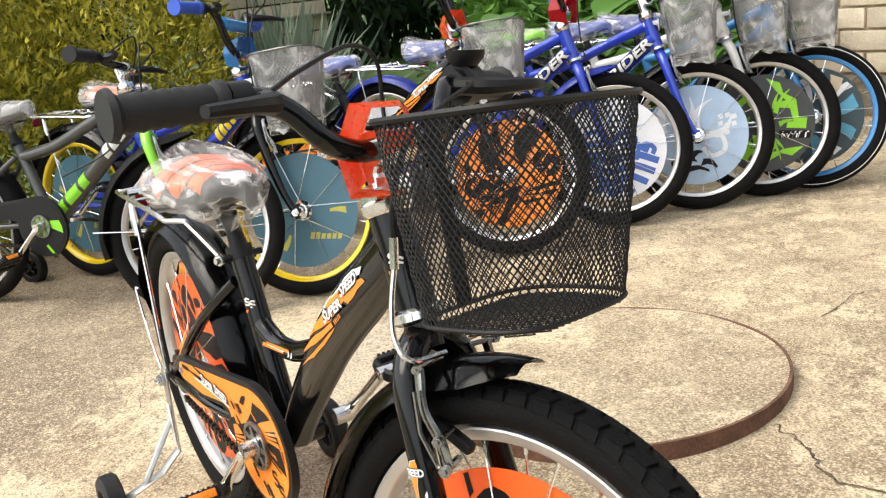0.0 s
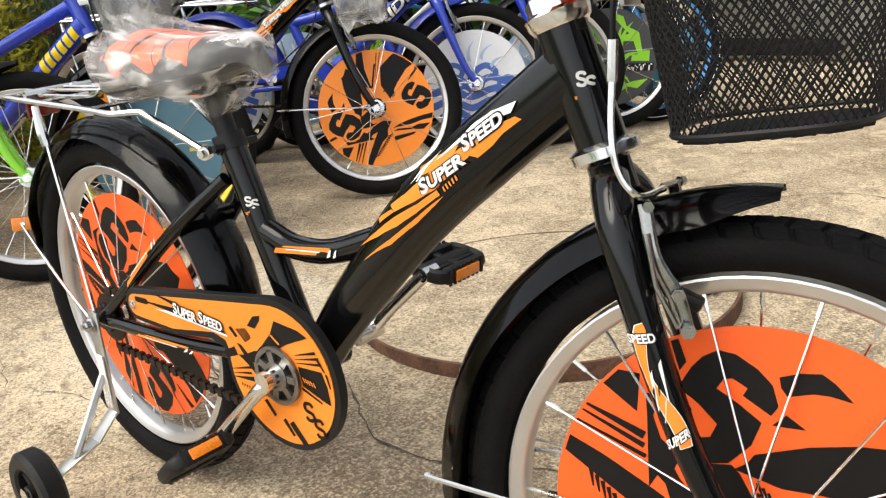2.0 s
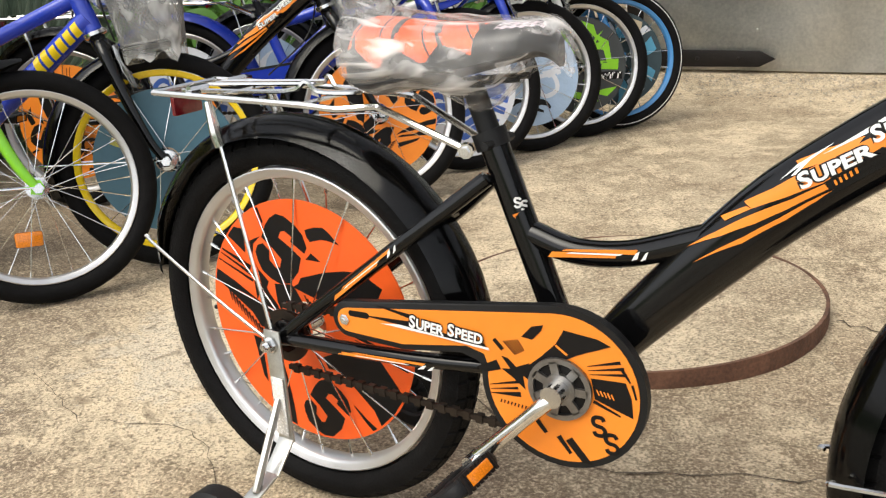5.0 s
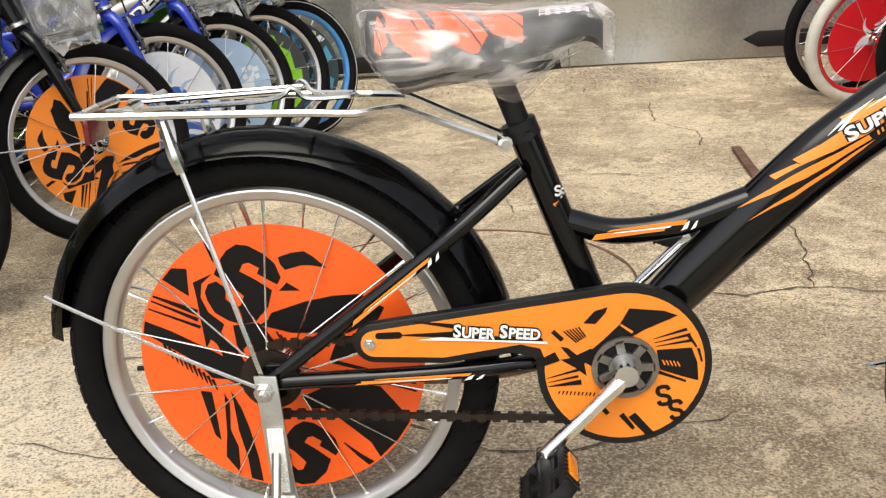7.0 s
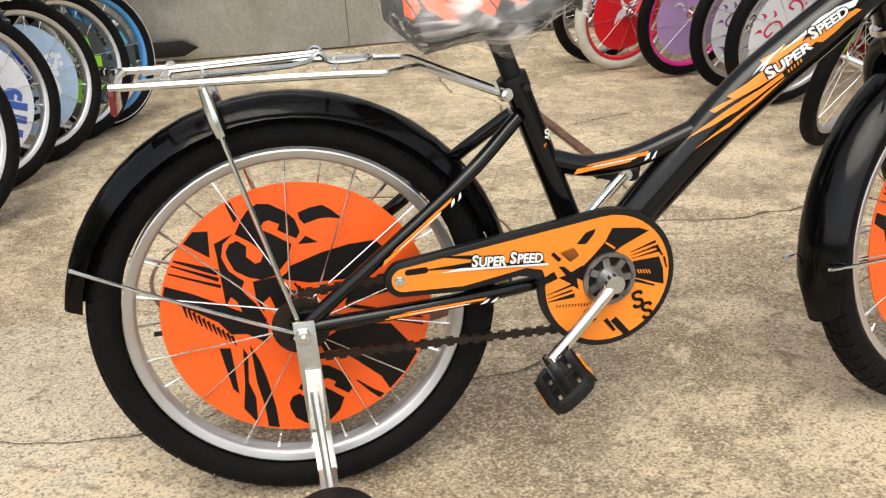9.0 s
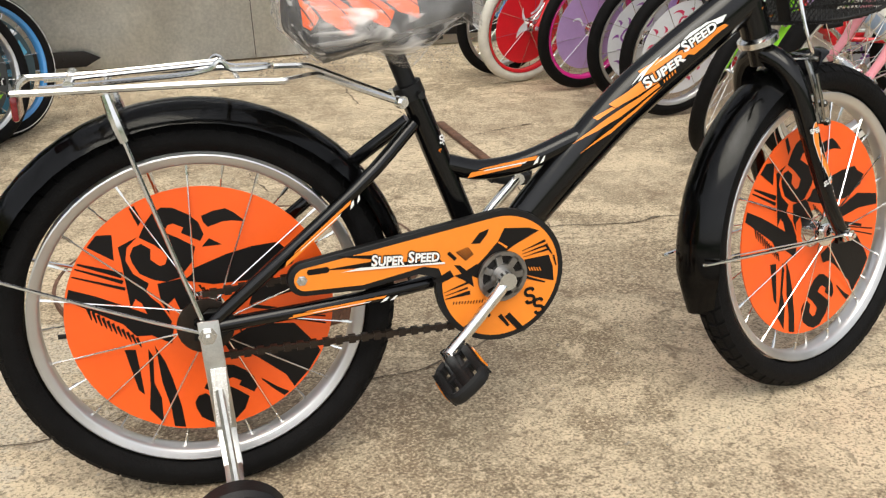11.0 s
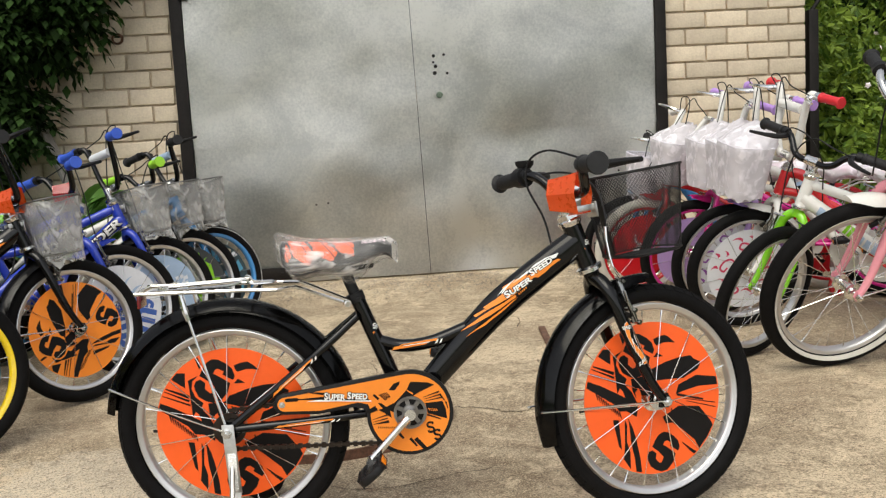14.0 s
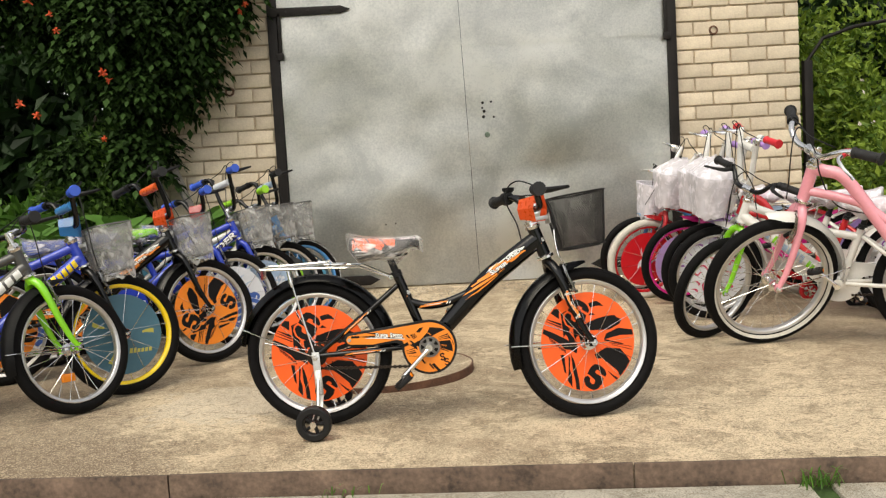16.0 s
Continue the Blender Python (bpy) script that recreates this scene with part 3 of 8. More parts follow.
def dent(x, z):
    y = 0.015 * noise.noise(Vector((x * 1.5, z * 1.5, 8.3))) + 0.007 * noise.noise(Vector((x * 4.2, z * 4.2, 2.2)))
    for cx, cz, r, d in ((0.1, 0.72, 0.30, -0.016), (1.25, 0.80, 0.22, 0.014), (0.95, 0.20, 0.20, 0.016), (1.55, 1.28, 0.34, -0.012), (-0.15, 1.2, 0.4, 0.010), (0.45, 0.3, 0.16, 0.008)):
        y += 1.4 * d * math.exp(-((x - cx) ** 2 + (z - cz) ** 2) / r ** 2)
    return y


def sheet(x0, x1, z0, z1, lift, parent):
    bm = bmesh.new()
    nx, nz = max(4, int((x1 - x0) / 0.05)), max(4, int((z1 - z0) / 0.05))
    g = [[bm.verts.new((sag(x0 + (x1 - x0) * i / nx, z0 + (z1 - z0) * j / nz), -lift + dent(x0 + (x1 - x0) * i / nx, z0 + (z1 - z0) * j / nz), z0 + (z1 - z0) * j / nz)) for i in range(nx + 1)] for j in range(nz + 1)]
    fs = [bm.faces.new((g[j][i], g[j][i + 1], g[j + 1][i + 1], g[j + 1][i])) for j in range(nz) for i in range(nx)]
    bmesh.ops.solidify(bm, geom=fs, thickness=0.002)
    return part("sheet", bm, ZINC, parent, angle=60)


for name, x0, x1, seams in (("leaf", DOOR_L + 0.03, MID - 0.0016, (0.89, 1.755)), ("leaf", MID + 0.0016, DOOR_R - 0.03, (0.91, 1.775))):
    bm = bmesh.new()
    for x in (x0 + 0.02, x1 - 0.02):
        box(bm, (x, 0.085, 1.2), (0.036, 0.03, 2.3))
    for z in (SILL + 0.03, 1.2, 2.33):
        box(bm, ((x0 + x1) / 2, 0.085, z), (x1 - x0 - 0.08, 0.026, 0.04))
    leaf = part("leaf_frame", bm, DARK_STEEL, door)
    zs = (SILL, *seams, 2.36)
    for k in range(3):
        sheet(x0, x1, zs[k] - (0.03 if k else 0), zs[k + 1], 0.008 * k, leaf)
patch = sheet(0.88, 1.48, 0.925, 0.940, 0.013, door)
patch.name = "lapped_seam"
for s, x in (("post", DOOR_L - 0.008), ("post", DOOR_R + 0.002)):
    bm = bmesh.new()
    box(bm, (x, 0.0, 1.2), (0.068, 0.06, 2.4), bevel=0.004)
    part("door_post", bm, DARK_STEEL, door, "rusty black steel post")


def strap(x0, x1, z, h):
    bm = bmesh.new()
    k = 1 if x1 > x0 else -1
    plate(bm, [(x0, z - h / 2), (x1 - k * 0.07, z - h / 2.3), (x1, z), (x1 - k * 0.07, z + h / 2.3), (x0, z + h / 2)][::k], -0.048, -0.036, bevel=0.001)
    for i in range(3):
        lathe(bm, [(0, -0.054), (0.008, -0.052), (0.010, -0.048), (0, -0.046)], 10, Matrix.Translation((x0 + (x1 - x0) * (0.2 + 0.28 * i), 0, z)))
    part("strap_hinge", bm, DARK_STEEL, door, "long black strap hinge")


for z, h in ((0.105, 0.082), (2.045, 0.062)):
    strap(DOOR_L - 0.02, -0.005 if z < 1 else -0.10, z, h)
    strap(DOOR_R + 0.02, 1.53 if z < 1 else 1.62, z + 0.03, h)
for x in (DOOR_L, DOOR_R):
    bm = bmesh.new()
    k = 1 if x < 0 else -1
    box(bm, (x + k * 0.044, -0.040, 1.89), (0.020, 0.016, 0.30), bevel=0.002)
    box(bm, (x + k * 0.036, -0.040, 1.735), (0.050, 0.020, 0.05), bevel=0.003)
    part("hinge_pin", bm, DARK_STEEL, door)
rng = random.Random(21)
bm = bmesh.new()
for k in range(58):
    if k < 46:
        x = DOOR_L + 0.08 + (DOOR_R - DOOR_L - 0.16) * (k % 23) / 22 + rng.uniform(-0.02, 0.02)
        z = (0.075 if k < 23 else 0.935) + rng.uniform(-0.01, 0.01)
        r = 0.0045
    else:
        x, z, r = rng.uniform(DOOR_L + 0.1, DOOR_R - 0.1), rng.uniform(0.15, 1.3), rng.uniform(0.004, 0.007)
    lift = 0.008 if 0.88 < z < 1.75 else 0.016 if z >= 1.75 else 0.0
    lathe(bm, [(0, -0.0012), (r * 0.6, -0.0011), (r, -0.0004), (r, 0.003)], 8, Matrix.Translation((sag(x, z), dent(x, z) - lift, z)))
tagged(part("rivets", bm, ZINC, door, "small rivets and dimples in the sheet"), kind="stuff")
bm = bmesh.new()
HOLES = ((0.804, 1.336, 0.010), (0.865, 1.341, 0.008), (0.813, 1.275, 0.011), (0.88, 1.232, 0.008), (0.807, 1.236, 0.012), (0.80, 1.30, 0.007), (0.06, 0.50, 0.006), (0.13, 0.505, 0.006), (1.9, 0.6, 0.006))
for x, z, r in HOLES:
    lathe(bm, [(0, -0.0125), (r * 0.8, -0.012), (r, -0.009), (r, -0.006)], 12, Matrix.Translation((x, dent(x, z) - (0.008 if z > 0.91 else 0.0) + 0.004, z)))
part("bolt_heads", bm, DARK_STEEL, door, "dark bolt heads and holes")
bm = bmesh.new()
lathe(bm, [(0, -0.042), (0.016, -0.040), (0.020, -0.03), (0.014, -0.02), (0.018, -0.006), (0, -0.004)], 18, Matrix.Translation((0.826, dent(0.826, 1.106) - 0.006, 1.106)))
part("knob", bm, mat("old_brass", (0.12, 0.16, 0.12), 0.5, 0.5, 0.4, 60), door, "small tarnished round knob")

# small iron sleeves in the brickwork
for x, z in ((-1.005, 1.515), (2.486, 1.762)):
    bm = bmesh.new()
    lathe(bm, [(0.021, -0.010), (0.030, -0.009), (0.034, -0.002), (0.034, 0.03), (0.021, 0.03)], 18, Matrix.Translation((x, WALL_Y - 0.008, z)), closed=True)
    sleeve = tagged(new("pipe_sleeve", finish(bm, "pipe_sleeve", RUST)), "rusty iron sleeve set into the brick wall", "pipe", "sleeves in the wall")
    # black disc paints the shade inside the open sleeve
    bm = bmesh.new()
    lathe(bm, [(0, 0.004), (0.022, 0.004), (0.022, 0.02), (0, 0.02)], 18, Matrix.Translation((x, WALL_Y - 0.008, z)))
    part("plug", bm, DARK_STEEL, sleeve, "black sooty opening")

# dark post at the garage's corner
bm = bmesh.new()
box(bm, (3.195, 3.70, 0.72), (0.062, 0.062, 1.60), bevel=0.004)
tube(bm, [(3.20, 3.74, 1.50), (3.34, 3.76, 1.68), (3.60, 3.80, 1.76), (4.3, 3.95, 1.86)], 0.014, 8)
tagged(new("fence_post", finish(bm, "fence_post", DARK_STEEL)), "black steel fence post at the garage corner", "post")

# weathered board leaning on the wall
bm = bmesh.new()
GREYWOOD = mat("grey_weathered_wood", (0.22, 0.20, 0.18), 0.85, 0, 0.3, 14, bump=0.4, bscale=80, second=(0.4, 0.38, 0.35), stretch=(1, 1, 0.15))
a, b = Vector((-1.04, 3.36, 0.02)), Vector((-1.60, 3.54, 1.44))
d = (b - a)
m = Matrix.Translation((a + b) / 2) @ d.to_track_quat("Z", "Y").to_matrix().to_4x4()
box(bm, (0, 0, 0), (0.085, 0.022, d.length), m, bevel=0.003)
tagged(new("board", finish(bm, "board", GREYWOOD)), "grey weathered board leaning against the brick wall", "board")

# rusty bar lying on the slab
bm = bmesh.new()
a, b = Vector((1.075, 1.965, 0.002)), Vector((1.012, 1.35, 0.002))
d = b - a
box(bm, (0, 0, 0), (0.028, 0.012, d.length), Matrix.Translation((a + b) / 2) @ d.to_track_quat("Z", "Y").to_matrix().to_4x4(), bevel=0.002)
tagged(new("flat_bar", finish(bm, "flat_bar", RUST)), "short rusty flat bar lying on the concrete", "metal bar")

# ---- bicycles ----
# Each is built along +x with its left side at +y, the rear wheel's contact at the origin.
R, WHEELBASE = 0.25, 0.936
HEAD_TOP, HEAD_LOW = Vector((0.764, 0, 0.658)), Vector((0.803, 0, 0.553))
AXIS = (HEAD_TOP - HEAD_LOW).normalized()
BB = Vector((0.394, 0, 0.267))


def steered(angle):
    return Matrix.Translation(HEAD_TOP) @ Matrix.Rotation(radians(angle), 4, AXIS) @ Matrix.Translation(-HEAD_TOP)


def s_curve(cx, cz, w, h, turn=0.0):
    """An S-shaped swirl of the emblem."""
    base = [(0.5, 0.3), (0.3, 0.5), (-0.3, 0.5), (-0.5, 0.28), (-0.3, 0.06), (0.3, -0.06), (0.5, -0.28), (0.3, -0.5), (-0.3, -0.5), (-0.5, -0.3)]
    c, s = math.cos(radians(turn)), math.sin(radians(turn))
    return [(cx + x * w * c - z * h * s, cz + x * w * s + z * h * c) for x, z in base]


def bold_s(cx, cz, k=1.0, turn=0.0):
    """A heavy slanted S of the emblem, as one outline with open counters."""
    shape = [(-0.19, 0.08), (-0.13, 0.19), (-0.08, 0.25), (-0.01, 0.29), (0.07, 0.28), (0.17, 0.22), (0.24, 0.15), (0.27, 0.05), (0.24, 0.0), (0.11, 0.08), (0.13, 0.12), (0.06, 0.16), (0.02, 0.15), (-0.01, 0.1), (0.09, 0.04), (0.2, -0.04), (0.16, -0.16), (0.06, -0.27), (-0.04, -0.29), (-0.13, -0.26), (-0.22, -0.2), (-0.26, -0.11), (-0.27, -0.05), (-0.24, 0.01), (-0.18, 0.03), (-0.12, -0.02), (-0.13, -0.1), (-0.07, -0.16), (-0.03, -0.15), (0.0, -0.08), (-0.09, 0.01)]
    c, s = math.cos(radians(turn)), math.sin(radians(turn))
    return [(cx + k * (x * c - z * s), cz + k * (x * s + z * c)) for x, z in shape]


def art_speed():
    """Slashes, letters and hatching of the orange wheel disc, in a unit circle."""
    flames = [[(0.06, 0.77), (0.15, 0.8), (0.24, 0.81), (0.3, 0.77), (0.38, 0.69), (0.28, 0.71), (0.21, 0.71), (0.1, 0.68), (0.07, 0.72)], [(0.1, 0.59), (0.19, 0.53), (0.04, 0.53)], [(-0.03, 0.37), (0.21, 0.45), (0.41, 0.49), (0.6, 0.5), (0.65, 0.45), (0.75, 0.4), (0.7, 0.31), (0.47, 0.21), (0.28, 0.22), (0.1, 0.22), (-0.12, 0.28), (-0.06, 0.32)], [(-0.45, 0.91), (-0.41, 0.92), (-0.36, 0.79), (-0.39, 0.74)], [(-0.7, 0.72), (-0.58, 0.7), (-0.59, 0.5), (-0.78, 0.64)]]
    backs = [[(-0.55, 0.6), (-0.41, 0.66), (-0.49, 0.59), (-0.51, 0.49), (-0.47, 0.38), (-0.37, 0.29), (-0.4, 0.23), (-0.37, 0.18), (-0.31, 0.11), (-0.24, -0.04), (-0.26, -0.08), (-0.4, 0.02), (-0.44, 0.14), (-0.48, 0.18), (-0.52, 0.11), (-0.53, 0.29), (-0.54, 0.5)], [(-0.96, 0.33), (-0.75, 0.24), (-0.55, 0.13), (-0.36, 0.02), (-0.23, -0.07), (-0.26, -0.22), (-0.4, -0.13), (-0.51, -0.12), (-0.59, -0.01), (-0.83, 0.15), (-0.98, 0.24)], [(-0.31, 0.28), (-0.13, 0.3), (-0.09, 0.26), (-0.01, 0.12), (-0.06, 0.04), (-0.17, 0.05), (-0.2, 0.15), (-0.26, 0.1), (-0.25, 0.02), (-0.3, 0.13)]]
    blades = [[(0.12, -0.27), (0.37, -0.15), (0.68, -0.19), (0.84, -0.4), (0.96, -0.51), (0.87, -0.68), (0.7, -0.82), (0.58, -0.63), (0.37, -0.44), (0.26, -0.36), (0.16, -0.36)], [(0.39, 0.13), (0.66, 0.23), (0.99, 0.18), (1.0, 0.07), (0.69, 0.08), (0.46, 0.04), (0.34, 0.01)], [(-0.61, -0.22), (-0.53, -0.23), (-0.52, -0.39), (-0.51, -0.62), (-0.55, -0.57)], [(-0.44, -0.24), (-0.41, -0.31), (-0.43, -0.53), (-0.39, -0.67), (-0.4, -0.89), (-0.49, -0.75), (-0.46, -0.55)], [(-0.39, -0.22), (-0.33, -0.36), (-0.29, -0.52), (-0.25, -0.77), (-0.25, -1.0), (-0.34, -0.98), (-0.33, -0.76), (-0.37, -0.54), (-0.38, -0.31)]]
    out = [bold_s(-0.206, 0.576), bold_s(0.10, -0.725, 0.9, -4), *flames, *backs, *blades]
    for x0, z0, x1, z1, w0, w1 in ((-0.855, 0.51, -0.55, 0.38, 0.015, 0.045), (-0.875, 0.475, -0.55, 0.325, 0.01, 0.03), (-0.90, 0.415, -0.54, 0.27, 0.01, 0.025),
                                   (0.385, -0.635, 0.605, -0.845, 0.01, 0.055), (0.355, 0.005, 0.75, -0.105, 0.03, 0.025), (0.45, -0.06, 0.93, -0.17, 0.008, 0.014), (0.50, -0.10, 0.93, -0.23, 0.008, 0.014)):
        out.append(ribbon(((x0, z0), (x1, z1)), w0, w1, 2))
    for i in range(11):
        t = i / 10
        out.append(ribbon(((-0.82 + 0.31 * t, 0.15 - 0.28 * t), (-0.805 + 0.32 * t, 0.055 - 0.27 * t)), 0.024, 0.008, 1))
        out.append(ribbon(((0.26 + 0.33 * t, -0.17 - 0.30 * t), (0.28 + 0.33 * t, -0.29 - 0.30 * t)), 0.018, 0.006, 1))
        if i < 6:
            out.append(ribbon(((-0.01 + 0.026 * i, 0.23 - 0.022 * i), (0.02 + 0.026 * i, 0.16 - 0.024 * i)), 0.016, 0.008, 1))
    return [(o, 1) for o in out]


def art_wedges(count, inner, outer, wide, mi=1):
    out = []
    for i in range(count):
        a = 2 * math.pi * (i + 0.3 * (i % 2)) / count
        u, v = math.cos(a), math.sin(a)
        out.append((ribbon(((u * inner, v * inner), (u * outer, v * outer)), wide * 0.4, wide, 3, 0.06), mi))
    return out


def art_waves(mi=1):
    """Rolling waves with curling crests over the lower half, spray above them."""
    out = []
    for i in range(5):
        z = -0.86 + 0.21 * i
        half = math.sqrt(max(0.05, 0.90 - z * z)) * (1.0 if i < 4 else 0.75)
        out += [(o, mi) for o in stroke([(-half, z + 0.02), (-half * 0.55, z + 0.15), (-half * 0.1, z - 0.02), (half * 0.4, z + 0.13), (half * 0.92, z)], 0.13)]
    for x, z, k in ((-0.62, 0.16, 1.0), (-0.05, 0.10, 1.15), (0.42, -0.08, 0.9), (-0.40, -0.22, 0.8)):
        out += [(o, mi) for o in stroke([(x, z - 0.14 * k), (x + 0.05 * k, z + 0.10 * k), (x + 0.22 * k, z + 0.20 * k), (x + 0.38 * k, z + 0.10 * k), (x + 0.34 * k, z - 0.02 * k)], 0.10 * k)]
    for x, z, dx, dz in ((-0.3, 0.45, 0.05, 0.3), (-0.1, 0.42, 0.1, 0.38), (0.12, 0.45, 0.22, 0.26), (0.3, 0.3, 0.3, 0.18)):
        out.append((ribbon(((x, z), (x + dx, z + dz)), 0.08, 0.01, 4, 0.15), 2))
    return out


def art_splash(mi=1):
    """White flames and swirls rising from dark marks, with rows of small squares."""
    out = []
    for x, z, dx, dz, w, bow in ((-0.7, 0.1, 0.35, 0.75, 0.26, 0.2), (-0.35, 0.05, 0.2, 0.72, 0.24, -0.2), (0.0, 0.1, 0.28, 0.62, 0.22, 0.22), (0.3, 0.0, 0.36, 0.42, 0.2, -0.2), (-0.75, -0.3, 0.2, 0.4, 0.2, 0.2)):
        out.append((ribbon(((x, z), (x + dx, z + dz)), w, 0.02, 5, bow), mi))
    out += [(o, mi) for o in stroke([(0.1, -0.05), (0.45, 0.0), (0.55, -0.28), (0.3, -0.42), (0.12, -0.25)], 0.09)]
    for i in range(8):
        x, z = 0.42 + 0.13 * (i % 3), 0.30 - 0.17 * (i // 3) + 0.03 * (i % 2)
        out.append(([(x, z), (x + 0.09, z + 0.03), (x + 0.07, z + 0.12), (x - 0.02, z + 0.09)], mi))
    for x, z, dx, dz in ((-0.5, -0.62, 0.5, 0.1), (-0.3, -0.8, 0.55, 0.08), (0.1, -0.55, 0.3, -0.1), (-0.1, -0.45, 0.2, 0.12)):
        out.append((ribbon(((x, z), (x + dx, z + dz)), 0.16, 0.05, 3, 0.2), 2))
    return out


def art_bolts(mi=1):
    """Stepped lime bolts round the edge, thin slashes and a short white word."""
    out = []
    bolt = [(0.02, 0.92), (0.30, 0.82), (0.36, 0.62), (0.62, 0.48), (0.68, 0.10), (0.84, 0.10), (0.82, -0.12), (0.44, -0.10), (0.46, 0.03), (0.58, 0.03), (0.50, 0.30), (0.24, 0.32), (0.24, 0.42), (0.42, 0.46), (0.22, 0.66)]
    for k in range(3):
        a = 2 * math.pi * k / 3
        c, q = math.cos(a), math.sin(a)
        out.append(([(x * c - z * q, x * q + z * c) for x, z in bolt], mi))
        for r0, r1, t in ((0.3, 0.85, 0.75), (0.35, 0.7, 0.95), (0.3, 0.6, 2.0)):
            out.append((ribbon(((r0 * math.cos(a + t), r0 * math.sin(a + t)), (r1 * math.cos(a + t + 0.2), r1 * math.sin(a + t + 0.2))), 0.11, 0.01, 3, 0.1), mi))
    out.append(([(0.30, -0.15), (0.92, -0.16), (0.90, -0.32), (0.30, -0.31)], 2))
    out += [([(0.34 + 0.54 * u, -0.30 + 0.13 * w) for u, w in f], 3) for f in letters((("SWIFT", 1.0),), 0.03)]
    return out


def art_patches(mi=1):
    """Cyan, cream and white patches scattered over a dark disc."""
    out = []
    for k, (a, r0, r1, w, m) in enumerate(((0.25, 0.30, 0.88, 0.30, mi), (0.62, 0.42, 0.95, 0.16, 3), (0.95, 0.5, 0.92, 0.26, 2), (1.35, 0.45, 0.95, 0.24, mi), (1.75, 0.3, 0.8, 0.14, 3), (2.3, 0.4, 0.95, 0.3, mi), (2.9, 0.3, 0.7, 0.2, 2), (3.5, 0.4, 0.95, 0.26, mi), (4.1, 0.3, 0.8, 0.16, 3), (4.7, 0.4, 0.95, 0.28, mi), (5.2, 0.5, 0.9, 0.2, 3), (5.7, 0.35, 0.9, 0.24, mi))):
        c, q = math.cos(a), math.sin(a)
        out.append((ribbon(((c * r0, q * r0), (math.cos(a + 0.12) * r1, math.sin(a + 0.12) * r1)), w * 0.6, w, 4, 0.12 if k % 2 else -0.1), m))
    return out


def art_floral(mi=1):
    out = []
    for k in range(5):
        a = 2 * math.pi * k / 5 + 0.4
        c, s = math.cos(a), math.sin(a)
        pts = [(0.25, 0), (0.45, 0.12), (0.62, 0.02), (0.66, -0.16), (0.54, -0.22), (0.48, -0.1)]
        out += [(o, mi) for o in stroke([(x * c - z * s, x * s + z * c) for x, z in pts], 0.05)]
        for q, t in ((0.62, 0.5), (0.8, 0.2), (0.75, -0.35)):
            out.append((ribbon(((q * math.cos(a + t * 0.6), q * math.sin(a + t * 0.6)), (0.16 + q * math.cos(a + t), q * math.sin(a + t) + 0.05)), 0.09, 0.01, 4, 0.2), mi))
    return out


def art_wing(mi=1):
    out = [(ribbon(((-0.05, -0.1 + 0.09 * i), (-0.62 + 0.06 * i, 0.12 + 0.12 * i)), 0.05, 0.1, 5, 0.14), mi) for i in range(5)]
    out += [(ribbon(((0.0, -0.05), (0.35, -0.3)), 0.3, 0.04, 5, 0.2), mi), (ribbon(((0.05, 0.1), (0.2, 0.45)), 0.12, 0.02, 4, -0.2), mi)]
    return out


ARTS = {"speed": art_speed, "waves": art_waves, "splash": art_splash, "bolts": art_bolts, "patches": art_patches, "floral": art_floral, "wing": art_wing,
        "plain": lambda: art_floral(1)[:8], "marks": lambda: [(o, m) for o, m in art_wedges(3, 0.5, 0.8, 0.12)] + [(b, 1) for b in word_bars(6, 0, 0.1, 0.7, -0.5, -0.38)]}


def wheel_disc(bm, r):
    lathe(bm, [(0.03, -0.006), (r, -0.006), (r, -0.004), (0.03, -0.004)], 64, closed=True)


def disc_print(bm, art, r):
    for k, (o, mi) in enumerate(ARTS[art]()):
        lift = -0.0064 - 0.00002 * (k % 20)

        def put(x, z):
            d = math.hypot(x, z)
            q = 0.985 / d if d > 0.985 else 1.0
            return Vector((x * q * r, lift, z * q * r))
        flat(bm, o, put, mi - 1)


def tyre_mesh(bm, r, w, tread, wide=0.56):
    """A tyre; with tread, blocks stand a little proud of the crown."""
    if not tread:
        lathe(bm, [(r - w * 0.5 + math.cos(a) * w * 0.5, math.sin(a) * w * wide) for a in np.linspace(-2.5, 2.5, 13)], 72, closed=True)
        return
    angles = list(np.linspace(-2.5, -1.25, 4)) + [-1.1, -1.05, -0.62, -0.57, -0.50, -0.06, 0.0, 0.06, 0.50, 0.57, 0.62, 1.05, 1.1] + list(np.linspace(1.25, 2.5, 4))
    n, rings = 62, []
    for i in range(n):
        for step, base in ((0.0, 0), (0.04, 1), (0.82, 1), (0.87, 0)):
            ring = []
            for a in angles:
                b = abs(a)
                row = 0 if b < 0.03 else 1 if b < 0.56 else 2 if b < 1.08 else 3
                gap = b < 0.03 or 0.55 < b < 0.6
                shift = (0.0 if a < 0 else 0.5) + (0.25 if row == 2 else 0) + (0.35 * b if row == 1 else -0.3 * b)
                high = base if row in (1, 2) and not gap else 0
                t = 2 * math.pi * (i + step + shift) / n
                rad = r - w * 0.5 + math.cos(a) * w * 0.5 + (high * 0.0036 - 0.0028) * math.cos(a)
                ring.append(bm.verts.new((rad * math.cos(t), math.sin(a) * (w * wide + high * 0.0010), rad * math.sin(t))))
            rings.append(ring)
    k = len(angles)
    for a, b in zip(rings, rings[1:] + rings[:1]):
        for q in range(k):
            bm.faces.new((a[q], a[(q + 1) % k], b[(q + 1) % k], b[q]))


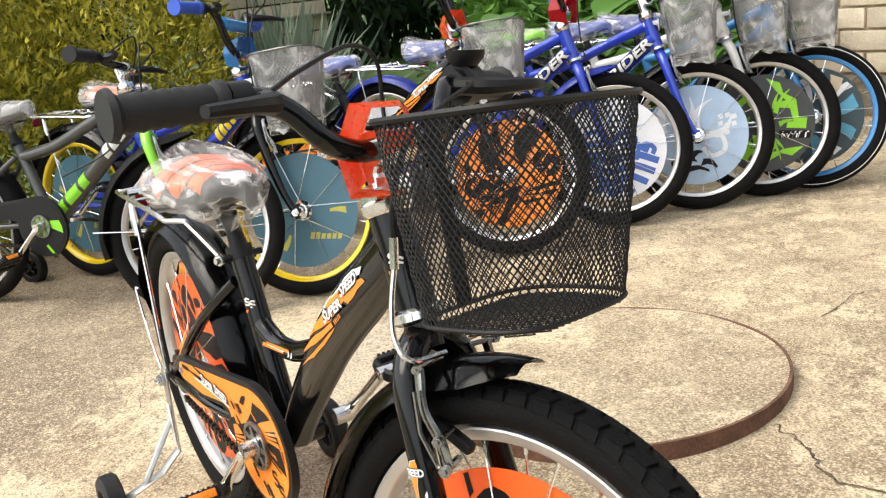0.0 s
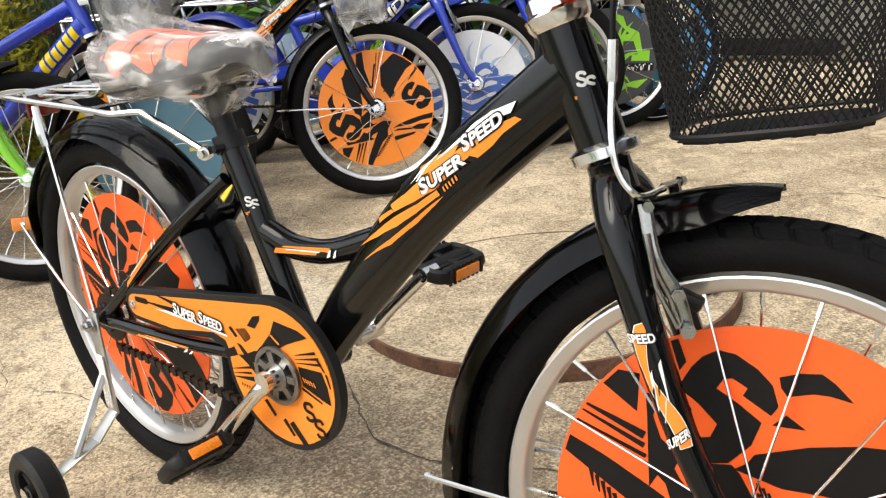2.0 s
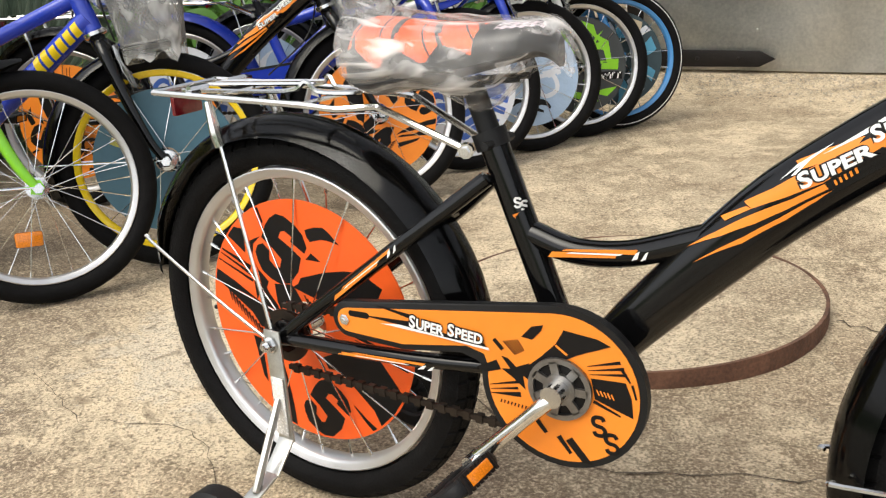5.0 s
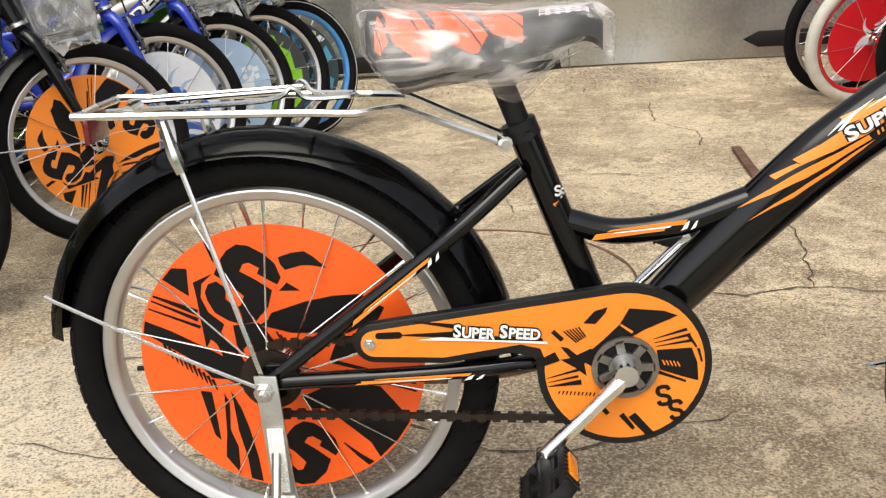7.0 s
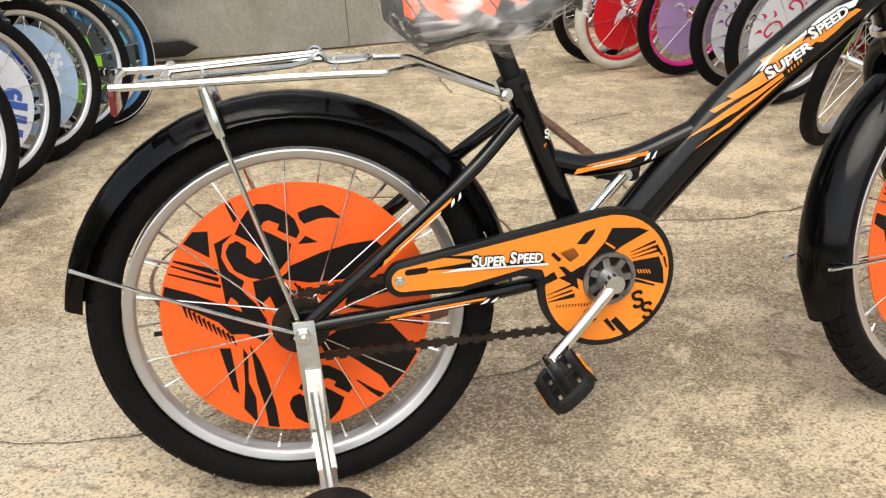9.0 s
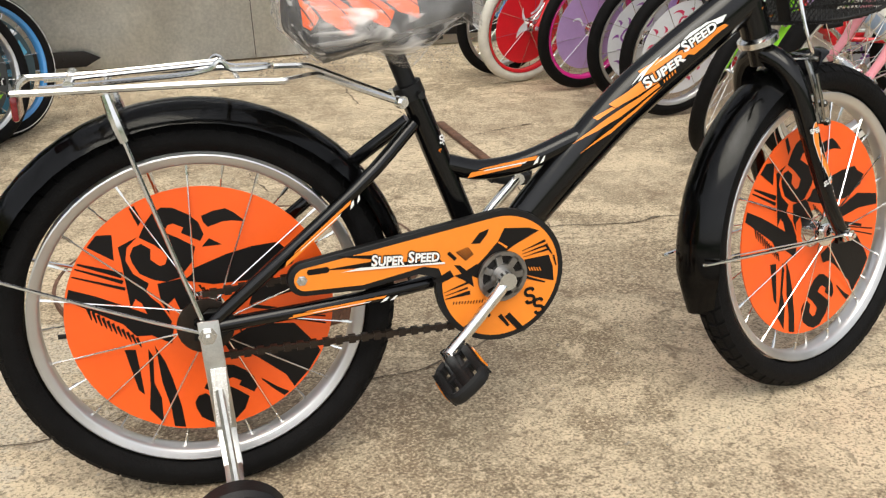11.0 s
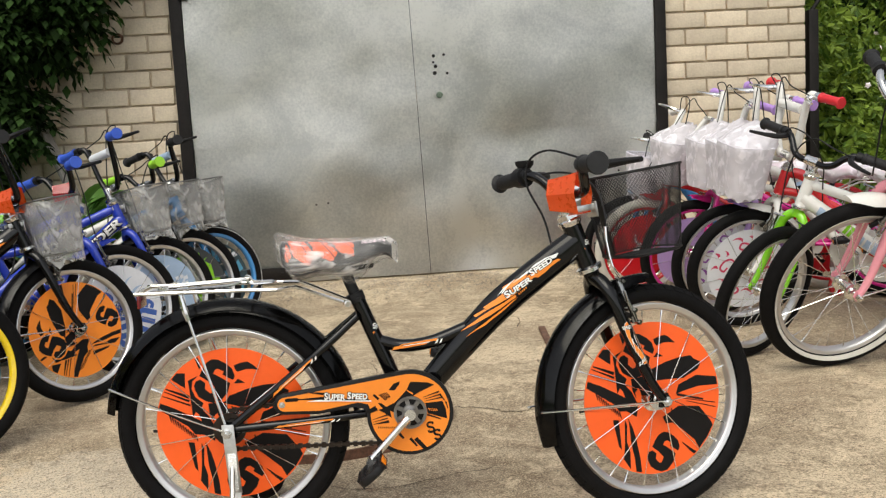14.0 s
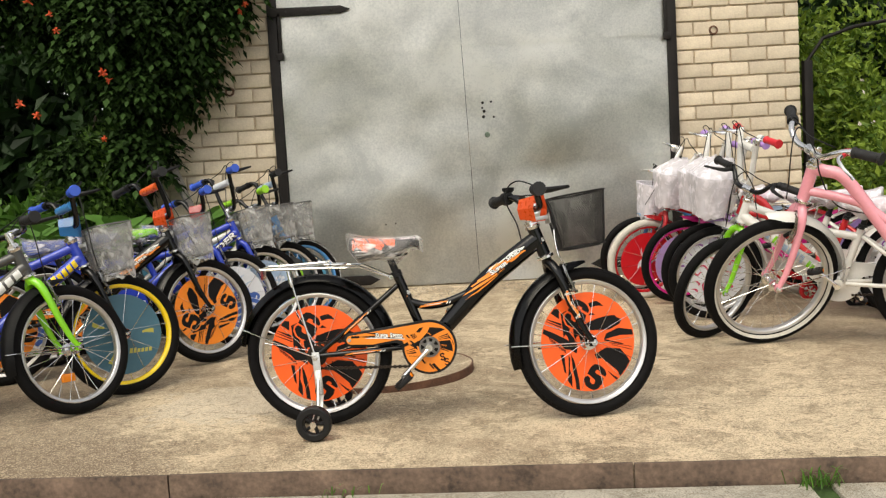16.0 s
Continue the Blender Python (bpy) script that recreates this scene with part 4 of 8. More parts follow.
def rim_mesh(bm, r):
    half = [(r - 0.0385, 0.0125), (r - 0.0370, 0.0150), (r - 0.039, 0.0158), (r - 0.0405, 0.0150), (r - 0.0470, 0.0138), (r - 0.0505, 0.0110), (r - 0.0520, 0.0045)]
    lathe(bm, [(a, -y) for a, y in half] + half[::-1], 72, closed=True)


def spoke_mesh(bm, r, side, step):
    """A spoke that leaves the hub flange and meets the rim one step further round, with its nipple."""
    out = Vector((side * math.sin(step), 0, math.cos(step)))
    a, b = Vector((0.0, side * 0.028, 0.022)), out * (r - 0.053) + Vector((0, side * 0.004, 0))
    tube(bm, [a, b], 0.0011, 5)
    tube(bm, [b.lerp(a, 0.07), b + out * 0.003], 0.0021, 5)


def hub_mesh(bm, wide=0.062):
    lathe(bm, [(0, -wide), (0.005, -wide), (0.005, -0.04), (0.012, -0.038), (0.013, -0.031), (0.024, -0.030), (0.024, -0.026), (0.013, -0.024), (0.012, 0.024),
               (0.024, 0.026), (0.024, 0.030), (0.013, 0.031), (0.012, 0.038), (0.005, 0.04), (0.005, wide), (0, wide)], 18)


def nut_mesh(bm):
    lathe(bm, [(0, -0.012), (0.0045, -0.012), (0.0045, -0.007), (0.009, -0.007), (0.009, 0.0), (0.012, 0.0), (0.012, 0.002), (0, 0.002)], 6)


def wheel(parent, name, m, o, spin=0.0):
    """Rim with tyre, hub, spokes, printed disc and valve."""
    r, big = o.get("r", R), o.get("main", False)
    w = part(name, cached(("rim", r, o["rim"].name), lambda bm: rim_mesh(bm, r), o["rim"]), None, parent, m=m)
    part("tyre", cached(("tyre", r, o["tyre"].name, big), lambda bm: tyre_mesh(bm, r * 1.024, 0.046, big, 0.56 if big else 0.47), o["tyre"]), None, w)
    if o.get("wall"):
        part("tyre_side_band", cached(("band", r, o["wall"].name), lambda bm: [lathe(bm, [(r - 0.034, s * 0.0190), (r - 0.032, s * 0.0235), (r - 0.024, s * 0.0275), (r - 0.025, s * 0.0240), (r - 0.033, s * 0.016)], 72, closed=True) for s in (-1, 1)], o["wall"]), None, w)
    if o.get("line"):
        c = r * 1.024 - 0.023
        part("tyre_line", cached(("line", r, o["line"].name), lambda bm: [lathe(bm, [(c + 0.0100, s * 0.0185), (c + 0.0098, s * 0.0208), (c + 0.0072, s * 0.0216), (c + 0.0070, s * 0.0185)], 72, closed=True) for s in (-1, 1)], o["line"]), None, w, "thin white line")
    part("hub", cached(("hub",), hub_mesh, CHROME), None, w, "chrome hub")
    n = 14 if big or not o.get("art") else 10
    for side in (-1, 1):
        me = cached(("spoke", r, side, n), lambda bm: spoke_mesh(bm, r, side, 2 * math.pi / n), CHROME)
        for i in range(n):
            flip = Matrix.Diagonal((-1 if i % 2 else 1, 1, 1, 1))
            part("spoke", me, None, w, m=Matrix.Rotation(2 * math.pi * (i + 0.25 * (side + 1)) / n + radians(spin), 4, "Y") @ flip)
    if o.get("art"):
        mats = o["art_mats"]
        turn = Matrix.Rotation(radians(o.get("art_turn", 0)), 4, "Y") @ Matrix.Diagonal((1, -1 if o.get("left_art") else 1, 1, 1))
        part("wheel_disc", cached(("wheel_disc", mats[0].name, r), lambda bm: wheel_disc(bm, r * 0.680), mats[0]), None, w, o.get("art_label", ""), m=turn)
        ink = part("disc_print", cached(("disc_print", o["art"], mats[1].name, r), lambda bm: disc_print(bm, o["art"], r * 0.680), mats[1:]), None, w, m=turn)
        tagged(ink, kind="stuff")
    elif o.get("reflector", True):
        part("spoke_reflector", cached(("spoke_reflector",), lambda bm: box(bm, (0, 0, 0), (0.058, 0.014, 0.034), bevel=0.006), AMBER_LENS), None, w, "amber reflector", m=Matrix.Translation((-0.03, 0, -0.11)))
    part("valve", cached(("valve", r), lambda bm: tube(bm, [(-(r - 0.07), 0.0, -0.01), (-(r - 0.098), 0.0, -0.01)], 0.0035, 6), BLACKP), None, w)
    return w


def fender_mesh(bm, r, a0, a1, width, drop=0.018, n=26):
    """A curved mudguard over part of a wheel; angles in degrees from straight ahead, up and back."""
    rows = []
    for i in range(n + 1):
        a = radians(a0 + (a1 - a0) * i / n)
        row = []
        for k in range(9):
            y = (k / 4 - 1)
            taper = min(1.0, 0.55 + 4 * min(i, n - i) / n)
            rr = r - drop * min(1.0, 0.35 + 6 * i / n) * abs(y) ** 2.6
            row.append(bm.verts.new((rr * math.cos(a), y * width / 2 * taper, rr * math.sin(a))))
        rows.append(row)
    fs = [bm.faces.new((p[k], p[k + 1], q[k + 1], q[k])) for p, q in zip(rows, rows[1:]) for k in range(8)]
    bmesh.ops.solidify(bm, geom=fs, thickness=0.0025)


def guard_shape(grow=0.0):
    (cx, cz, r), (tx, tz, tr) = (BB.x, BB.z - 0.002, 0.090 + grow), (0.126, 0.304, 0.019 + grow)
    pts = []
    for i in range(37):  # clockwise from the top over the front and foot to the rear notch
        a = radians(97 - 285 * i / 36)
        pts.append((cx + r * math.cos(a), cz + r * math.sin(a)))
    pts += [(cx - r - 0.004, cz + 0.022 - grow), (cx - r - 0.025, cz + 0.028 - grow), (0.2, tz - tr - 0.004)]
    for i in range(11):
        a = radians(265 - 165 * i / 10)
        pts.append((tx + tr * math.cos(a), tz + tr * math.sin(a)))
    return pts


def guard_mesh(bm, style):
    plate(bm, guard_shape(0.004), -0.074, -0.0625, mi=0, bevel=0.002)
    plate(bm, guard_shape(-0.004), -0.0752, -0.073, mi=1)
    y = -0.0757
    cx, cz = BB.x, BB.z
    level = [0]

    def ink(outline, mi=2, lift=0.0):
        level[0] += 1
        flat(bm, outline, lambda x, z: Vector((cx + x, y - lift - 0.00002 * (level[0] % 25), cz + z)), mi)
    slot = [(-0.252 + 0.0105 * math.copysign(1, math.cos(a)) + 0.004 * math.cos(a), 0.0465 + 0.004 * math.sin(a)) for a in np.linspace(0.05, 6.2, 14)]
    front = [(0.0338, 0.0176), (0.071, 0.019), (0.0775, 0.0015), (0.0795, -0.0205), (0.0665, -0.0163), (0.038, -0.0058)]
    ink(slot)
    ink(front)
    ink([(0.0119, -0.0569), (0.0352, -0.0850), (0.0236, -0.0850), (0.0046, -0.0624)])
    for x0, z0, x1, z1, w0, w1 in ((-0.2254, 0.0617, -0.176, 0.0535, 0.001, 0.006), (-0.243, 0.0465, -0.178, 0.0445, 0.001, 0.008)):
        ink(ribbon(((x0, z0), (x1, z1)), w0, w1, 2))
    if not style:
        roof = [(0.004, 0.0672), (0.0408, 0.0628), (0.0554, 0.0568), (0.0209, 0.0421), (-0.0058, 0.0271), (-0.0235, 0.0136), (-0.0353, 0.0014), (-0.0435, 0.0064), (-0.0362, 0.0203), (-0.0215, 0.0333), (-0.0053, 0.05)]
        star = [(-0.0689, 0.0257), (-0.0609, 0.0242), (-0.0513, 0.0152), (-0.0363, 0.0223), (-0.031, 0.0158), (-0.0435, 0.005), (-0.0409, -0.0101), (-0.0538, 0.0007), (-0.0689, 0.0104), (-0.0585, 0.012)]
        ink(roof)
        ink(star)
        ink([(-0.0443, 0.0521), (-0.0323, 0.0657), (-0.0186, 0.0695), (-0.0212, 0.0626), (-0.0315, 0.0507)])
        ink([(-0.1001, 0.0071), (-0.0748, 0.0197), (-0.0695, 0.0092), (-0.0878, 0.0031)])
        ink([(-0.0058, 0.0481), (-0.0041, 0.0499), (0.0088, 0.0407), (0.0071, 0.0383)], 1, 0.0006)
        for x0, z0, x1, z1, w0, w1 in ((0.0297, 0.0306, 0.0653, 0.0408, 0.0006, 0.0038), (0.0307, 0.0259, 0.0693, 0.0345, 0.0006, 0.0034), (0.0322, 0.0217, 0.0724, 0.0279, 0.0006, 0.0034),
                                       (-0.0843, -0.0115, -0.049, -0.0022, 0.0006, 0.0034), (-0.0829, -0.0165, -0.0497, -0.0099, 0.0006, 0.003), (-0.0827, -0.0213, -0.0466, -0.0172, 0.0008, 0.0062),
                                       (-0.077, 0.0444, -0.0667, 0.0335, 0.005, 0.005), (-0.0314, -0.0401, -0.0176, -0.0574, 0.0062, 0.0050), (-0.0033, -0.0583, 0.0106, -0.0769, 0.0062, 0.0040),
                                       (0.0365, -0.0085, 0.0660, -0.0205, 0.004, 0.0022), (0.066, 0.035, 0.076, 0.020, 0.004, 0.002), (0.078, 0.018, 0.0825, 0.002, 0.003, 0.002)):
            ink(ribbon(((x0, z0), (x1, z1)), w0, w1, 2))
        for k in range(6):
            ink(ribbon(((-0.0655 + 0.0032 * k, 0.0440 + 0.0008 * k), (-0.0515 + 0.0020 * k, 0.0300 + 0.0012 * k)), 0.0016, 0.0016, 1))
        for k in range(13):
            ink(ribbon(((-0.070 + 0.0042 * k, -0.0270 - 0.0004 * k), (-0.0715 + 0.0042 * k, -0.0315 - 0.0004 * k)), 0.0018, 0.0010, 1))
        for k in range(5):
            ink(ribbon(((0.040 + 0.004 * k, 0.006 - 0.0006 * k), (0.043 + 0.004 * k, 0.0 - 0.0006 * k)), 0.0014, 0.0014, 1), 1, 0.0006)
    flat(bm, [(cx + 0.035 * math.cos(2 * math.pi * q / 24), cz + 0.035 * math.sin(2 * math.pi * q / 24)) for q in range(24)], lambda x, z: Vector((x, y - 0.0009, z)), 2)
    if style:
        return
    for dx, dz in ((0.0425, -0.0370), (0.0565, -0.0550)):
        for q in stroke(s_curve(cx + dx, cz + dz, 0.0125, 0.0205, 6), 0.0046):
            flat(bm, q, lambda x, z: Vector((x, y - 0.0006, z)), 2)
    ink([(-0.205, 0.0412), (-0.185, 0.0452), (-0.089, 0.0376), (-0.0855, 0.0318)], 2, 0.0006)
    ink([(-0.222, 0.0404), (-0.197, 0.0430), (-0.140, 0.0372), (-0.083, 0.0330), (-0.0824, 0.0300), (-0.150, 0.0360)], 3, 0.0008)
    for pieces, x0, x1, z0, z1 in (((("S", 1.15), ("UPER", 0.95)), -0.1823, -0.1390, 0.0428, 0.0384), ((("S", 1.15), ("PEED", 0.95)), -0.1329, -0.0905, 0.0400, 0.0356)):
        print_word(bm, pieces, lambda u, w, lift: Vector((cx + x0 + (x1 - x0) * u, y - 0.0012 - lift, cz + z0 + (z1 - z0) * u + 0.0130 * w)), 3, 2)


# centre line and half heights of the sloping main tube
DOWN = [(0.405, 0.270, 0.024), (0.455, 0.332, 0.0285), (0.545, 0.426, 0.0325), (0.605, 0.483, 0.0345), (0.676, 0.538, 0.0340), (0.780, 0.614, 0.031)]
DOWN_Y = 0.0225


def down_at(s):
    """Centre, direction and half height at s along the sloping tube."""
    pts = smooth_line([(x, 0, z) for x, z, _ in DOWN], 6)
    f = s * (len(pts) - 1)
    i = min(int(f), len(pts) - 2)
    c = pts[i].lerp(pts[i + 1], f - i)
    d = (pts[i + 1] - pts[i]).normalized()
    return c, d, float(np.interp(s, np.linspace(0, 1, len(DOWN)), [q[2] for q in DOWN]))


def on_down(s, d, lift=0.0006):
    """A place on the right flank: s along the tube, d across it from -1 to 1."""
    c, t, h = down_at(min(max(s, 0), 1))
    n = Vector((-t.z, 0, t.x))
    return c + n * (d * h) + Vector((0, -DOWN_Y * math.sqrt(max(0.0, 1 - d * d)) - lift, 0))


def frame_slope(bm, o):
    pts = smooth_line([(x, 0, z) for x, z, _ in DOWN], 6)
    hs = list(np.interp(np.linspace(0, 1, len(pts)), np.linspace(0, 1, len(DOWN)), [q[2] for q in DOWN]))
    tube(bm, pts, hs, 16, r2=DOWN_Y)
    tube(bm, [(0.378, 0, 0.285), (0.287, 0, 0.522)], 0.0165, 14)
    tube(bm, smooth_line([(0.335, 0, 0.415), (0.385, 0, 0.402), (0.45, 0, 0.408), (0.53, 0, 0.436)], 6), 0.0145, 12)
    tube(bm, [HEAD_TOP, HEAD_LOW], 0.0215, 16)
    rear_triangle(bm)


def rear_triangle(bm, seat=(0.288, 0.476)):
    for s in (-1, 1):
        tube(bm, smooth_line([(0.005, s * 0.062, 0.252), (0.2, s * 0.058, 0.262), (0.36, s * 0.03, 0.268)], 4), 0.0095, 10)
        tube(bm, smooth_line([(0.004, s * 0.062, 0.255), (0.2, s * 0.046, 0.405), (seat[0], s * 0.014, seat[1])], 4), 0.0092, 10)
        plate(bm, [(-0.016, 0.238), (0.014, 0.234), (0.04, 0.252), (0.03, 0.275), (0.005, 0.278), (-0.014, 0.264)], s * 0.062 - 0.0025, s * 0.062 + 0.0025)
    tube(bm, [(0.215, -0.045, 0.418), (0.215, 0.045, 0.418)], 0.007, 8)
    tube(bm, [(BB.x, -0.036, BB.z), (BB.x, 0.036, BB.z)], 0.022, 16)


def frame_diamond(bm, o):
    tube(bm, [(0.395, 0, 0.275), (0.6, 0, 0.43), (0.795, 0, 0.588)], 0.0255, 14)
    tube(bm, smooth_line([(0.31, 0, 0.475), (0.45, 0, 0.505), (0.60, 0, 0.565), (0.772, 0, 0.634)], 5), 0.018, 12)
    tube(bm, [(0.378, 0, 0.285), (0.287, 0, 0.522)], 0.0165, 14)
    tube(bm, [HEAD_TOP, HEAD_LOW], 0.0215, 16)
    rear_triangle(bm)


def frame_step(bm, o):
    """A low frame of two thick bowed tubes, as on cruisers."""
    for a in ([(0.385, 0, 0.28), (0.47, 0, 0.33), (0.60, 0, 0.48), (0.69, 0, 0.615), (0.768, 0, 0.645)], [(0.34, 0, 0.41), (0.5, 0, 0.45), (0.66, 0, 0.535), (0.797, 0, 0.572)]):
        tube(bm, smooth_line(a, 6), 0.0215 if a[0][0] > 0.36 else 0.0165, 14)
    tube(bm, [(0.378, 0, 0.285), (0.287, 0, 0.522)], 0.0165, 14)
    tube(bm, [HEAD_TOP, HEAD_LOW], 0.0215, 16)
    rear_triangle(bm)


def frame_cruiser(bm, o):
    """A tall step-through frame: one thick tube sweeping down from a high head, a thinner one under it."""
    top = HEAD_TOP + AXIS * o.get("tall", 0)
    tube(bm, smooth_line([tuple(top - AXIS * 0.014), (top.x - 0.04, 0, top.z - 0.022), (0.655, 0, 0.625), (0.565, 0, 0.485), (0.475, 0, 0.345), (0.39, 0, 0.275)], 6), 0.0225, 14)
    tube(bm, smooth_line([(0.79, 0, 0.588), (0.70, 0, 0.565), (0.60, 0, 0.53), (0.50, 0, 0.455), (0.34, 0, 0.42)], 6), 0.0165, 12)
    tube(bm, [(0.378, 0, 0.285), (0.287, 0, 0.522)], 0.0165, 14)
    tube(bm, [top, HEAD_LOW], 0.0215, 16)
    rear_triangle(bm)


FRAMES = {"cruiser": frame_cruiser, "slope": frame_slope, "diamond": frame_diamond, "step": frame_step}


def wrapped(bm, outline, put, mi, cuts=3):
    """A printed shape in two surface coordinates, cut fine enough to follow a round tube."""
    flat_bm = bmesh.new()
    flat_bm.faces.new([flat_bm.verts.new((a, b * 0.12, 0)) for a, b in outline])
    bmesh.ops.triangulate(flat_bm, faces=flat_bm.faces[:])
    bmesh.ops.subdivide_edges(flat_bm, edges=flat_bm.edges[:], cuts=cuts, use_grid_fill=True)
    made = {v: bm.verts.new(put(v.co.x, v.co.y / 0.12)) for v in flat_bm.verts}
    for f in flat_bm.faces:
        bm.faces.new([made[v] for v in f.verts]).material_index = mi
    flat_bm.free()


def flame_sticker(bm):
    """Orange flame streaks and white slashes on the sloping tube's flank: s along it, d across."""
    body = [(0.52, 0.73), (0.596, 0.55), (0.684, 0.47), (0.792, 0.37), (0.86, 0.27), (0.912, 0.01), (0.918, -0.16), (0.88, -0.12), (0.856, -0.18), (0.82, -0.16), (0.808, 0.03), (0.744, 0.0), (0.688, -0.02), (0.608, 0.17), (0.528, 0.45)]
    upper = [(0.664, 0.81), (0.732, 0.67), (0.796, 0.47), (0.768, 0.31), (0.712, 0.42), (0.668, 0.55)]
    long = [(0.364, 0.79), (0.432, 0.56), (0.52, 0.33), (0.616, 0.05), (0.69, -0.06), (0.69, -0.22), (0.592, -0.1), (0.512, 0.07), (0.428, 0.40)]
    thin = [(0.36, 0.31), (0.468, -0.02), (0.568, -0.18), (0.644, -0.24), (0.696, -0.30), (0.656, -0.33), (0.576, -0.32), (0.456, -0.14)]
    stub = [(0.452, 0.83), (0.52, 0.59), (0.528, 0.45), (0.456, 0.65)]
    for k, o in enumerate((body, upper, long, thin, stub)):
        wrapped(bm, o, lambda a, b: on_down(a, b, 0.0007 + 0.00005 * k), 0)
    for i in range(5):
        a = 0.708 + 0.011 * i
        wrapped(bm, [(a, -0.10), (a + 0.005, -0.10), (a + 0.003, -0.24), (a - 0.002, -0.24)], lambda p, q: on_down(p, q, 0.0007), 0, 1)
    hook = [(0.616, 0.62), (0.664, 0.72), (0.748, 0.71), (0.690, 0.64), (0.650, 0.52), (0.640, 0.56), (0.668, 0.65)]
    edge = [(0.716, 0.60), (0.80, 0.60), (0.844, 0.64), (0.868, 0.58), (0.884, 0.56), (0.884, 0.44), (0.848, 0.47), (0.796, 0.50)]
    tip = [(0.880, 0.56), (0.926, 0.30), (0.910, 0.15), (0.886, 0.30)]
    for k, o in enumerate((hook, edge, tip)):
        wrapped(bm, o, lambda a, b: on_down(a, b, 0.0011 + 0.00005 * k), 1)


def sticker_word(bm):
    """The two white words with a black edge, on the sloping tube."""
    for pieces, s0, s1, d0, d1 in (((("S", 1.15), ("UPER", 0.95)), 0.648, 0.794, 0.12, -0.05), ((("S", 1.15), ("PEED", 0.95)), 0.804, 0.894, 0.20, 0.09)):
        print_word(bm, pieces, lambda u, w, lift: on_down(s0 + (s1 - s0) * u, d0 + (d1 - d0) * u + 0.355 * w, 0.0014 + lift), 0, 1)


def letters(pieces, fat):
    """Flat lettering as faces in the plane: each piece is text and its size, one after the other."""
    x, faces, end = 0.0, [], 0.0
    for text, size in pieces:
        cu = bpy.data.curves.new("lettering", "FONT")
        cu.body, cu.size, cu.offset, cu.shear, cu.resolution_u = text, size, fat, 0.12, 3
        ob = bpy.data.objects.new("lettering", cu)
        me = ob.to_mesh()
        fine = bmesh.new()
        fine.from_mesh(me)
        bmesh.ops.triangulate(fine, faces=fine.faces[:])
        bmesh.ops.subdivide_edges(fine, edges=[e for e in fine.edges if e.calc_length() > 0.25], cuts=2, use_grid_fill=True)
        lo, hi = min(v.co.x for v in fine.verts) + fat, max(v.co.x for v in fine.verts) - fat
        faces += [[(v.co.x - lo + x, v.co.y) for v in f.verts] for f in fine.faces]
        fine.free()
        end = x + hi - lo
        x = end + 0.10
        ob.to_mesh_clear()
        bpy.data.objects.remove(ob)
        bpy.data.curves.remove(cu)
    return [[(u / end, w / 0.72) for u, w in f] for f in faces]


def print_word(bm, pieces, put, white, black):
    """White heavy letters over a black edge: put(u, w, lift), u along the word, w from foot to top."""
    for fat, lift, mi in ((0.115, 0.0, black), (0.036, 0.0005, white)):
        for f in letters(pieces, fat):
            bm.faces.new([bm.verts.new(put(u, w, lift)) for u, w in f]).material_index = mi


def small_sticker(bm, p0, p1, y, wide):
    """A narrow flame sticker along a thin tube, with two short white bars."""
    a, b = Vector(p0), Vector(p1)
    d, n = (b - a), Vector((-(b - a).z, 0, (b - a).x)).normalized()
    off = Vector((0, y, 0))
    for t0, t1, lo, hi, mi in ((0.0, 0.7, -0.45, 0.1, 0), (0.15, 0.9, 0.15, 0.5, 0), (0.2, 0.75, -0.05, 0.12, 1), (0.86, 0.92, -0.4, 0.4, 1), (0.95, 1.0, -0.4, 0.4, 1)):
        v = [bm.verts.new(a + d * t + n * (w * wide) + off * (1 + 0.04 * mi)) for t, w in ((t0, lo), (t1, lo * 0.6), (t1 + 0.03, hi), (t0 + 0.05, hi * 0.6))]
        bm.faces.new(v).material_index = mi


def fork_sticker(bm, put):
    """An orange swoosh down the fork blade with white streaks, and a word at both ends; u along it, v across."""
    n = 16
    for mi, grow, lift in ((1, 0.0007, 0.0005), (0, 0.0, 0.0008)):
        last = None
        for i in range(n + 1):
            t = i / n
            c = 0.0052 * math.sin(1.8 * math.pi * t - 0.5)
            w = 0.0020 + 0.0034 * abs(math.cos(1.25 * math.pi * t)) + grow
            now = [bm.verts.new(put(t * 0.100 + (grow if t > 0.5 else -grow), c + e * w + 0.006 * e * (t < 0.05) * -0.4, lift)) for e in (-1, -0.4, 0.4, 1)]
            if last:
                for k in range(3):
                    bm.faces.new((last[k], last[k + 1], now[k + 1], now[k])).material_index = mi
            last = now
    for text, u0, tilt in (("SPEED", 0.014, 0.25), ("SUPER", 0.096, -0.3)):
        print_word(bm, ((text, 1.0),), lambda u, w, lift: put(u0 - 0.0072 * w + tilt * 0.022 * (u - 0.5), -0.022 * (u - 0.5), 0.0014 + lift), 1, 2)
    for u0, u1, v0, v1, w, mi in ((0.030, 0.062, -0.0075, -0.0045, 0.0018, 1), (0.034, 0.056, -0.0050, 0.0010, 0.0016, 2), (0.036, 0.074, 0.0015, 0.0070, 0.0016, 1), (0.048, 0.072, 0.0040, 0.0085, 0.0014, 2), (0.058, 0.078, -0.0030, 0.0040, 0.0012, 1), (0.066, 0.09, 0.006, 0.0075, 0.0012, 2)):
        bm.faces.new([bm.verts.new(put(a, b, 0.0013 + 0.0001 * mi)) for a, b in ((u0, v0 - w), (u1, v1 - 0.0004), (u1, v1 + 0.0004), (u0 + 0.004, v0 + w))]).material_index = mi


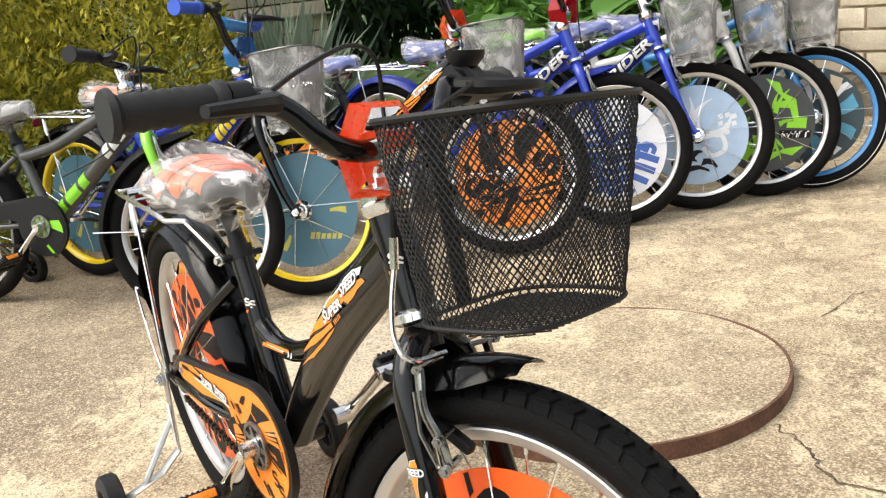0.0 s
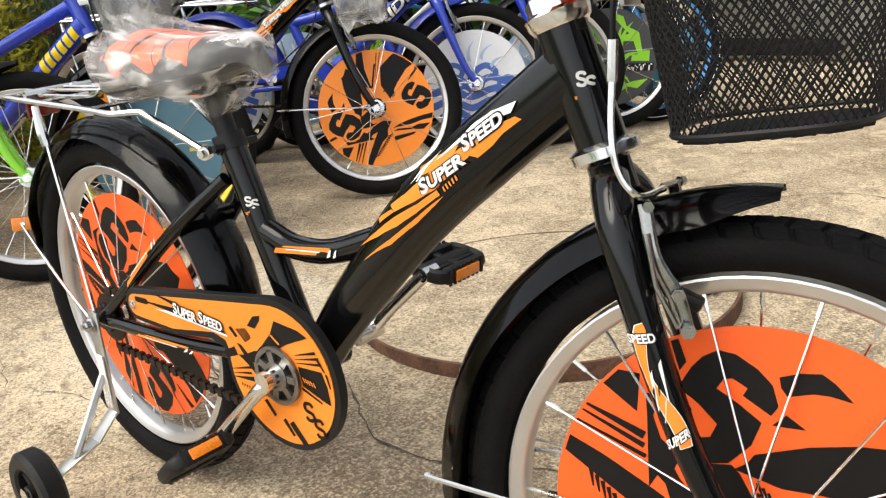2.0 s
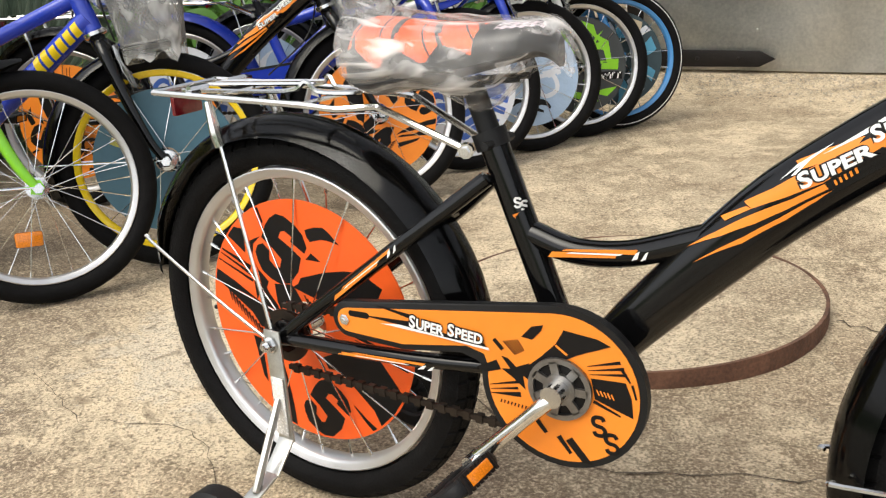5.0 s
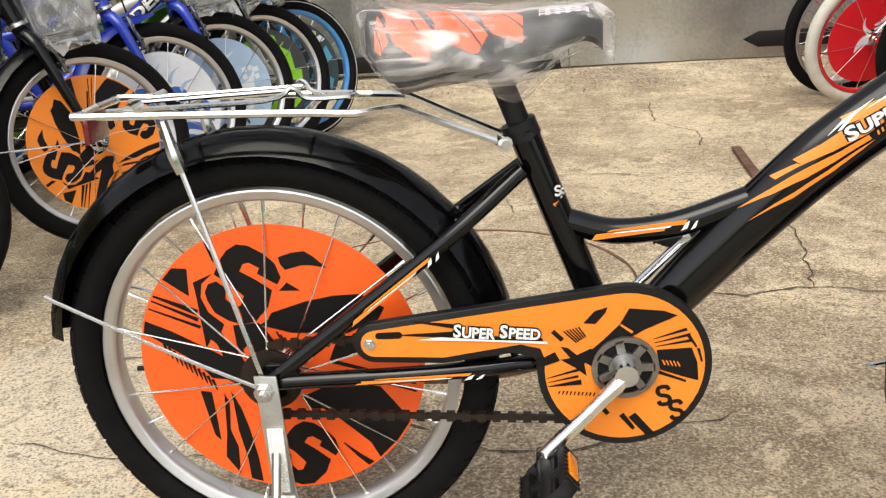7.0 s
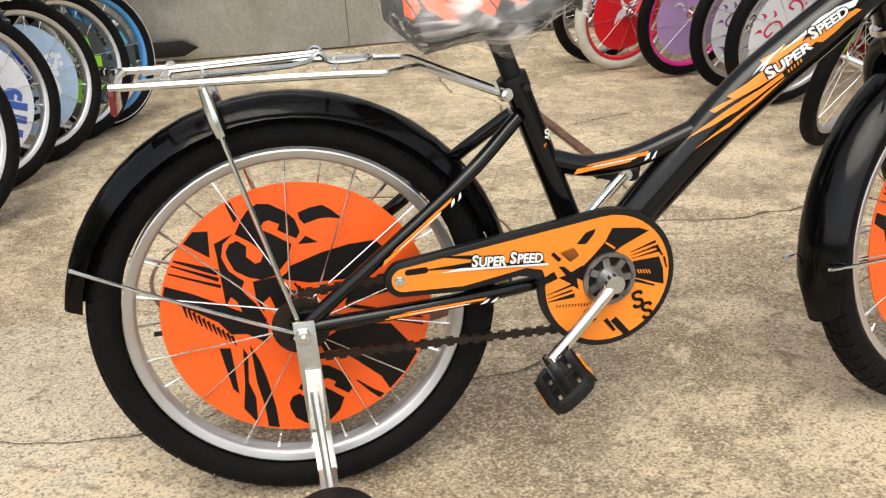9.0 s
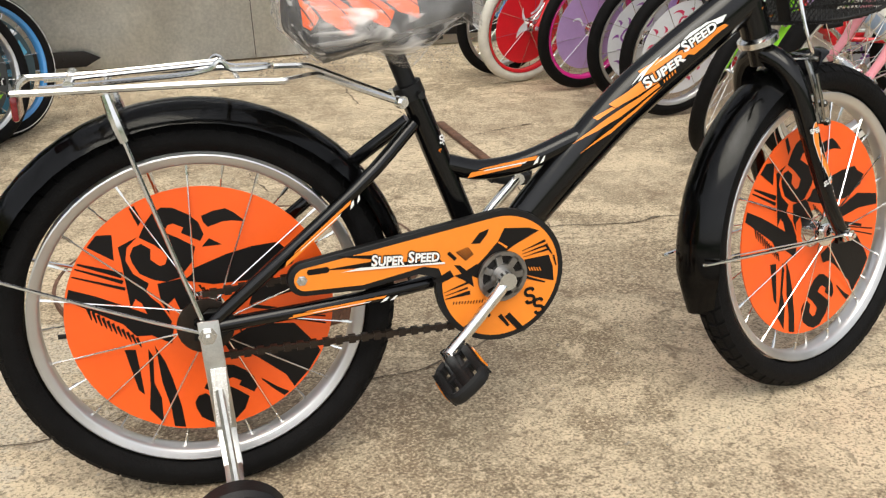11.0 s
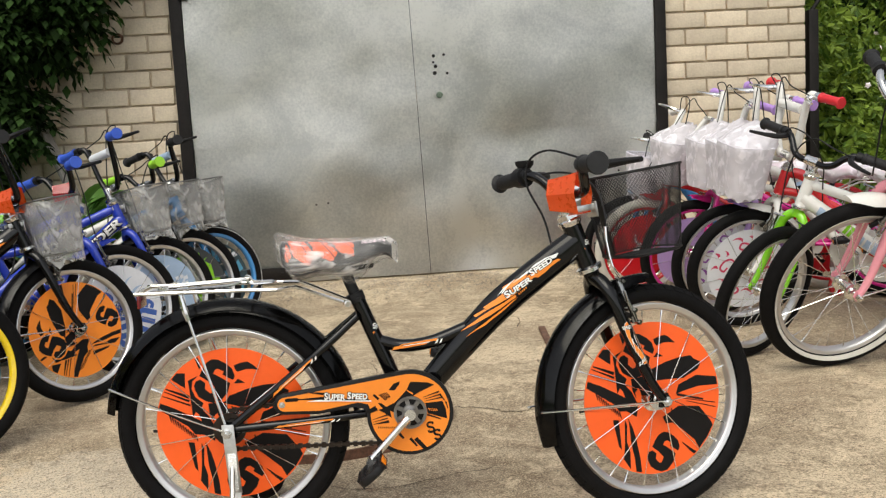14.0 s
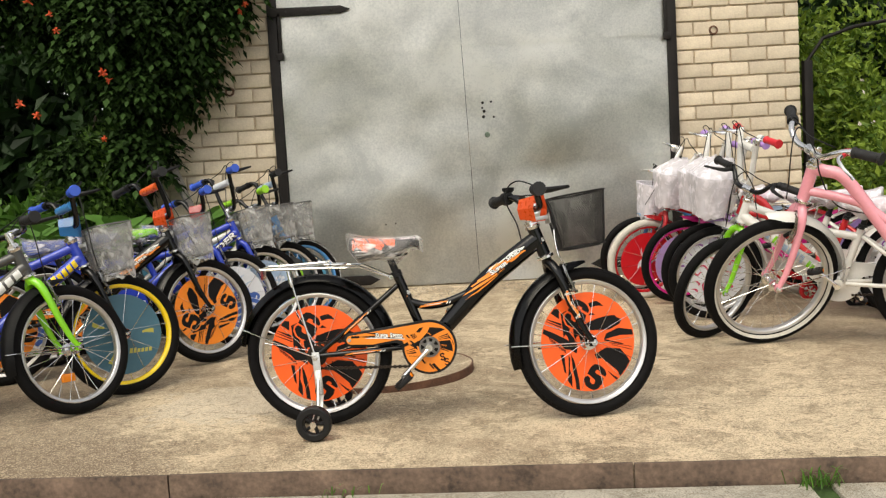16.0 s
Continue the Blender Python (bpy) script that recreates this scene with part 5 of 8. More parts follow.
def tube_word(bm, count, a, b, r, side=-1):
    """Slanted word bars along one flank of a straight tube from a to b."""
    a, b = Vector(a), Vector(b)
    d = (b - a)
    up = Vector((-d.z, 0, d.x)).normalized()
    for q in word_bars(count, 0, 0.0, 1.0, -0.8 * r, 0.8 * r, 1.2):
        (x0, z0), (x1, _), (x2, z1), (x3, _) = q
        last = None
        for i in range(7):
            t = i / 6
            z = z0 + (z1 - z0) * t
            now = [bm.verts.new(a + d * x + up * (r * math.sin(z / r)) + Vector((0, side * (r * math.cos(z / r) + 0.0012), 0))) for x in (x0 + (x3 - x0) * t, x1 + (x2 - x1) * t)]
            if last:
                bm.faces.new((last[0], last[1], now[1], now[0]))
            last = now


def chain_mesh(bm):
    for x0, z0, x1, z1 in ((0.0, 0.206, 0.352, 0.200), (0.0, 0.292, 0.16, 0.303)):
        n = int((x1 - x0) / 0.0085)
        for i in range(n):
            t = (i + 0.5) / n
            w = 0.0075 if i % 2 else 0.005
            bmesh.ops.create_cube(bm, size=1.0, matrix=Matrix.Translation((x0 + (x1 - x0) * t, -0.05, z0 + (z1 - z0) * t)) @ Matrix.Diagonal((0.0092, w, 0.0105 if i % 2 else 0.0062, 1)))
    lathe(bm, [(0.012, -0.003), (0.036, -0.002), (0.036, 0.002), (0.012, 0.003)], 26, Matrix.Translation((0, -0.05, 0.25)), closed=True)


def ring_mesh(bm):
    """Crank boss and chain wheel with round openings."""
    m = Matrix.Translation((BB.x, -0.079, BB.z))
    lathe(bm, [(0.010, -0.003), (0.018, -0.003), (0.018, 0.003), (0.010, 0.003)], 24, m, closed=True)
    lathe(bm, [(0.030, -0.002), (0.036, -0.002), (0.036, 0.002), (0.030, 0.002)], 30, m, closed=True)
    for i in range(7):
        r = Matrix.Rotation(2 * math.pi * i / 7, 4, "Y")
        box(bm, (0.024, 0, 0), (0.016, 0.004, 0.009), m @ r)


def crank_mesh(bm, side):
    """One arm: from the axle out and down (right) or up (left)."""
    k = -1 if side < 0 else 1
    end = Vector((BB.x + k * (0.090 if k < 0 else 0.086), side * 0.108, BB.z + k * (0.092 if k < 0 else 0.084)))
    tube(bm, smooth_line([(BB.x, side * 0.068, BB.z), (BB.x + k * 0.006, side * 0.092, BB.z + k * 0.008), (BB.x + k * 0.032, side * 0.100, BB.z + k * 0.034), tuple(end)], 5), [0.010, 0.0095, 0.008, 0.009], 10)
    tube(bm, [(BB.x, side * 0.062, BB.z), (BB.x, side * 0.1, BB.z)], 0.0125, 12)
    tube(bm, [tuple(end - Vector((0, side * 0.008, 0))), tuple(end + Vector((0, side * 0.016, 0)))], 0.009, 10)


def pedal_mesh(bm):
    """A moulded block pedal: a rounded frame with slots, low teeth along its edges, an axle barrel."""
    for e in (-1, 1):
        box(bm, (e * 0.031, 0, 0), (0.015, 0.082, 0.026), bevel=0.005)
        for i in range(8):
            box(bm, (e * 0.0385, -0.035 + 0.01 * i, e * 0.0), (0.003, 0.005, 0.027))
        tube(bm, smooth_line([(-0.033, e * 0.030, 0), (-0.026, e * 0.046, 0), (0, e * 0.050, 0), (0.026, e * 0.046, 0), (0.033, e * 0.030, 0)], 4), 0.0085, 8, r2=0.012)
        box(bm, (e * 0.012, 0, 0), (0.008, 0.086, 0.015), bevel=0.003)
    tube(bm, [(0, -0.05, 0), (0, 0.05, 0)], 0.0115, 12)
    box(bm, (0, 0.0, 0), (0.06, 0.014, 0.018), bevel=0.003)


def saddle_row(t):
    """Half width, top and depth of a child's saddle at t from its back to its nose."""
    half = 0.062 * (1 - t) ** 0.8 + 0.018 + 0.013 * math.sin(math.pi * min(1, t * 1.6))
    half *= min(1.0, 0.45 + 5 * t) * min(1.0, 0.35 + 4.5 * (1 - t)) ** 0.7
    top = 0.643 - 0.004 * math.sin(math.pi * t) + 0.005 * (1 - t) ** 2 - 0.016 * max(0, t - 0.9) * 10 * max(0, t - 0.9) * 10
    return half, top, (0.058 * (1 - t) ** 1.1 + 0.030) * min(1.0, 0.55 + 3 * t)


def saddle_mesh(bm, fine=False):
    """A padded child's saddle: broad at the back, narrow nose, swooshes on its flanks."""
    rows, ni, nk = [], (190 if fine else 40), (128 if fine else 32)
    for i in range(ni + 1):
        t = i / ni
        half, top, deep = saddle_row(t)
        x = 0.135 + 0.238 * t
        row = []
        for k in range(nk + 1):
            a = math.pi * k / nk
            row.append(bm.verts.new((x, -math.cos(a) * half, top - (1 - math.sin(a) ** 0.6) * deep * 0.8)))
        for k in range(1, 6):
            row.append(bm.verts.new((x, half * (1 - k / 3) * 0.85, top - deep)))
        rows.append(row)
    n = len(rows[0])
    for i, (a, b) in enumerate(zip(rows, rows[1:])):
        for k in range(n):
            f = bm.faces.new((a[k], a[(k + 1) % n], b[(k + 1) % n], b[k]))
            down = min(k, nk - k) * 32 / nk
            t = i / ni
            ph = (t * 5.0 + 0.10 + down * 0.055) % 1.0
            tongue = abs(ph - 0.5) < 0.45 * min(1.0, (down - 0.5) / 4.0) and not 0.66 < ph < 0.71
            if k < nk and 0.05 < t < 0.66 and down > 1 and tongue and (down < 9 or ph > 0.12):
                f.material_index = 1
            if 0.73 < t < 0.94 and k < nk and down > 9 and (not fine or (i // 4) % 2 + (k // 4) % 2 < 2):
                f.material_index = 2
    bm.faces.new(rows[0][::-1])
    bm.faces.new(rows[-1])


def saddle_bag(bm, seed=1):
    """Loose film drawn round a saddle, puffed at the back and gathered round the post."""
    rows, ni, nk = [], 34, 44
    for i in range(ni + 1):
        t = i / ni
        half, top, deep = saddle_row(t)
        x = 0.124 + 0.260 * t
        half, top = half + 0.009 * min(1, 8 * t * (1 - t) + 0.2), top + 0.005 + 0.006 * (1 - t) ** 3 + 0.009 * math.exp(-(t / 0.1) ** 2)
        low = deep + 0.014 + 0.034 * math.exp(-((t - 0.62) / 0.14) ** 2)
        row = []
        for k in range(nk):
            a = 2 * math.pi * k / nk
            c, z = math.cos(a), math.sin(a)
            fold = 0.0045 * noise.noise(Vector((x * 26 + c * 3, c * 3.0 + seed, z * 3.0))) + 0.003 * abs(noise.noise(Vector((x * 60 - z * 4, c * 5, seed + 4))))
            narrow = 1.0 if z > -0.2 else 1.0 - 0.55 * (-z - 0.2) * math.exp(-((t - 0.66) / 0.25) ** 2)
            h = top - (1 - math.copysign(abs(z) ** 0.8, z)) * 0.5 * low
            row.append(bm.verts.new((x + (0.006 * noise.noise(Vector((k * 0.7, seed, 9))) if i in (0, ni) else 0), -c * half * narrow * (1 + 7 * fold), h + fold)))
        rows.append(row)
    for a, b in zip(rows, rows[1:]):
        for k in range(nk):
            bm.faces.new((a[k], a[(k + 1) % nk], b[(k + 1) % nk], b[k]))
    bm.faces.new(rows[0][::-1])
    bm.faces.new(rows[-1])


def rack_mesh(bm):
    """Carrier of bent wire with a spring clip."""
    w = 0.0042
    for s in (-1, 1):
        tube(bm, smooth_line([(0.268, s * 0.022, 0.508), (0.215, s * 0.029, 0.5305), (0.172, s * 0.036, 0.549), (0.160, s * 0.038, 0.552), (0.128, s * 0.054, 0.551), (0.112, s * 0.056, 0.551), (0.05, s * 0.056, 0.5535), (-0.16, s * 0.056, 0.557), (-0.172, s * 0.046, 0.557), (-0.176, 0, 0.557)], 4), w, 7)
        tube(bm, smooth_line([(-0.15, s * 0.03, 0.557), (0.02, s * 0.026, 0.562), (0.05, s * 0.022, 0.574), (0.065, s * 0.018, 0.562), (0.105, s * 0.012, 0.561), (0.115, 0, 0.561)], 4), 0.003, 6)
        tube(bm, [(-0.12, s * 0.056, 0.555), (-0.12, s * 0.012, 0.563), (0.055, s * 0.010, 0.570)], 0.0026, 6)
        tube(bm, [(0.268, s * 0.020, 0.508), (0.272, s * 0.029, 0.508)], 0.0085, 10)
        tube(bm, [(0.272, s * 0.029, 0.508), (0.273, s * 0.034, 0.508)], 0.0055, 6)
    for x in (-0.08, 0.07):
        tube(bm, [(x, -0.056, 0.5535), (x, 0.056, 0.5535)], 0.003, 6)
    for s in (-1, 1):
        tube(bm, [(-0.118, s * 0.05, 0.561), (-0.118, s * 0.02, 0.561)], 0.006, 7)


BASKET_X, BASKET_LOW, BASKET_HIGH = 0.936, 0.570, 0.749


def basket_loop(s, v):
    """A place on the basket's wall: s round it from 0 to 1, v from foot to rim."""
    hx, hy = 0.072 + 0.022 * v, 0.090 + 0.022 * v
    cx = BASKET_X + 0.004 * v
    n = 3.4
    a = 2 * math.pi * s
    c, q = math.cos(a), math.sin(a)
    k = (abs(c) ** n + abs(q) ** n) ** (-1 / n)
    return Vector((cx + hx * k * c, hy * k * q, BASKET_LOW + (BASKET_HIGH - BASKET_LOW) * v))


def basket_mesh(bm, count=84, thick=0.00085):
    """Expanded-metal basket: two sets of crossing strands, a rim and a foot."""
    turn = 0.23
    for k in range(count):
        for sgn in (-1, 1):
            tube(bm, [basket_loop(k / count + sgn * turn * v, v) for v in np.linspace(0, 1, 9)], thick, 4)
    step = 0.009
    for i in range(-32, 33):
        for sgn in (-1, 1):
            pts = []
            for j in np.linspace(-0.2, 0.2, 60):
                x, y = j, sgn * j * 0.7 + i * step
                if (abs(x) / 0.070) ** 3.4 + (abs(y) / 0.088) ** 3.4 < 1:
                    pts.append((BASKET_X + x, y, BASKET_LOW - 0.005))
            if len(pts) > 3:
                tube(bm, [pts[0], pts[len(pts) // 2], pts[-1]], thick, 4)


def basket_rim(bm):
    """Rim and foot wires, joined by a flat strip at the back."""
    for v, r in ((0.0, 0.0022), (1.0, 0.0034)):
        tube(bm, [basket_loop(i / 64, v) for i in range(65)], r, 6)
    tube(bm, [basket_loop(0.5, v) for v in (0, 0.5, 1)], 0.0016, 6, r2=0.012)


def basket_bag(bm, seed, puff=0.0):
    """A crumpled film bag pulled over the basket."""
    n = 40
    rows = []
    for i in range(13):
        v = -0.10 + 1.08 * i / 12
        row = []
        for k in range(n):
            p = basket_loop(k / n, max(-0.1, v))
            c = Vector((BASKET_X, 0, p.z))
            j = 1.03 + 0.035 * noise.noise(Vector((k * 0.4 + seed * 9, v * 3, seed))) + 0.008 * math.sin(k * 1.7)
            q = c + (p - c) * j
            q.z += 0.012 * noise.noise(Vector((k * 0.35, seed * 5, v * 3))) - (0.03 * (0.5 + noise.noise(Vector((k * 0.4, seed, 1)))) if i == 0 else 0)
            row.append(bm.verts.new(q))
        rows.append(row)
    for a, b in zip(rows, rows[1:]):
        for k in range(n):
            bm.faces.new((a[k], a[(k + 1) % n], b[(k + 1) % n], b[k]))
    bm.faces.new(rows[0])
    if puff:  # loose film bulging out of the top, drawn back to the bar
        last = rows[-1]
        for i in range(1, 8):
            t = i / 7
            row = []
            for k in range(n):
                p = basket_loop(k / n, 1.0)
                j = (1 - 0.62 * t ** 1.4) * (1 + 0.16 * noise.noise(Vector((k * 0.5, t * 4, seed))) + 0.04 * math.sin(k * 2.1 + 5 * t))
                row.append(bm.verts.new((BASKET_X - 0.06 * t + (p.x - BASKET_X) * j, p.y * j, BASKET_HIGH + puff * t * (1 + 0.35 * noise.noise(Vector((k * 0.3, seed, 3)))))))
            for k in range(n):
                bm.faces.new((last[k], last[(k + 1) % n], row[(k + 1) % n], row[k]))
            last = row
        bm.faces.new(last)


def bar_points(rise=0.0, wide=False):
    if wide:
        half = [(0.770, 0.0, 0.716), (0.774, 0.04, 0.716), (0.778, 0.09, 0.726), (0.765, 0.14, 0.752), (0.735, 0.185, 0.766), (0.690, 0.277, 0.762)]
        return [(x, -y, z) for x, y, z in half[:0:-1]] + half
    half = [(0.770, 0.0, 0.716), (0.774, 0.045, 0.716), (0.768, 0.078, 0.728 + rise * 0.3), (0.750, 0.108, 0.758 + rise), (0.732, 0.144, 0.770 + rise), (0.708, 0.260, 0.762 + rise)]
    return [(x, -y, z) for x, y, z in half[:0:-1]] + half


def grip_mesh(bm, side, rise, wide=False):
    a, b = Vector((0.7285, side * 0.160, 0.769 + rise)), Vector((0.708, side * 0.263, 0.762 + rise))
    if wide:
        a, b = Vector((0.7335, side * 0.188, 0.766)), Vector((0.689, side * 0.279, 0.762))
    pts, rs = [], []
    for i in range(19):
        t = i / 18
        pts.append(a.lerp(b, t))
        rs.append(0.0225 if i in (0, 18) else 0.0225 if i in (1, 17) else (0.0158 + 0.0016 * (i % 2)))
    rs[0], rs[1], rs[17], rs[18] = 0.019, 0.0195, 0.0235, 0.0215
    tube(bm, pts, rs, 14)


def lever_mesh(bm, side, rise, short=False):
    tube(bm, [(0.734, side * 0.138, 0.770 + rise), (0.730, side * 0.158, 0.769 + rise)], 0.0165, 12)
    tube(bm, smooth_line([(0.748, side * 0.130, 0.768 + rise), (0.780, side * 0.148, 0.767 + rise), (0.802, side * 0.188, 0.768 + rise), (0.800 if short else 0.814, side * (0.218 if short else 0.240), 0.767 + rise)], 5), [0.010, 0.0105, 0.0075, 0.0055], 8, r2=None)
    tube(bm, [(0.752, side * 0.128, 0.772 + rise), (0.756, side * 0.142, 0.770 + rise)], 0.0055, 8)


def fork_mesh(bm, o):
    tube(bm, [HEAD_LOW, (0.815, 0, 0.519)], 0.0185, 14)
    for s in (-1, 1):
        tube(bm, smooth_line([(0.809, s * 0.004, 0.533), (0.819, s * 0.030, 0.516), (0.833, s * 0.047, 0.478), (0.870, s * 0.054, 0.375), (0.903, s * 0.057, 0.300), (0.932, s * 0.058, 0.254)], 5), [0.0165, 0.0165, 0.0155, 0.013, 0.011, 0.010], 12)
        plate(bm, [(0.920, 0.238), (0.942, 0.236), (0.950, 0.252), (0.942, 0.268), (0.924, 0.268)], s * 0.058 - 0.003, s * 0.058 + 0.003)


def brake_mesh(bm, side):
    """One cantilever arm with its pad holder and bolts."""
    tube(bm, smooth_line([(0.880, side * 0.050, 0.428), (0.874, side * 0.052, 0.452), (0.858, side * 0.056, 0.482), (0.848, side * 0.050, 0.520)], 4), [0.0080, 0.0070, 0.0054, 0.0060], 8, r2=0.004)
    tube(bm, [(0.878, side * 0.060, 0.430), (0.862, side * 0.066, 0.462), (0.853, side * 0.063, 0.50)], 0.0022, 6)
    for p, r in (((0.880, 0.050, 0.428), 0.0062), ((0.872, 0.050, 0.455), 0.0055), ((0.848, 0.050, 0.520), 0.0045)):
        tube(bm, [(p[0] - 0.004, side * (p[1] - 0.022), p[2]), (p[0] + 0.006, side * (p[1] + 0.014), p[2])], r * 0.62, 6)
        tube(bm, [(p[0] + 0.004, side * (p[1] + 0.006), p[2]), (p[0] + 0.006, side * (p[1] + 0.012), p[2])], r, 6)


def trainer(root, side, o):
    """A stabiliser: bent steel bracket, brace, small wheel."""
    def bracket(bm):
        y = side * 0.078
        for i, (a, b, wid) in enumerate((((0.002, y, 0.266), (0.010, y + side * 0.004, 0.118), 0.026), ((0.010, y + side * 0.004, 0.118), (0.012, side * 0.118, 0.086), 0.024), ((0.012, side * 0.118, 0.086), (0.010, side * 0.188, 0.060), 0.022))):
            a, b = Vector(a), Vector(b)
            z = (b - a).normalized()
            xx = Vector((1, 0, 0))
            yy = z.cross(xx).normalized()
            m = Matrix((xx, yy, z)).transposed().to_4x4()
            box(bm, (0, 0, 0), (wid, 0.0035, (b - a).length + 0.004), Matrix.Translation((a + b) / 2) @ m, bevel=0.001)
        tube(bm, [(0.006, y + side * 0.006, 0.175), (0.012, side * 0.150, 0.076)], 0.0055, 7)
    br = part("trainer_bracket", cached(("trainer_bracket", side), bracket, STEEL), None, root, "galvanised stabiliser bracket")
    part("reflective_strip", cached(("reflective_strip", side), lambda bm: box(bm, (0.0075, side * 0.0845, 0.165), (0.019, 0.002, 0.082), bevel=0.0008), mat("bright_strip", (0.9, 0.9, 0.88), 0.25, 0.3, 0.05, 30)), None, br, "bright reflective strip")
    tw = part("trainer_wheel", cached(("trainer_wheel", o.get("trainer_mat", BLACKP).name), lambda bm: lathe(bm, [(0.034, -0.013), (0.038, -0.0165), (0.053, -0.0165), (0.059, -0.011), (0.059, 0.011), (0.053, 0.0165), (0.038, 0.0165), (0.034, 0.013)], 36, closed=True), o.get("trainer_mat", BLACKP)), None, root, "plastic stabiliser wheel", m=Matrix.Translation((0.010, side * 0.208, 0.054)))

    def spider(bm):
        lathe(bm, [(0, -0.016), (0.012, -0.016), (0.012, 0.016), (0, 0.016)], 16)
        for i in range(5):
            box(bm, (0.024, 0, 0), (0.028, 0.016, 0.010), Matrix.Rotation(2 * math.pi * i / 5, 4, "Y"), bevel=0.002)
    part("wheel_spider", cached(("wheel_spider", o.get("trainer_mat", BLACKP).name), spider, o.get("trainer_mat", BLACKP)), None, tw)
    part("axle_bolt", cached(("axle_bolt",), nut_mesh, CHROME), None, tw, m=Matrix.Translation((0, side * 0.02, 0)) @ Matrix.Diagonal((1, -side * -1, 1, 1)))


def cable(bm, pts, r=0.0025):
    tube(bm, smooth_line(pts, 6), r, 6)


def bicycle(label, m, o, group="bicycles"):
    """One bicycle with all that o asks for."""
    root = thing("bicycle", label, "bicycle", group, m)
    st = steered(o.get("steer", 0))
    main = o.get("main", False)
    fr = o["frame"]
    part("frame", cached(("frame", o["style"], fr.name), lambda bm: FRAMES[o["style"]](bm, o), fr), None, root)
    # wheels
    wheel(root, "rear_wheel", Matrix.Translation((0, 0, R)), {**o, "art_turn": o.get("art_turn_rear", o.get("art_turn", 0))}, o.get("spin", 0))
    wheel(root, "front_wheel", st @ Matrix.Translation((WHEELBASE, 0, R)), o, o.get("spin", 0) + 11)
    for s in (-1, 1):
        part("axle_nut", cached(("axle_nut",), nut_mesh, CHROME), None, root, "chrome axle nut", m=Matrix.Translation((0, s * 0.084, R)) @ Matrix.Diagonal((1, 1 if s < 0 else -1, 1, 1)))
        part("axle_nut", cached(("axle_nut",), nut_mesh, CHROME), None, root, "chrome axle nut", m=st @ Matrix.Translation((WHEELBASE, s * 0.066, R)) @ Matrix.Diagonal((1, 1 if s < 0 else -1, 1, 1)))
    # fork, headset, stem
    part("fork", cached(("fork", o["fork"].name), lambda bm: fork_mesh(bm, o), o["fork"]), None, root, m=st)
    tall, wide = o.get("tall", 0.0), o.get("wide_bar", False)
    up = Matrix.Translation(AXIS * tall)

    def cup(bm, p, rs):
        tube(bm, [p + AXIS * d for d in (-0.010, -0.006, 0.002, 0.006)], list(rs), 20)

    def top_cup(bm):
        cup(bm, HEAD_TOP, (0.023, 0.026, 0.0275, 0.021))
        tube(bm, [HEAD_TOP + AXIS * 0.005, HEAD_TOP + AXIS * 0.016], 0.0245, 6)
        tube(bm, [HEAD_TOP + AXIS * 0.016, HEAD_TOP + AXIS * 0.022], 0.018, 18)
    part("upper_headset_cup", cached(("upper_headset_cup",), top_cup, CHROME), None, root, "chrome headset cup", m=st @ up)
    part("lower_headset_cup", cached(("lower_headset_cup",), lambda bm: cup(bm, HEAD_LOW, (0.0215, 0.029, 0.029, 0.023)), CHROME), None, root, "chrome headset cup", m=st)
    def stem(bm):
        top = HEAD_TOP + AXIS * 0.062
        tube(bm, [HEAD_TOP, top], 0.0115, 14)
        tube(bm, smooth_line([tuple(HEAD_TOP + AXIS * 0.035), (0.760, 0, 0.712), (0.770, 0, 0.716)], 4), 0.012, 12)
        tube(bm, [(0.770, -0.024, 0.716), (0.770, 0.024, 0.716)], 0.0175, 14)
        tube(bm, [top, top + AXIS * 0.006], 0.008, 6)
    part("stem", cached(("stem",), stem, CHROME), None, root, "chrome stem", m=st @ up)
    rise = o.get("rise", 0.0)
    turn = Matrix.Translation(HEAD_TOP) @ Matrix.Rotation(radians(o.get("bar_turn", 0)), 4, AXIS) @ Matrix.Translation(-HEAD_TOP)
    # swept-back bars are turned in the stem's clamp
    back = Matrix.Translation((0.770, 0, 0.716)) @ Matrix.Rotation(-math.atan2(o.get("sweep", 0.0), 0.054 + rise), 4, "Y") @ Matrix.Translation((-0.770, 0, -0.716))
    turn = turn @ back
    thick = 0.0112 if main or wide or o["bar"] is not WHITE_PAINT else 0.0150
    bar = part("handlebar", cached(("handlebar", rise, o["bar"].name, wide), lambda bm: tube(bm, smooth_line(bar_points(rise, wide), 5), thick, 12), o["bar"]), None, root, m=st @ up @ turn)
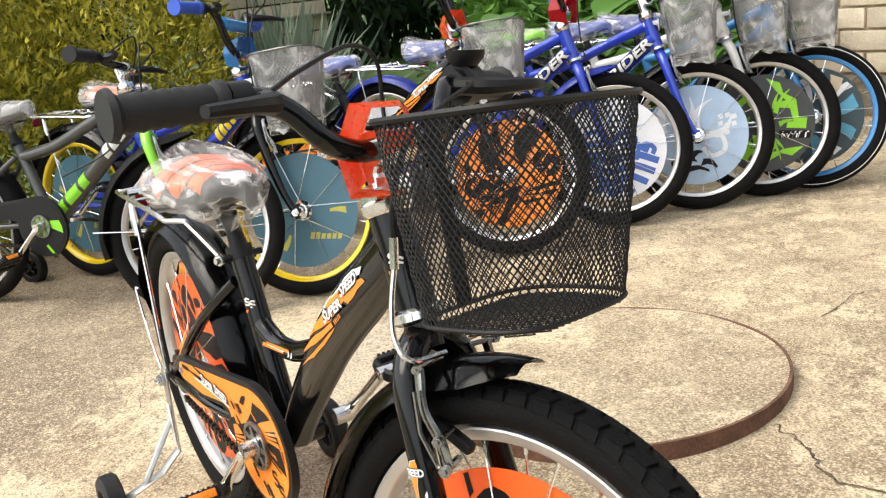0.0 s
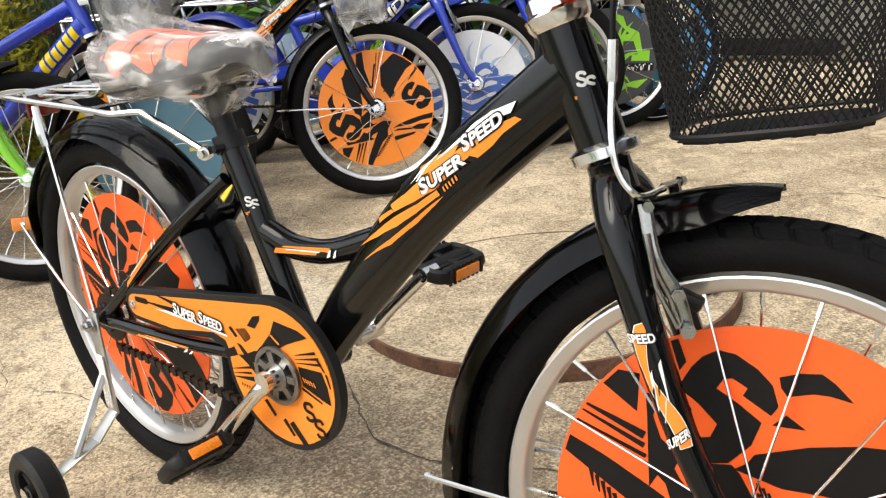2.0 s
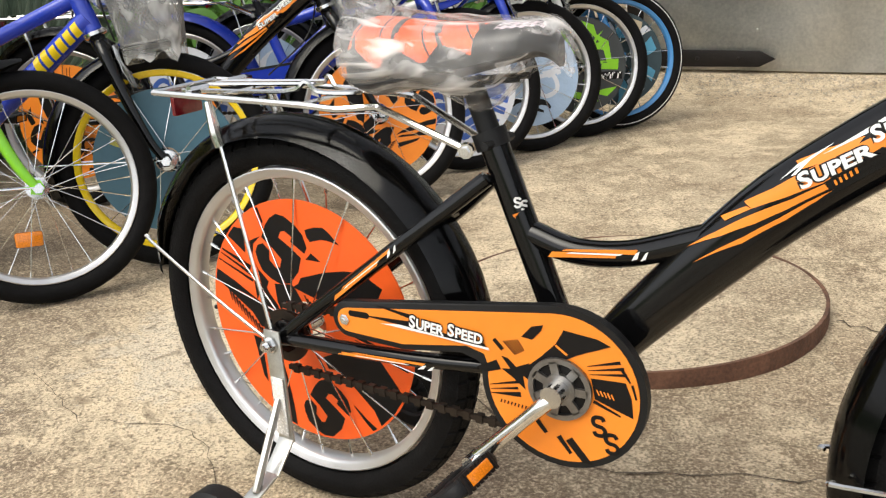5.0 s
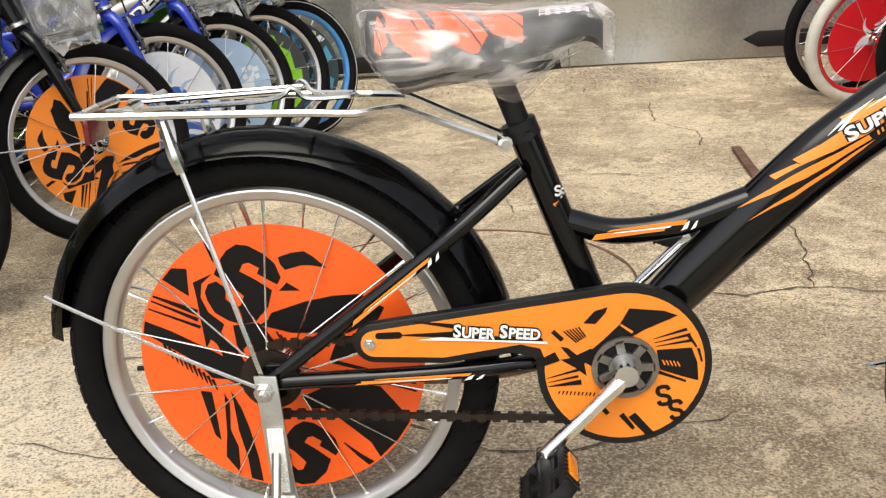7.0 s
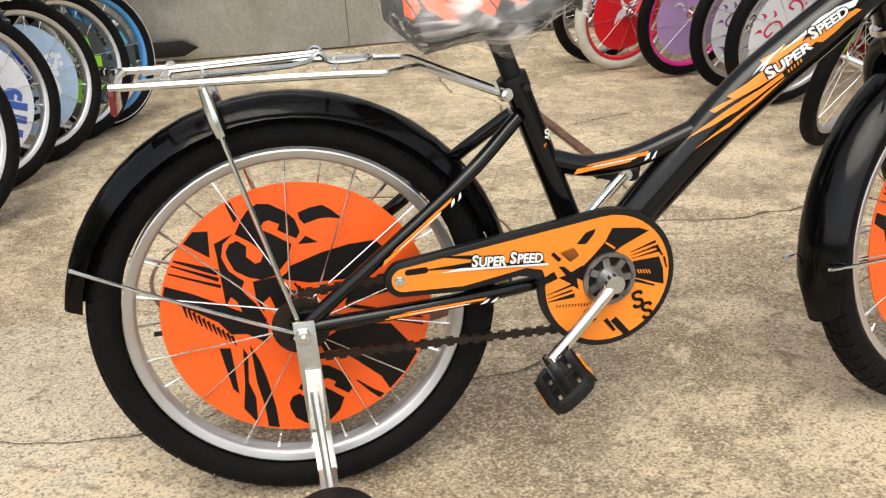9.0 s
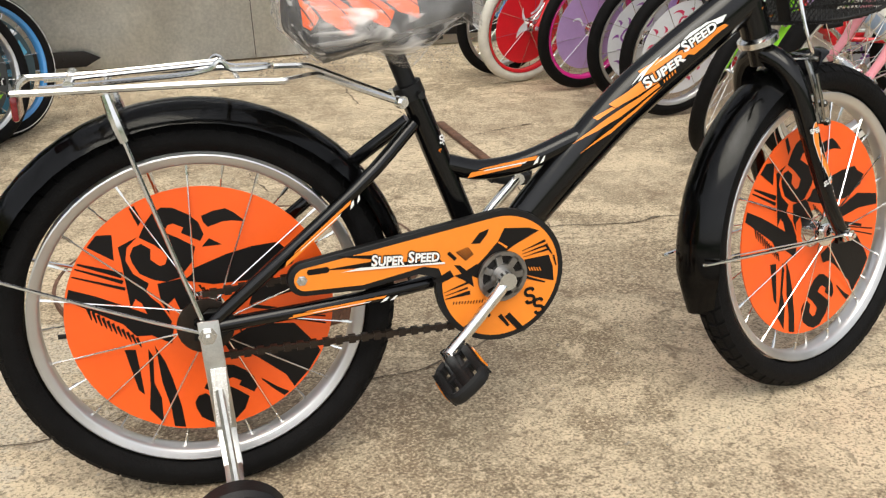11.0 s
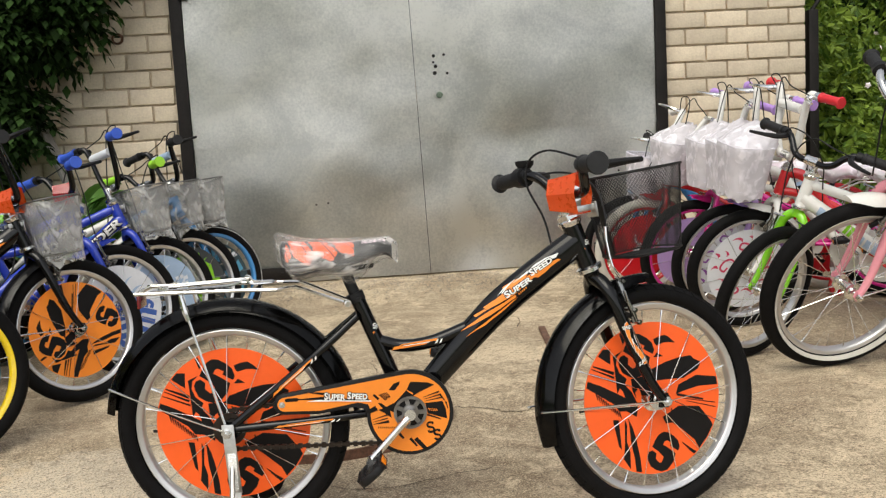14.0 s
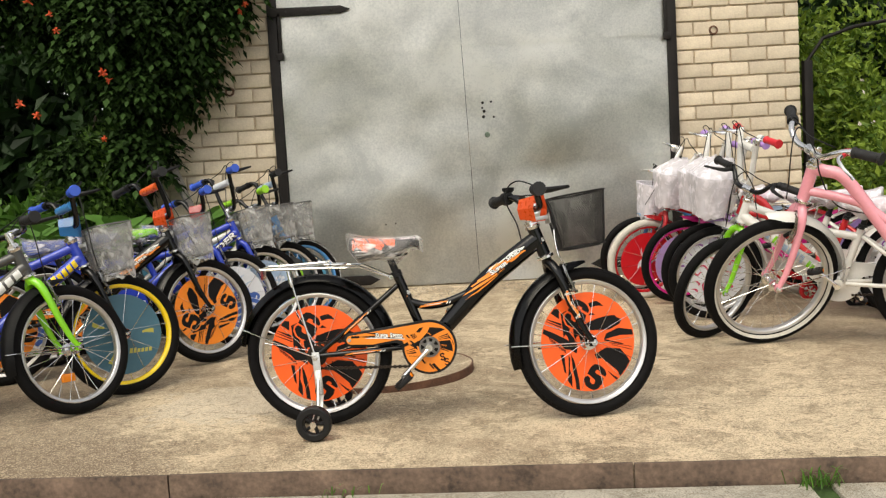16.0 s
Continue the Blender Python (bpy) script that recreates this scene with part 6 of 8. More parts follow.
    for s in (-1, 1):
        part("grip", cached(("grip", s, rise, o["grip"].name, wide), lambda bm: grip_mesh(bm, s, rise, wide), o["grip"]), None, bar, o.get("grip_label", ""))
        if wide:
            if s > 0:
                lever = part("brake_lever", cached(("wide_brake_lever",), lambda bm: tube(bm, smooth_line([(0.752, 0.170, 0.758), (0.780, 0.179, 0.752), (0.790, 0.214, 0.738), (0.782, 0.249, 0.716), (0.778, 0.259, 0.704)], 5), [0.007, 0.0075, 0.006, 0.005, 0.0055], 8), o["lever"]), None, bar, "polished metal brake lever")
                part("lever_clamp", cached(("lever_clamp",), lambda bm: (tube(bm, [(0.746, 0.160, 0.760), (0.738, 0.176, 0.764)], [0.013, 0.0142, 0.013], 14), tube(bm, [(0.746, 0.168, 0.760), (0.764, 0.174, 0.755)], 0.008, 10)), RED), None, lever, "red plastic clamp")
            else:
                part("twist_ring", cached(("twist_ring",), lambda bm: tube(bm, [(0.741, -0.172, 0.763), (0.732, -0.189, 0.766)], [0.021, 0.0265, 0.0265, 0.021], 18), BLACKP), None, bar, "black plastic ring")
            continue
        part("brake_lever", cached(("brake_lever", s, rise, o.get("lever", BLACKP).name, main), lambda bm: lever_mesh(bm, s, rise, main and s > 0), o.get("lever", BLACKP)), None, bar)
    if o.get("pad"):
        part("bar_pad", cached(("bar_pad", o["pad"].name, rise), lambda bm: tube(bm, [(0.758, -0.082, 0.742 + rise * 0.85), (0.758, 0.082, 0.742 + rise * 0.85)], [0.019, 0.023, 0.023, 0.019], 12), o["pad"]), None, bar, "padded crossbar cover")
        part("crossbar", cached(("crossbar", o["bar"].name, rise), lambda bm: tube(bm, [(0.757, -0.098, 0.742 + rise * 0.85), (0.757, 0.098, 0.742 + rise * 0.85)], 0.007, 8), o["bar"]), None, bar)
    def wires(bm):
        if main:  # the rear brake's cable loops back over the bar, the front one stays low
            cable(bm, [(0.752, -0.128, 0.775), (0.742, -0.08, 0.794), (0.722, 0.0, 0.814), (0.703, 0.055, 0.798), (0.698, 0.068, 0.745), (0.725, 0.050, 0.67), (0.735, 0.035, 0.60)])
            cable(bm, [(0.753, 0.14, 0.770), (0.795, 0.10, 0.772), (0.815, 0.03, 0.755), (0.820, -0.03, 0.72), (0.823, -0.052, 0.67), (0.823, -0.052, 0.63)])
            return
        cable(bm, [(0.753, 0.14, 0.770 + rise), (0.815, 0.10, 0.81 + rise), (0.822, 0.03, 0.825 + rise), (0.818, -0.03, 0.77), (0.822, -0.055, 0.68), (0.832, -0.055, 0.60), (0.85, -0.045, 0.53)])
        cable(bm, [(0.753, -0.13, 0.772 + rise), (0.81, -0.07, 0.83 + rise), (0.80, 0.0, 0.81 + rise), (0.775, 0.045, 0.72), (0.765, 0.05, 0.64), (0.70, 0.035, 0.50), (0.55, 0.03, 0.42)])
    part("brake_cable", cached(("brake_cable", rise, main), wires, BLACKP), None, root, m=st @ up @ back)
    for s in (-1, 1):
        br = part("brake_arm", cached(("brake_arm", s), lambda bm: brake_mesh(bm, s), BRAKE_STEEL), None, root, "dull chrome brake arm", m=st)
        part("brake_pad", cached(("brake_pad", s), lambda bm: box(bm, (0, 0, 0), (0.05, 0.012, 0.012), Matrix.Translation((0.866, s * 0.024, 0.447)) @ Matrix.Rotation(radians(22), 4, "Y"), bevel=0.003), BLACKP), None, br)
    # mudguards
    if o.get("fender"):
        fm = o["fender"]
        f = part("rear_mudguard", cached(("rear_mudguard", fm.name), lambda bm: fender_mesh(bm, 0.2805, 2, 172, 0.080, 0.024), fm), None, root, m=Matrix.Translation((0, 0, R)))
        f2 = part("front_mudguard", cached(("front_mudguard", fm.name), lambda bm: fender_mesh(bm, 0.281, 89, 196, 0.080, 0.024), fm), None, root, m=st @ Matrix.Translation((WHEELBASE, 0, R)))
        for s in (-1, 1):
            part("mudguard_stay", cached(("mudguard_stay", s), lambda bm: tube(bm, smooth_line([(0, s * 0.078, 0), (-0.10, s * 0.066, 0.038), (-0.244, s * 0.044, 0.096), (-0.251, s * 0.038, 0.098)], 4), 0.0024, 6), CHROME), None, f, "chrome wire stay")
            part("mudguard_stay", cached(("mudguard_stay", s, 1), lambda bm: tube(bm, smooth_line([(0, s * 0.068, 0.002), (-0.12, s * 0.06, 0.004), (-0.272, s * 0.042, 0.006), (-0.280, s * 0.034, 0.006)], 4), 0.0024, 6), CHROME), None, f2, "chrome wire stay")
    # seat
    part("seat_post", cached(("seat_post",), lambda bm: [tube(bm, [(0.289, 0, 0.516), (0.264, 0, 0.582)], 0.0125, 12), tube(bm, [(0.291, 0, 0.508), (0.284, 0, 0.526)], 0.0195, 14), tube(bm, [(0.296, -0.03, 0.515), (0.296, 0.03, 0.515)], 0.005, 6), tube(bm, [(0.20, -0.02, 0.572), (0.33, -0.012, 0.585)], 0.0035, 6), tube(bm, [(0.20, 0.02, 0.572), (0.33, 0.012, 0.585)], 0.0035, 6)], BLACKP), None, root)
    sd = part("saddle", cached(("saddle", o["saddle"][0].name, o["saddle"][1].name, main), lambda bm: saddle_mesh(bm, main), [o["saddle"][0], o["saddle"][1], o["saddle"][2]]), None, root, o.get("saddle_label", ""))
    part("saddle_wrap", cached(("saddle_wrap", o.get("wrap", FILM).name), lambda bm: saddle_bag(bm, 1), o.get("wrap", FILM), 80), None, sd, "crumpled plastic film")
    # drive
    toe = Matrix.Translation((0.126, -0.07, 0)) @ Matrix.Rotation(radians(4.0), 4, "Z") @ Matrix.Translation((-0.126, 0.07, 0))  # the guard closes in towards the crank
    if main or o.get("guard"):
        g = o.get("guard", [BLACKP, AMBER, BLACK_INK, WHITE_INK])
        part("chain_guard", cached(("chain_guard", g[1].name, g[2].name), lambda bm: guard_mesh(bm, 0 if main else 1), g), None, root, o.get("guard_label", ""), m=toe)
        part("guard_screw", cached(("axle_nut",), nut_mesh, CHROME), None, root, m=Matrix.Translation((0.121, -0.0765, 0.304)) @ Matrix.Diagonal((0.6, 0.3, 0.6, 1)))
    part("chain_wheel", cached(("chain_wheel",), ring_mesh, DULL_STEEL), None, root, "pressed steel chain wheel", m=toe)
    part("chain", cached(("chain",), chain_mesh, CHAIN), None, root, "oily brown chain")
    for s in (-1, 1):
        k = -1 if s < 0 else 1
        c = part("crank", cached(("crank", s), lambda bm: crank_mesh(bm, s), CHROME), None, root, "chrome crank arm", m=Matrix.Translation((0, 0.017 if s < 0 else 0, 0)))
        pm = Matrix.Translation((BB.x + (-0.084 if k < 0 else 0.082), s * 0.150, BB.z + (-0.098 if k < 0 else 0.083))) @ Matrix.Scale(0.80, 4) @ Matrix.Rotation(radians(-40 if s < 0 else 8), 4, "Y")
        pd = part("pedal", cached(("pedal",), pedal_mesh, BLACKP), None, c, "black plastic pedal", m=pm)
        for q in (-1, 1):
            part("pedal_reflector", cached(("pedal_reflector", q), lambda bm: box(bm, (q * 0.0405, 0, 0), (0.005, 0.05, 0.016), bevel=0.001), AMBER_LENS), None, pd, "amber pedal reflector")
    if o.get("rack"):
        rk = part("carrier", cached(("carrier", o["rack"].name), rack_mesh, o["rack"]), None, root, o.get("rack_label", ""))
        for s in (-1, 1):
            part("carrier_stay", cached(("carrier_stay", s), lambda bm: [tube(bm, [(0, s * 0.072, 0.25), (-0.068, s * 0.056, 0.500)], 0.0032, 7), tube(bm, smooth_line([(-0.066, s * 0.058, 0.495), (-0.072, s * 0.058, 0.515), (-0.08, s * 0.056, 0.55)], 3), [0.0065, 0.0075, 0.005], 8)], CHROME), None, rk)
        part("rear_reflector", cached(("rear_reflector",), lambda bm: box(bm, (-0.180, 0, 0.536), (0.008, 0.05, 0.032), bevel=0.003), RED_LENS), None, rk, "red reflector")
    for s in o.get("trainers", ()):
        trainer(root, s, o)
    if o.get("basket"):
        bk = part("basket", cached(("basket", o["basket"].name), basket_rim, o["basket"]), None, root, o.get("basket_label", ""), m=st @ Matrix.Translation((-o.get("basket_back", 0.0), 0, BASKET_LOW + o.get("basket_up", 0.0))) @ Matrix.Diagonal((1, 1, o.get("basket_tall", 1.0), 1)) @ Matrix.Translation((0.855, 0, 0)) @ Matrix.Rotation(radians(-7), 4, "Y") @ Matrix.Translation((-0.855, 0, -BASKET_LOW)))
        tagged(part("wire_mesh", cached(("wire_mesh", o["basket"].name, main), lambda bm: basket_mesh(bm, 84 if main else 54, 0.00075 if main else 0.0011), o["basket"]), None, bk), kind="stuff")
        part("basket_bracket", cached(("basket_bracket",), lambda bm: [box(bm, (0.808, y, 0.690), (0.05, 0.003, 0.014), bevel=0.001) for y in (-0.016, 0.016)] + [box(bm, (0.834, 0, 0.684), (0.004, 0.05, 0.034), bevel=0.001)], STEEL), None, bk, "bright flat steel bracket")
        if o.get("bag"):
            part("basket_bag", cached(("basket_bag", o["bag"].name, o.get("bag_seed", 1)), lambda bm: basket_bag(bm, o.get("bag_seed", 1), o.get("puff", 0.0)), o["bag"], 80), None, bk, o.get("bag_label", "crumpled plastic bag"))
    return root

# ---- the bicycle on show ----
SADDLE = [mat("black_vinyl", (0.02, 0.02, 0.021), 0.4, 0, 0.2, 30), mat("orange_vinyl", (0.85, 0.12, 0.02), 0.42, 0, 0.1, 20), mat("dotted_vinyl", (0.72, 0.55, 0.62), 0.4, 0, 0.1, 90, second=(0.82, 0.76, 0.78))]
STEER = 18
HERO = Matrix.Translation((0.0, 0.015, 0)) @ Matrix.Rotation(radians(-4.2), 4, "Z")
hero = bicycle("black child's bicycle with orange wheel discs, basket and stabilisers", HERO, dict(
    main=True, style="slope", frame=BLACK, fork=BLACK, rim=ALU, tyre=RUBBER, art="speed", art_mats=[ORANGE, BLACK_INK], art_label="orange disc with black slashes and swirls", fender=FENDER,
    bar=BLACK, grip=GREY_RUBBER, saddle=SADDLE, saddle_label="black and orange saddle", rack=CHROME, rack_label="bright wire carrier", trainers=(-1, 1), basket=BLACKP, basket_label="black mesh basket",
    guard_label="orange chain guard with black graphics", steer=STEER, spin=0))
st = steered(STEER)
bm = bmesh.new()
flame_sticker(bm)
part("flame_sticker", bm, [AMBER, WHITE_INK], hero, "orange flame sticker with white tips")
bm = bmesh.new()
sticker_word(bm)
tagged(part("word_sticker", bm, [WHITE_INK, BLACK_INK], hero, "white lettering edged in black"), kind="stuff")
for nm, p0, p1, y, w in (("seat_stay_sticker", (0.10, 0, 0.325), (0.20, 0, 0.402), -0.0695, 0.009), ("chain_stay_sticker", (0.10, 0, 0.256), (0.24, 0, 0.263), -0.0705, 0.008), ("top_tube_sticker", (0.36, 0, 0.402), (0.47, 0, 0.412), -0.0152, 0.013)):
    bm = bmesh.new()
    small_sticker(bm, p0, p1, y, w)
    part(nm, bm, [AMBER, WHITE_INK], hero, "small orange and white sticker")
bm = bmesh.new()
FORK_A, FORK_B = Vector((0.8475, -0.0505, 0.430)), Vector((0.8835, -0.0555, 0.340))
fork_d = (FORK_B - FORK_A).normalized()
fork_n = Vector((-fork_d.z, 0, fork_d.x)) * -1


def on_fork(u, v, lift):
    r = 0.0148 - 0.02 * u
    return FORK_A + fork_d * u + fork_n * (r * math.sin(v / r)) + Vector((0, -(r * math.cos(v / r) + lift), 0))


fork_sticker(bm, on_fork)
part("fork_sticker", bm, [AMBER, WHITE_INK, BLACK_INK], hero, "orange and white fork sticker", m=st)
for p, r, nm in (((0.316, 0.0, 0.448), 0.0172, "seat_tube_emblem"), ((0.783, 0.0, 0.607), 0.0222, "head_tube_emblem")):
    bm = bmesh.new()
    turn = 0.8
    for k, (cx, mi) in enumerate(((-0.0035, 1), (0.004, 1))):
        for q in stroke(s_curve(cx, 0.005 - 0.004 * k, 0.0062, 0.0095), 0.0026):
            flat(bm, q, lambda x, z: Vector((p[0] + r * math.sin(x / r + turn), -(r + 0.0008) * math.cos(x / r + turn), p[2] + z)), mi)
    for i in range(5):
        flat(bm, ribbon(((-0.009 + 0.002 * i, -0.010 - 0.0015 * (i % 2)), (0.003 + 0.002 * i, -0.005)), 0.003, 0.001, 2), lambda x, z: Vector((p[0] + r * math.sin(x / r + turn), -(r + 0.0007) * math.cos(x / r + turn), p[2] + z)), 0)
    part(nm, bm, [AMBER, WHITE_INK], hero, "small white and orange emblem")
# orange cover folded round the bar, open at its ends and below its rear half
def bar_cover(root, st, turn, plastic):
    bm = bmesh.new()
    sec = [(-0.024, 0.676), (-0.036, 0.716), (-0.022, 0.756), (0.020, 0.758), (0.033, 0.716), (0.022, 0.680)]
    loops = []
    for x, k, low in ((0.728, 0.86, 0.0), (0.750, 0.92, 0.0), (0.780, 1.02, 0.0), (0.804, 1.14, 0.0)):
        loops.append([bm.verts.new((x, y * k, 0.722 - low + (z - 0.722) * k)) for y, z in sec])
    fs = []
    for j, (a, b) in enumerate(zip(loops, loops[1:])):
        for i in range(6):
            if not (j < 2 and i in (4, 5)):
                fs.append(bm.faces.new((a[i], a[(i + 1) % 6], b[(i + 1) % 6], b[i])))
    bmesh.ops.solidify(bm, geom=fs, thickness=0.002)
    part("bar_cover", bm, plastic, root, "plastic cover wrapped round the bar", m=st @ Matrix.Translation((0.765, 0, 0)) @ Matrix.Rotation(radians(turn), 4, "Z") @ Matrix.Translation((-0.765, 0, 0)), angle=30)


bar_cover(hero, st, -56, SOFT_ORANGE)
# the bell
bm = bmesh.new()
lathe(bm, [(0, -0.010), (0.011, -0.009), (0.017, -0.002), (0.018, 0.005), (0, 0.005)], 20, Matrix.Translation((0.736, 0.162, 0.800)) @ Matrix.Rotation(radians(90), 4, "X") @ Matrix.Scale(1.25, 4))
tube(bm, [(0.732, 0.152, 0.769), (0.727, 0.178, 0.768)], 0.024, 14)
tube(bm, [(0.734, 0.162, 0.77), (0.736, 0.162, 0.80)], 0.009, 8)
part("bell", bm, BLACKP, hero, "black bell", m=st)
bm = bmesh.new()
tube(bm, smooth_line([(0.823, -0.052, 0.615), (0.825, -0.060, 0.575), (0.832, -0.064, 0.545), (0.846, -0.058, 0.527), (0.856, -0.02, 0.527)], 5), 0.0028, 8)
tube(bm, [(0.823, -0.052, 0.640), (0.823, -0.052, 0.610)], 0.0042, 8)
part("cable_guide", bm, CHROME, hero, "chrome cable guide tube", m=st)

# ---- bicycles parked in two rows ----
BLUE = paint("blue_gloss_paint", (0.02, 0.05, 0.46))
GREYP = mat("graphite_paint", (0.075, 0.075, 0.072), 0.32, 0.4, 0.1, 20, coat=0.4)
GREEN = paint("lime_gloss_paint", (0.22, 0.62, 0.02))
RED = paint("red_gloss_paint", (0.5, 0.015, 0.02))
PINK = paint("pale_pink_gloss_paint", (0.8, 0.32, 0.38))
MAGENTA = paint("magenta_gloss_paint", (0.62, 0.02, 0.24))
LILAC = paint("lilac_plastic", (0.38, 0.24, 0.56), 0.35)
SKYBLUE = paint("sky_blue_paint", (0.05, 0.24, 0.56))
YELLOW = paint("yellow_gloss_paint", (0.86, 0.62, 0.01))
TEAL = mat("slate_blue_print", (0.055, 0.14, 0.19), 0.45, 0, 0.08, 10)
YELLOW_INK = mat("olive_yellow_ink", (0.45, 0.42, 0.08), 0.5, 0, 0.1, 30)
WHITE_PRINT = mat("white_print", (0.68, 0.70, 0.74), 0.4, 0, 0.06, 8)
BLUE_INK = mat("blue_ink", (0.05, 0.12, 0.42), 0.4, 0, 0.1, 20)
PALE_INK = mat("pale_blue_ink", (0.36, 0.48, 0.64), 0.4, 0, 0.1, 20)
DARK_TEAL = mat("dark_teal_print", (0.03, 0.055, 0.065), 0.45, 0, 0.1, 10)
CYAN_INK, CREAM_INK = mat("cyan_ink", (0.09, 0.33, 0.50), 0.4, 0, 0.1, 20), mat("cream_ink", (0.55, 0.45, 0.30), 0.4, 0, 0.1, 20)
LIME_PRINT = mat("lime_print", (0.26, 0.62, 0.02), 0.4, 0, 0.06, 8)
DARKGREY_INK = mat("dark_grey_ink", (0.045, 0.05, 0.05), 0.4, 0, 0.1, 20)
RED_PRINT = mat("red_print", (0.62, 0.012, 0.02), 0.35, 0, 0.06, 8)
LILAC_PRINT = mat("lilac_print", (0.42, 0.28, 0.55), 0.4, 0, 0.06, 8)
ROSE_INK = mat("rose_ink", (0.55, 0.03, 0.10), 0.4, 0, 0.1, 20)
VIOLET_INK = mat("violet_ink", (0.26, 0.08, 0.36), 0.4, 0, 0.1, 20)
BLUE_GRIP, LIME_GRIP = mat("blue_grip", (0.03, 0.09, 0.5), 0.5, 0, 0.1, 30), mat("lime_grip", (0.3, 0.62, 0.03), 0.5, 0, 0.1, 30)
RED_GRIP, LILAC_GRIP, WHITE_GRIP = mat("red_grip", (0.6, 0.02, 0.03), 0.5, 0, 0.1, 30), mat("lilac_grip", (0.42, 0.25, 0.62), 0.5, 0, 0.1, 30), mat("white_grip", (0.75, 0.73, 0.7), 0.5, 0, 0.1, 30)
BLUE_SEAT = [mat("blue_vinyl", (0.06, 0.10, 0.34), 0.4, 0, 0.1, 30), mat("navy_vinyl", (0.03, 0.05, 0.22), 0.4, 0, 0.1, 30), BLUE_GRIP]
GREY_SEAT = [mat("grey_vinyl", (0.3, 0.3, 0.3), 0.45, 0, 0.1, 30), SADDLE[0], SADDLE[0]]
WHITE_SEAT = [mat("white_vinyl", (0.7, 0.66, 0.66), 0.45, 0, 0.1, 30), mat("pink_vinyl", (0.7, 0.2, 0.42), 0.45, 0, 0.1, 30), LILAC_GRIP]
VIOLET = mat("violet_plastic", (0.13, 0.03, 0.22), 0.4, 0, 0.08, 30)
MESH_GREY, MESH_WHITE = mat("grey_basket_wire", (0.16, 0.16, 0.16), 0.4, 0.6, 0.1, 50), mat("white_basket_plastic", (0.72, 0.70, 0.76), 0.5, 0, 0.05, 30)


def parked(x, y, heading, steer, lean, o, label, group, scale=1.0):
    """Places a bicycle by its front hub's plan place, its heading and lean."""
    o = {**o, "steer": steer}
    hub = steered(steer) @ Vector((WHEELBASE, 0, R))
    axle = steered(steer).to_3x3() @ Vector((0, 1, 0))
    drop = hub.z - R * math.sqrt(1 - axle.z ** 2)  # how far the turned wheel's foot lies over the ground
    turn = Matrix.Rotation(radians(heading), 4, "Z") @ Matrix.Rotation(radians(lean), 4, "X") @ Matrix.Rotation(math.atan2(drop, WHEELBASE), 4, "Y") @ Matrix.Scale(scale, 4)
    off = turn @ Vector((hub.x, hub.y, hub.z))
    m = Matrix.Translation((x - off.x, y - off.y, 0.001)) @ turn
    return bicycle(label, m, o, group)


BASE = dict(style="slope", frame=BLUE, fork=BLUE, rim=ALU, tyre=RUBBER, fender=BLACK, bar=BLACK, grip=GREY_RUBBER, saddle=BLUE_SEAT, rack=CHROME, wrap=FILM, basket=MESH_GREY, basket_label="grey wire basket", bag=FILM_GREY, trainers=(1,), basket_up=-0.05, basket_tall=1.06)
LEFT, RIGHT = "row of bicycles by the hedge", "row of girls' bicycles by the fence"
graphite_bike = parked(-1.030, 0.418, 29, 27, -3, {**BASE, "style": "diamond", "frame": GREYP, "fork": GREEN, "saddle": GREY_SEAT, "wrap": FILM_GREY, "guard": [BLACKP, BLACKP, GREEN, GREEN], "bag": None, "basket": None, "rack": None, "fender": BLACKP, "trainers": (-1, 1), "rise": -0.035},
       "graphite bicycle with a lime green fork and black mudguards", LEFT)
yellow_bike = parked(-0.925, 0.712, 24, 18, -3, {**BASE, "style": "diamond", "frame": BLUE, "fork": BLACK, "rim": YELLOW, "art": "marks", "art_mats": [TEAL, YELLOW_INK], "art_label": "slate blue disc with yellow marks", "grip": BLUE_GRIP, "rise": 0.065, "pad": SKYBLUE, "guard": [BLACKP, BLUE, YELLOW_INK, WHITE_INK], "bag_seed": 2, "saddle": SADDLE},
       "blue and silver bicycle with yellow rims and slate discs", LEFT)
amber_bike = parked(-0.720, 1.340, 20, 24, -3, {**BASE, "frame": BLACK, "fork": BLACK, "art": "speed", "art_mats": [AMBER, BLACK_INK], "art_turn": -97, "art_label": "amber disc with black slashes", "rise": 0.145, "sweep": 0.055, "basket_back": 0.02, "pad": SOFT_ORANGE, "bag_seed": 3, "guard": [BLACKP, AMBER, BLACK_INK, WHITE_INK]},
       "black bicycle with amber discs and an orange bar pad", LEFT)
wave_bike = parked(-0.661, 1.760, 20, 22, -3, {**BASE, "style": "diamond", "art": "waves", "art_mats": [WHITE_PRINT, BLUE_INK, PALE_INK], "art_label": "white disc with blue waves", "grip": BLUE_GRIP, "rise": 0.03, "fender": BLUE, "basket": None, "bag_seed": 4, "guard": [BLACKP, BLUE, WHITE_INK, WHITE_INK]},
       "bright blue bicycle with a wave-patterned white disc", LEFT)
splash_bike = parked(-0.560, 2.060, 20, 22, -3, {**BASE, "style": "diamond", "art": "splash", "art_mats": [PALE_INK, WHITE_PRINT, BLACK_INK], "art_label": "pale blue disc with white flames", "grip": BLUE_GRIP, "rise": 0.14, "sweep": 0.015, "basket_back": 0.01, "pad": WHITE_PRINT, "saddle": [GREEN, LIME_GRIP, LIME_GRIP], "bag_seed": 5},
       "bright blue bicycle with a splash-patterned pale disc", LEFT)
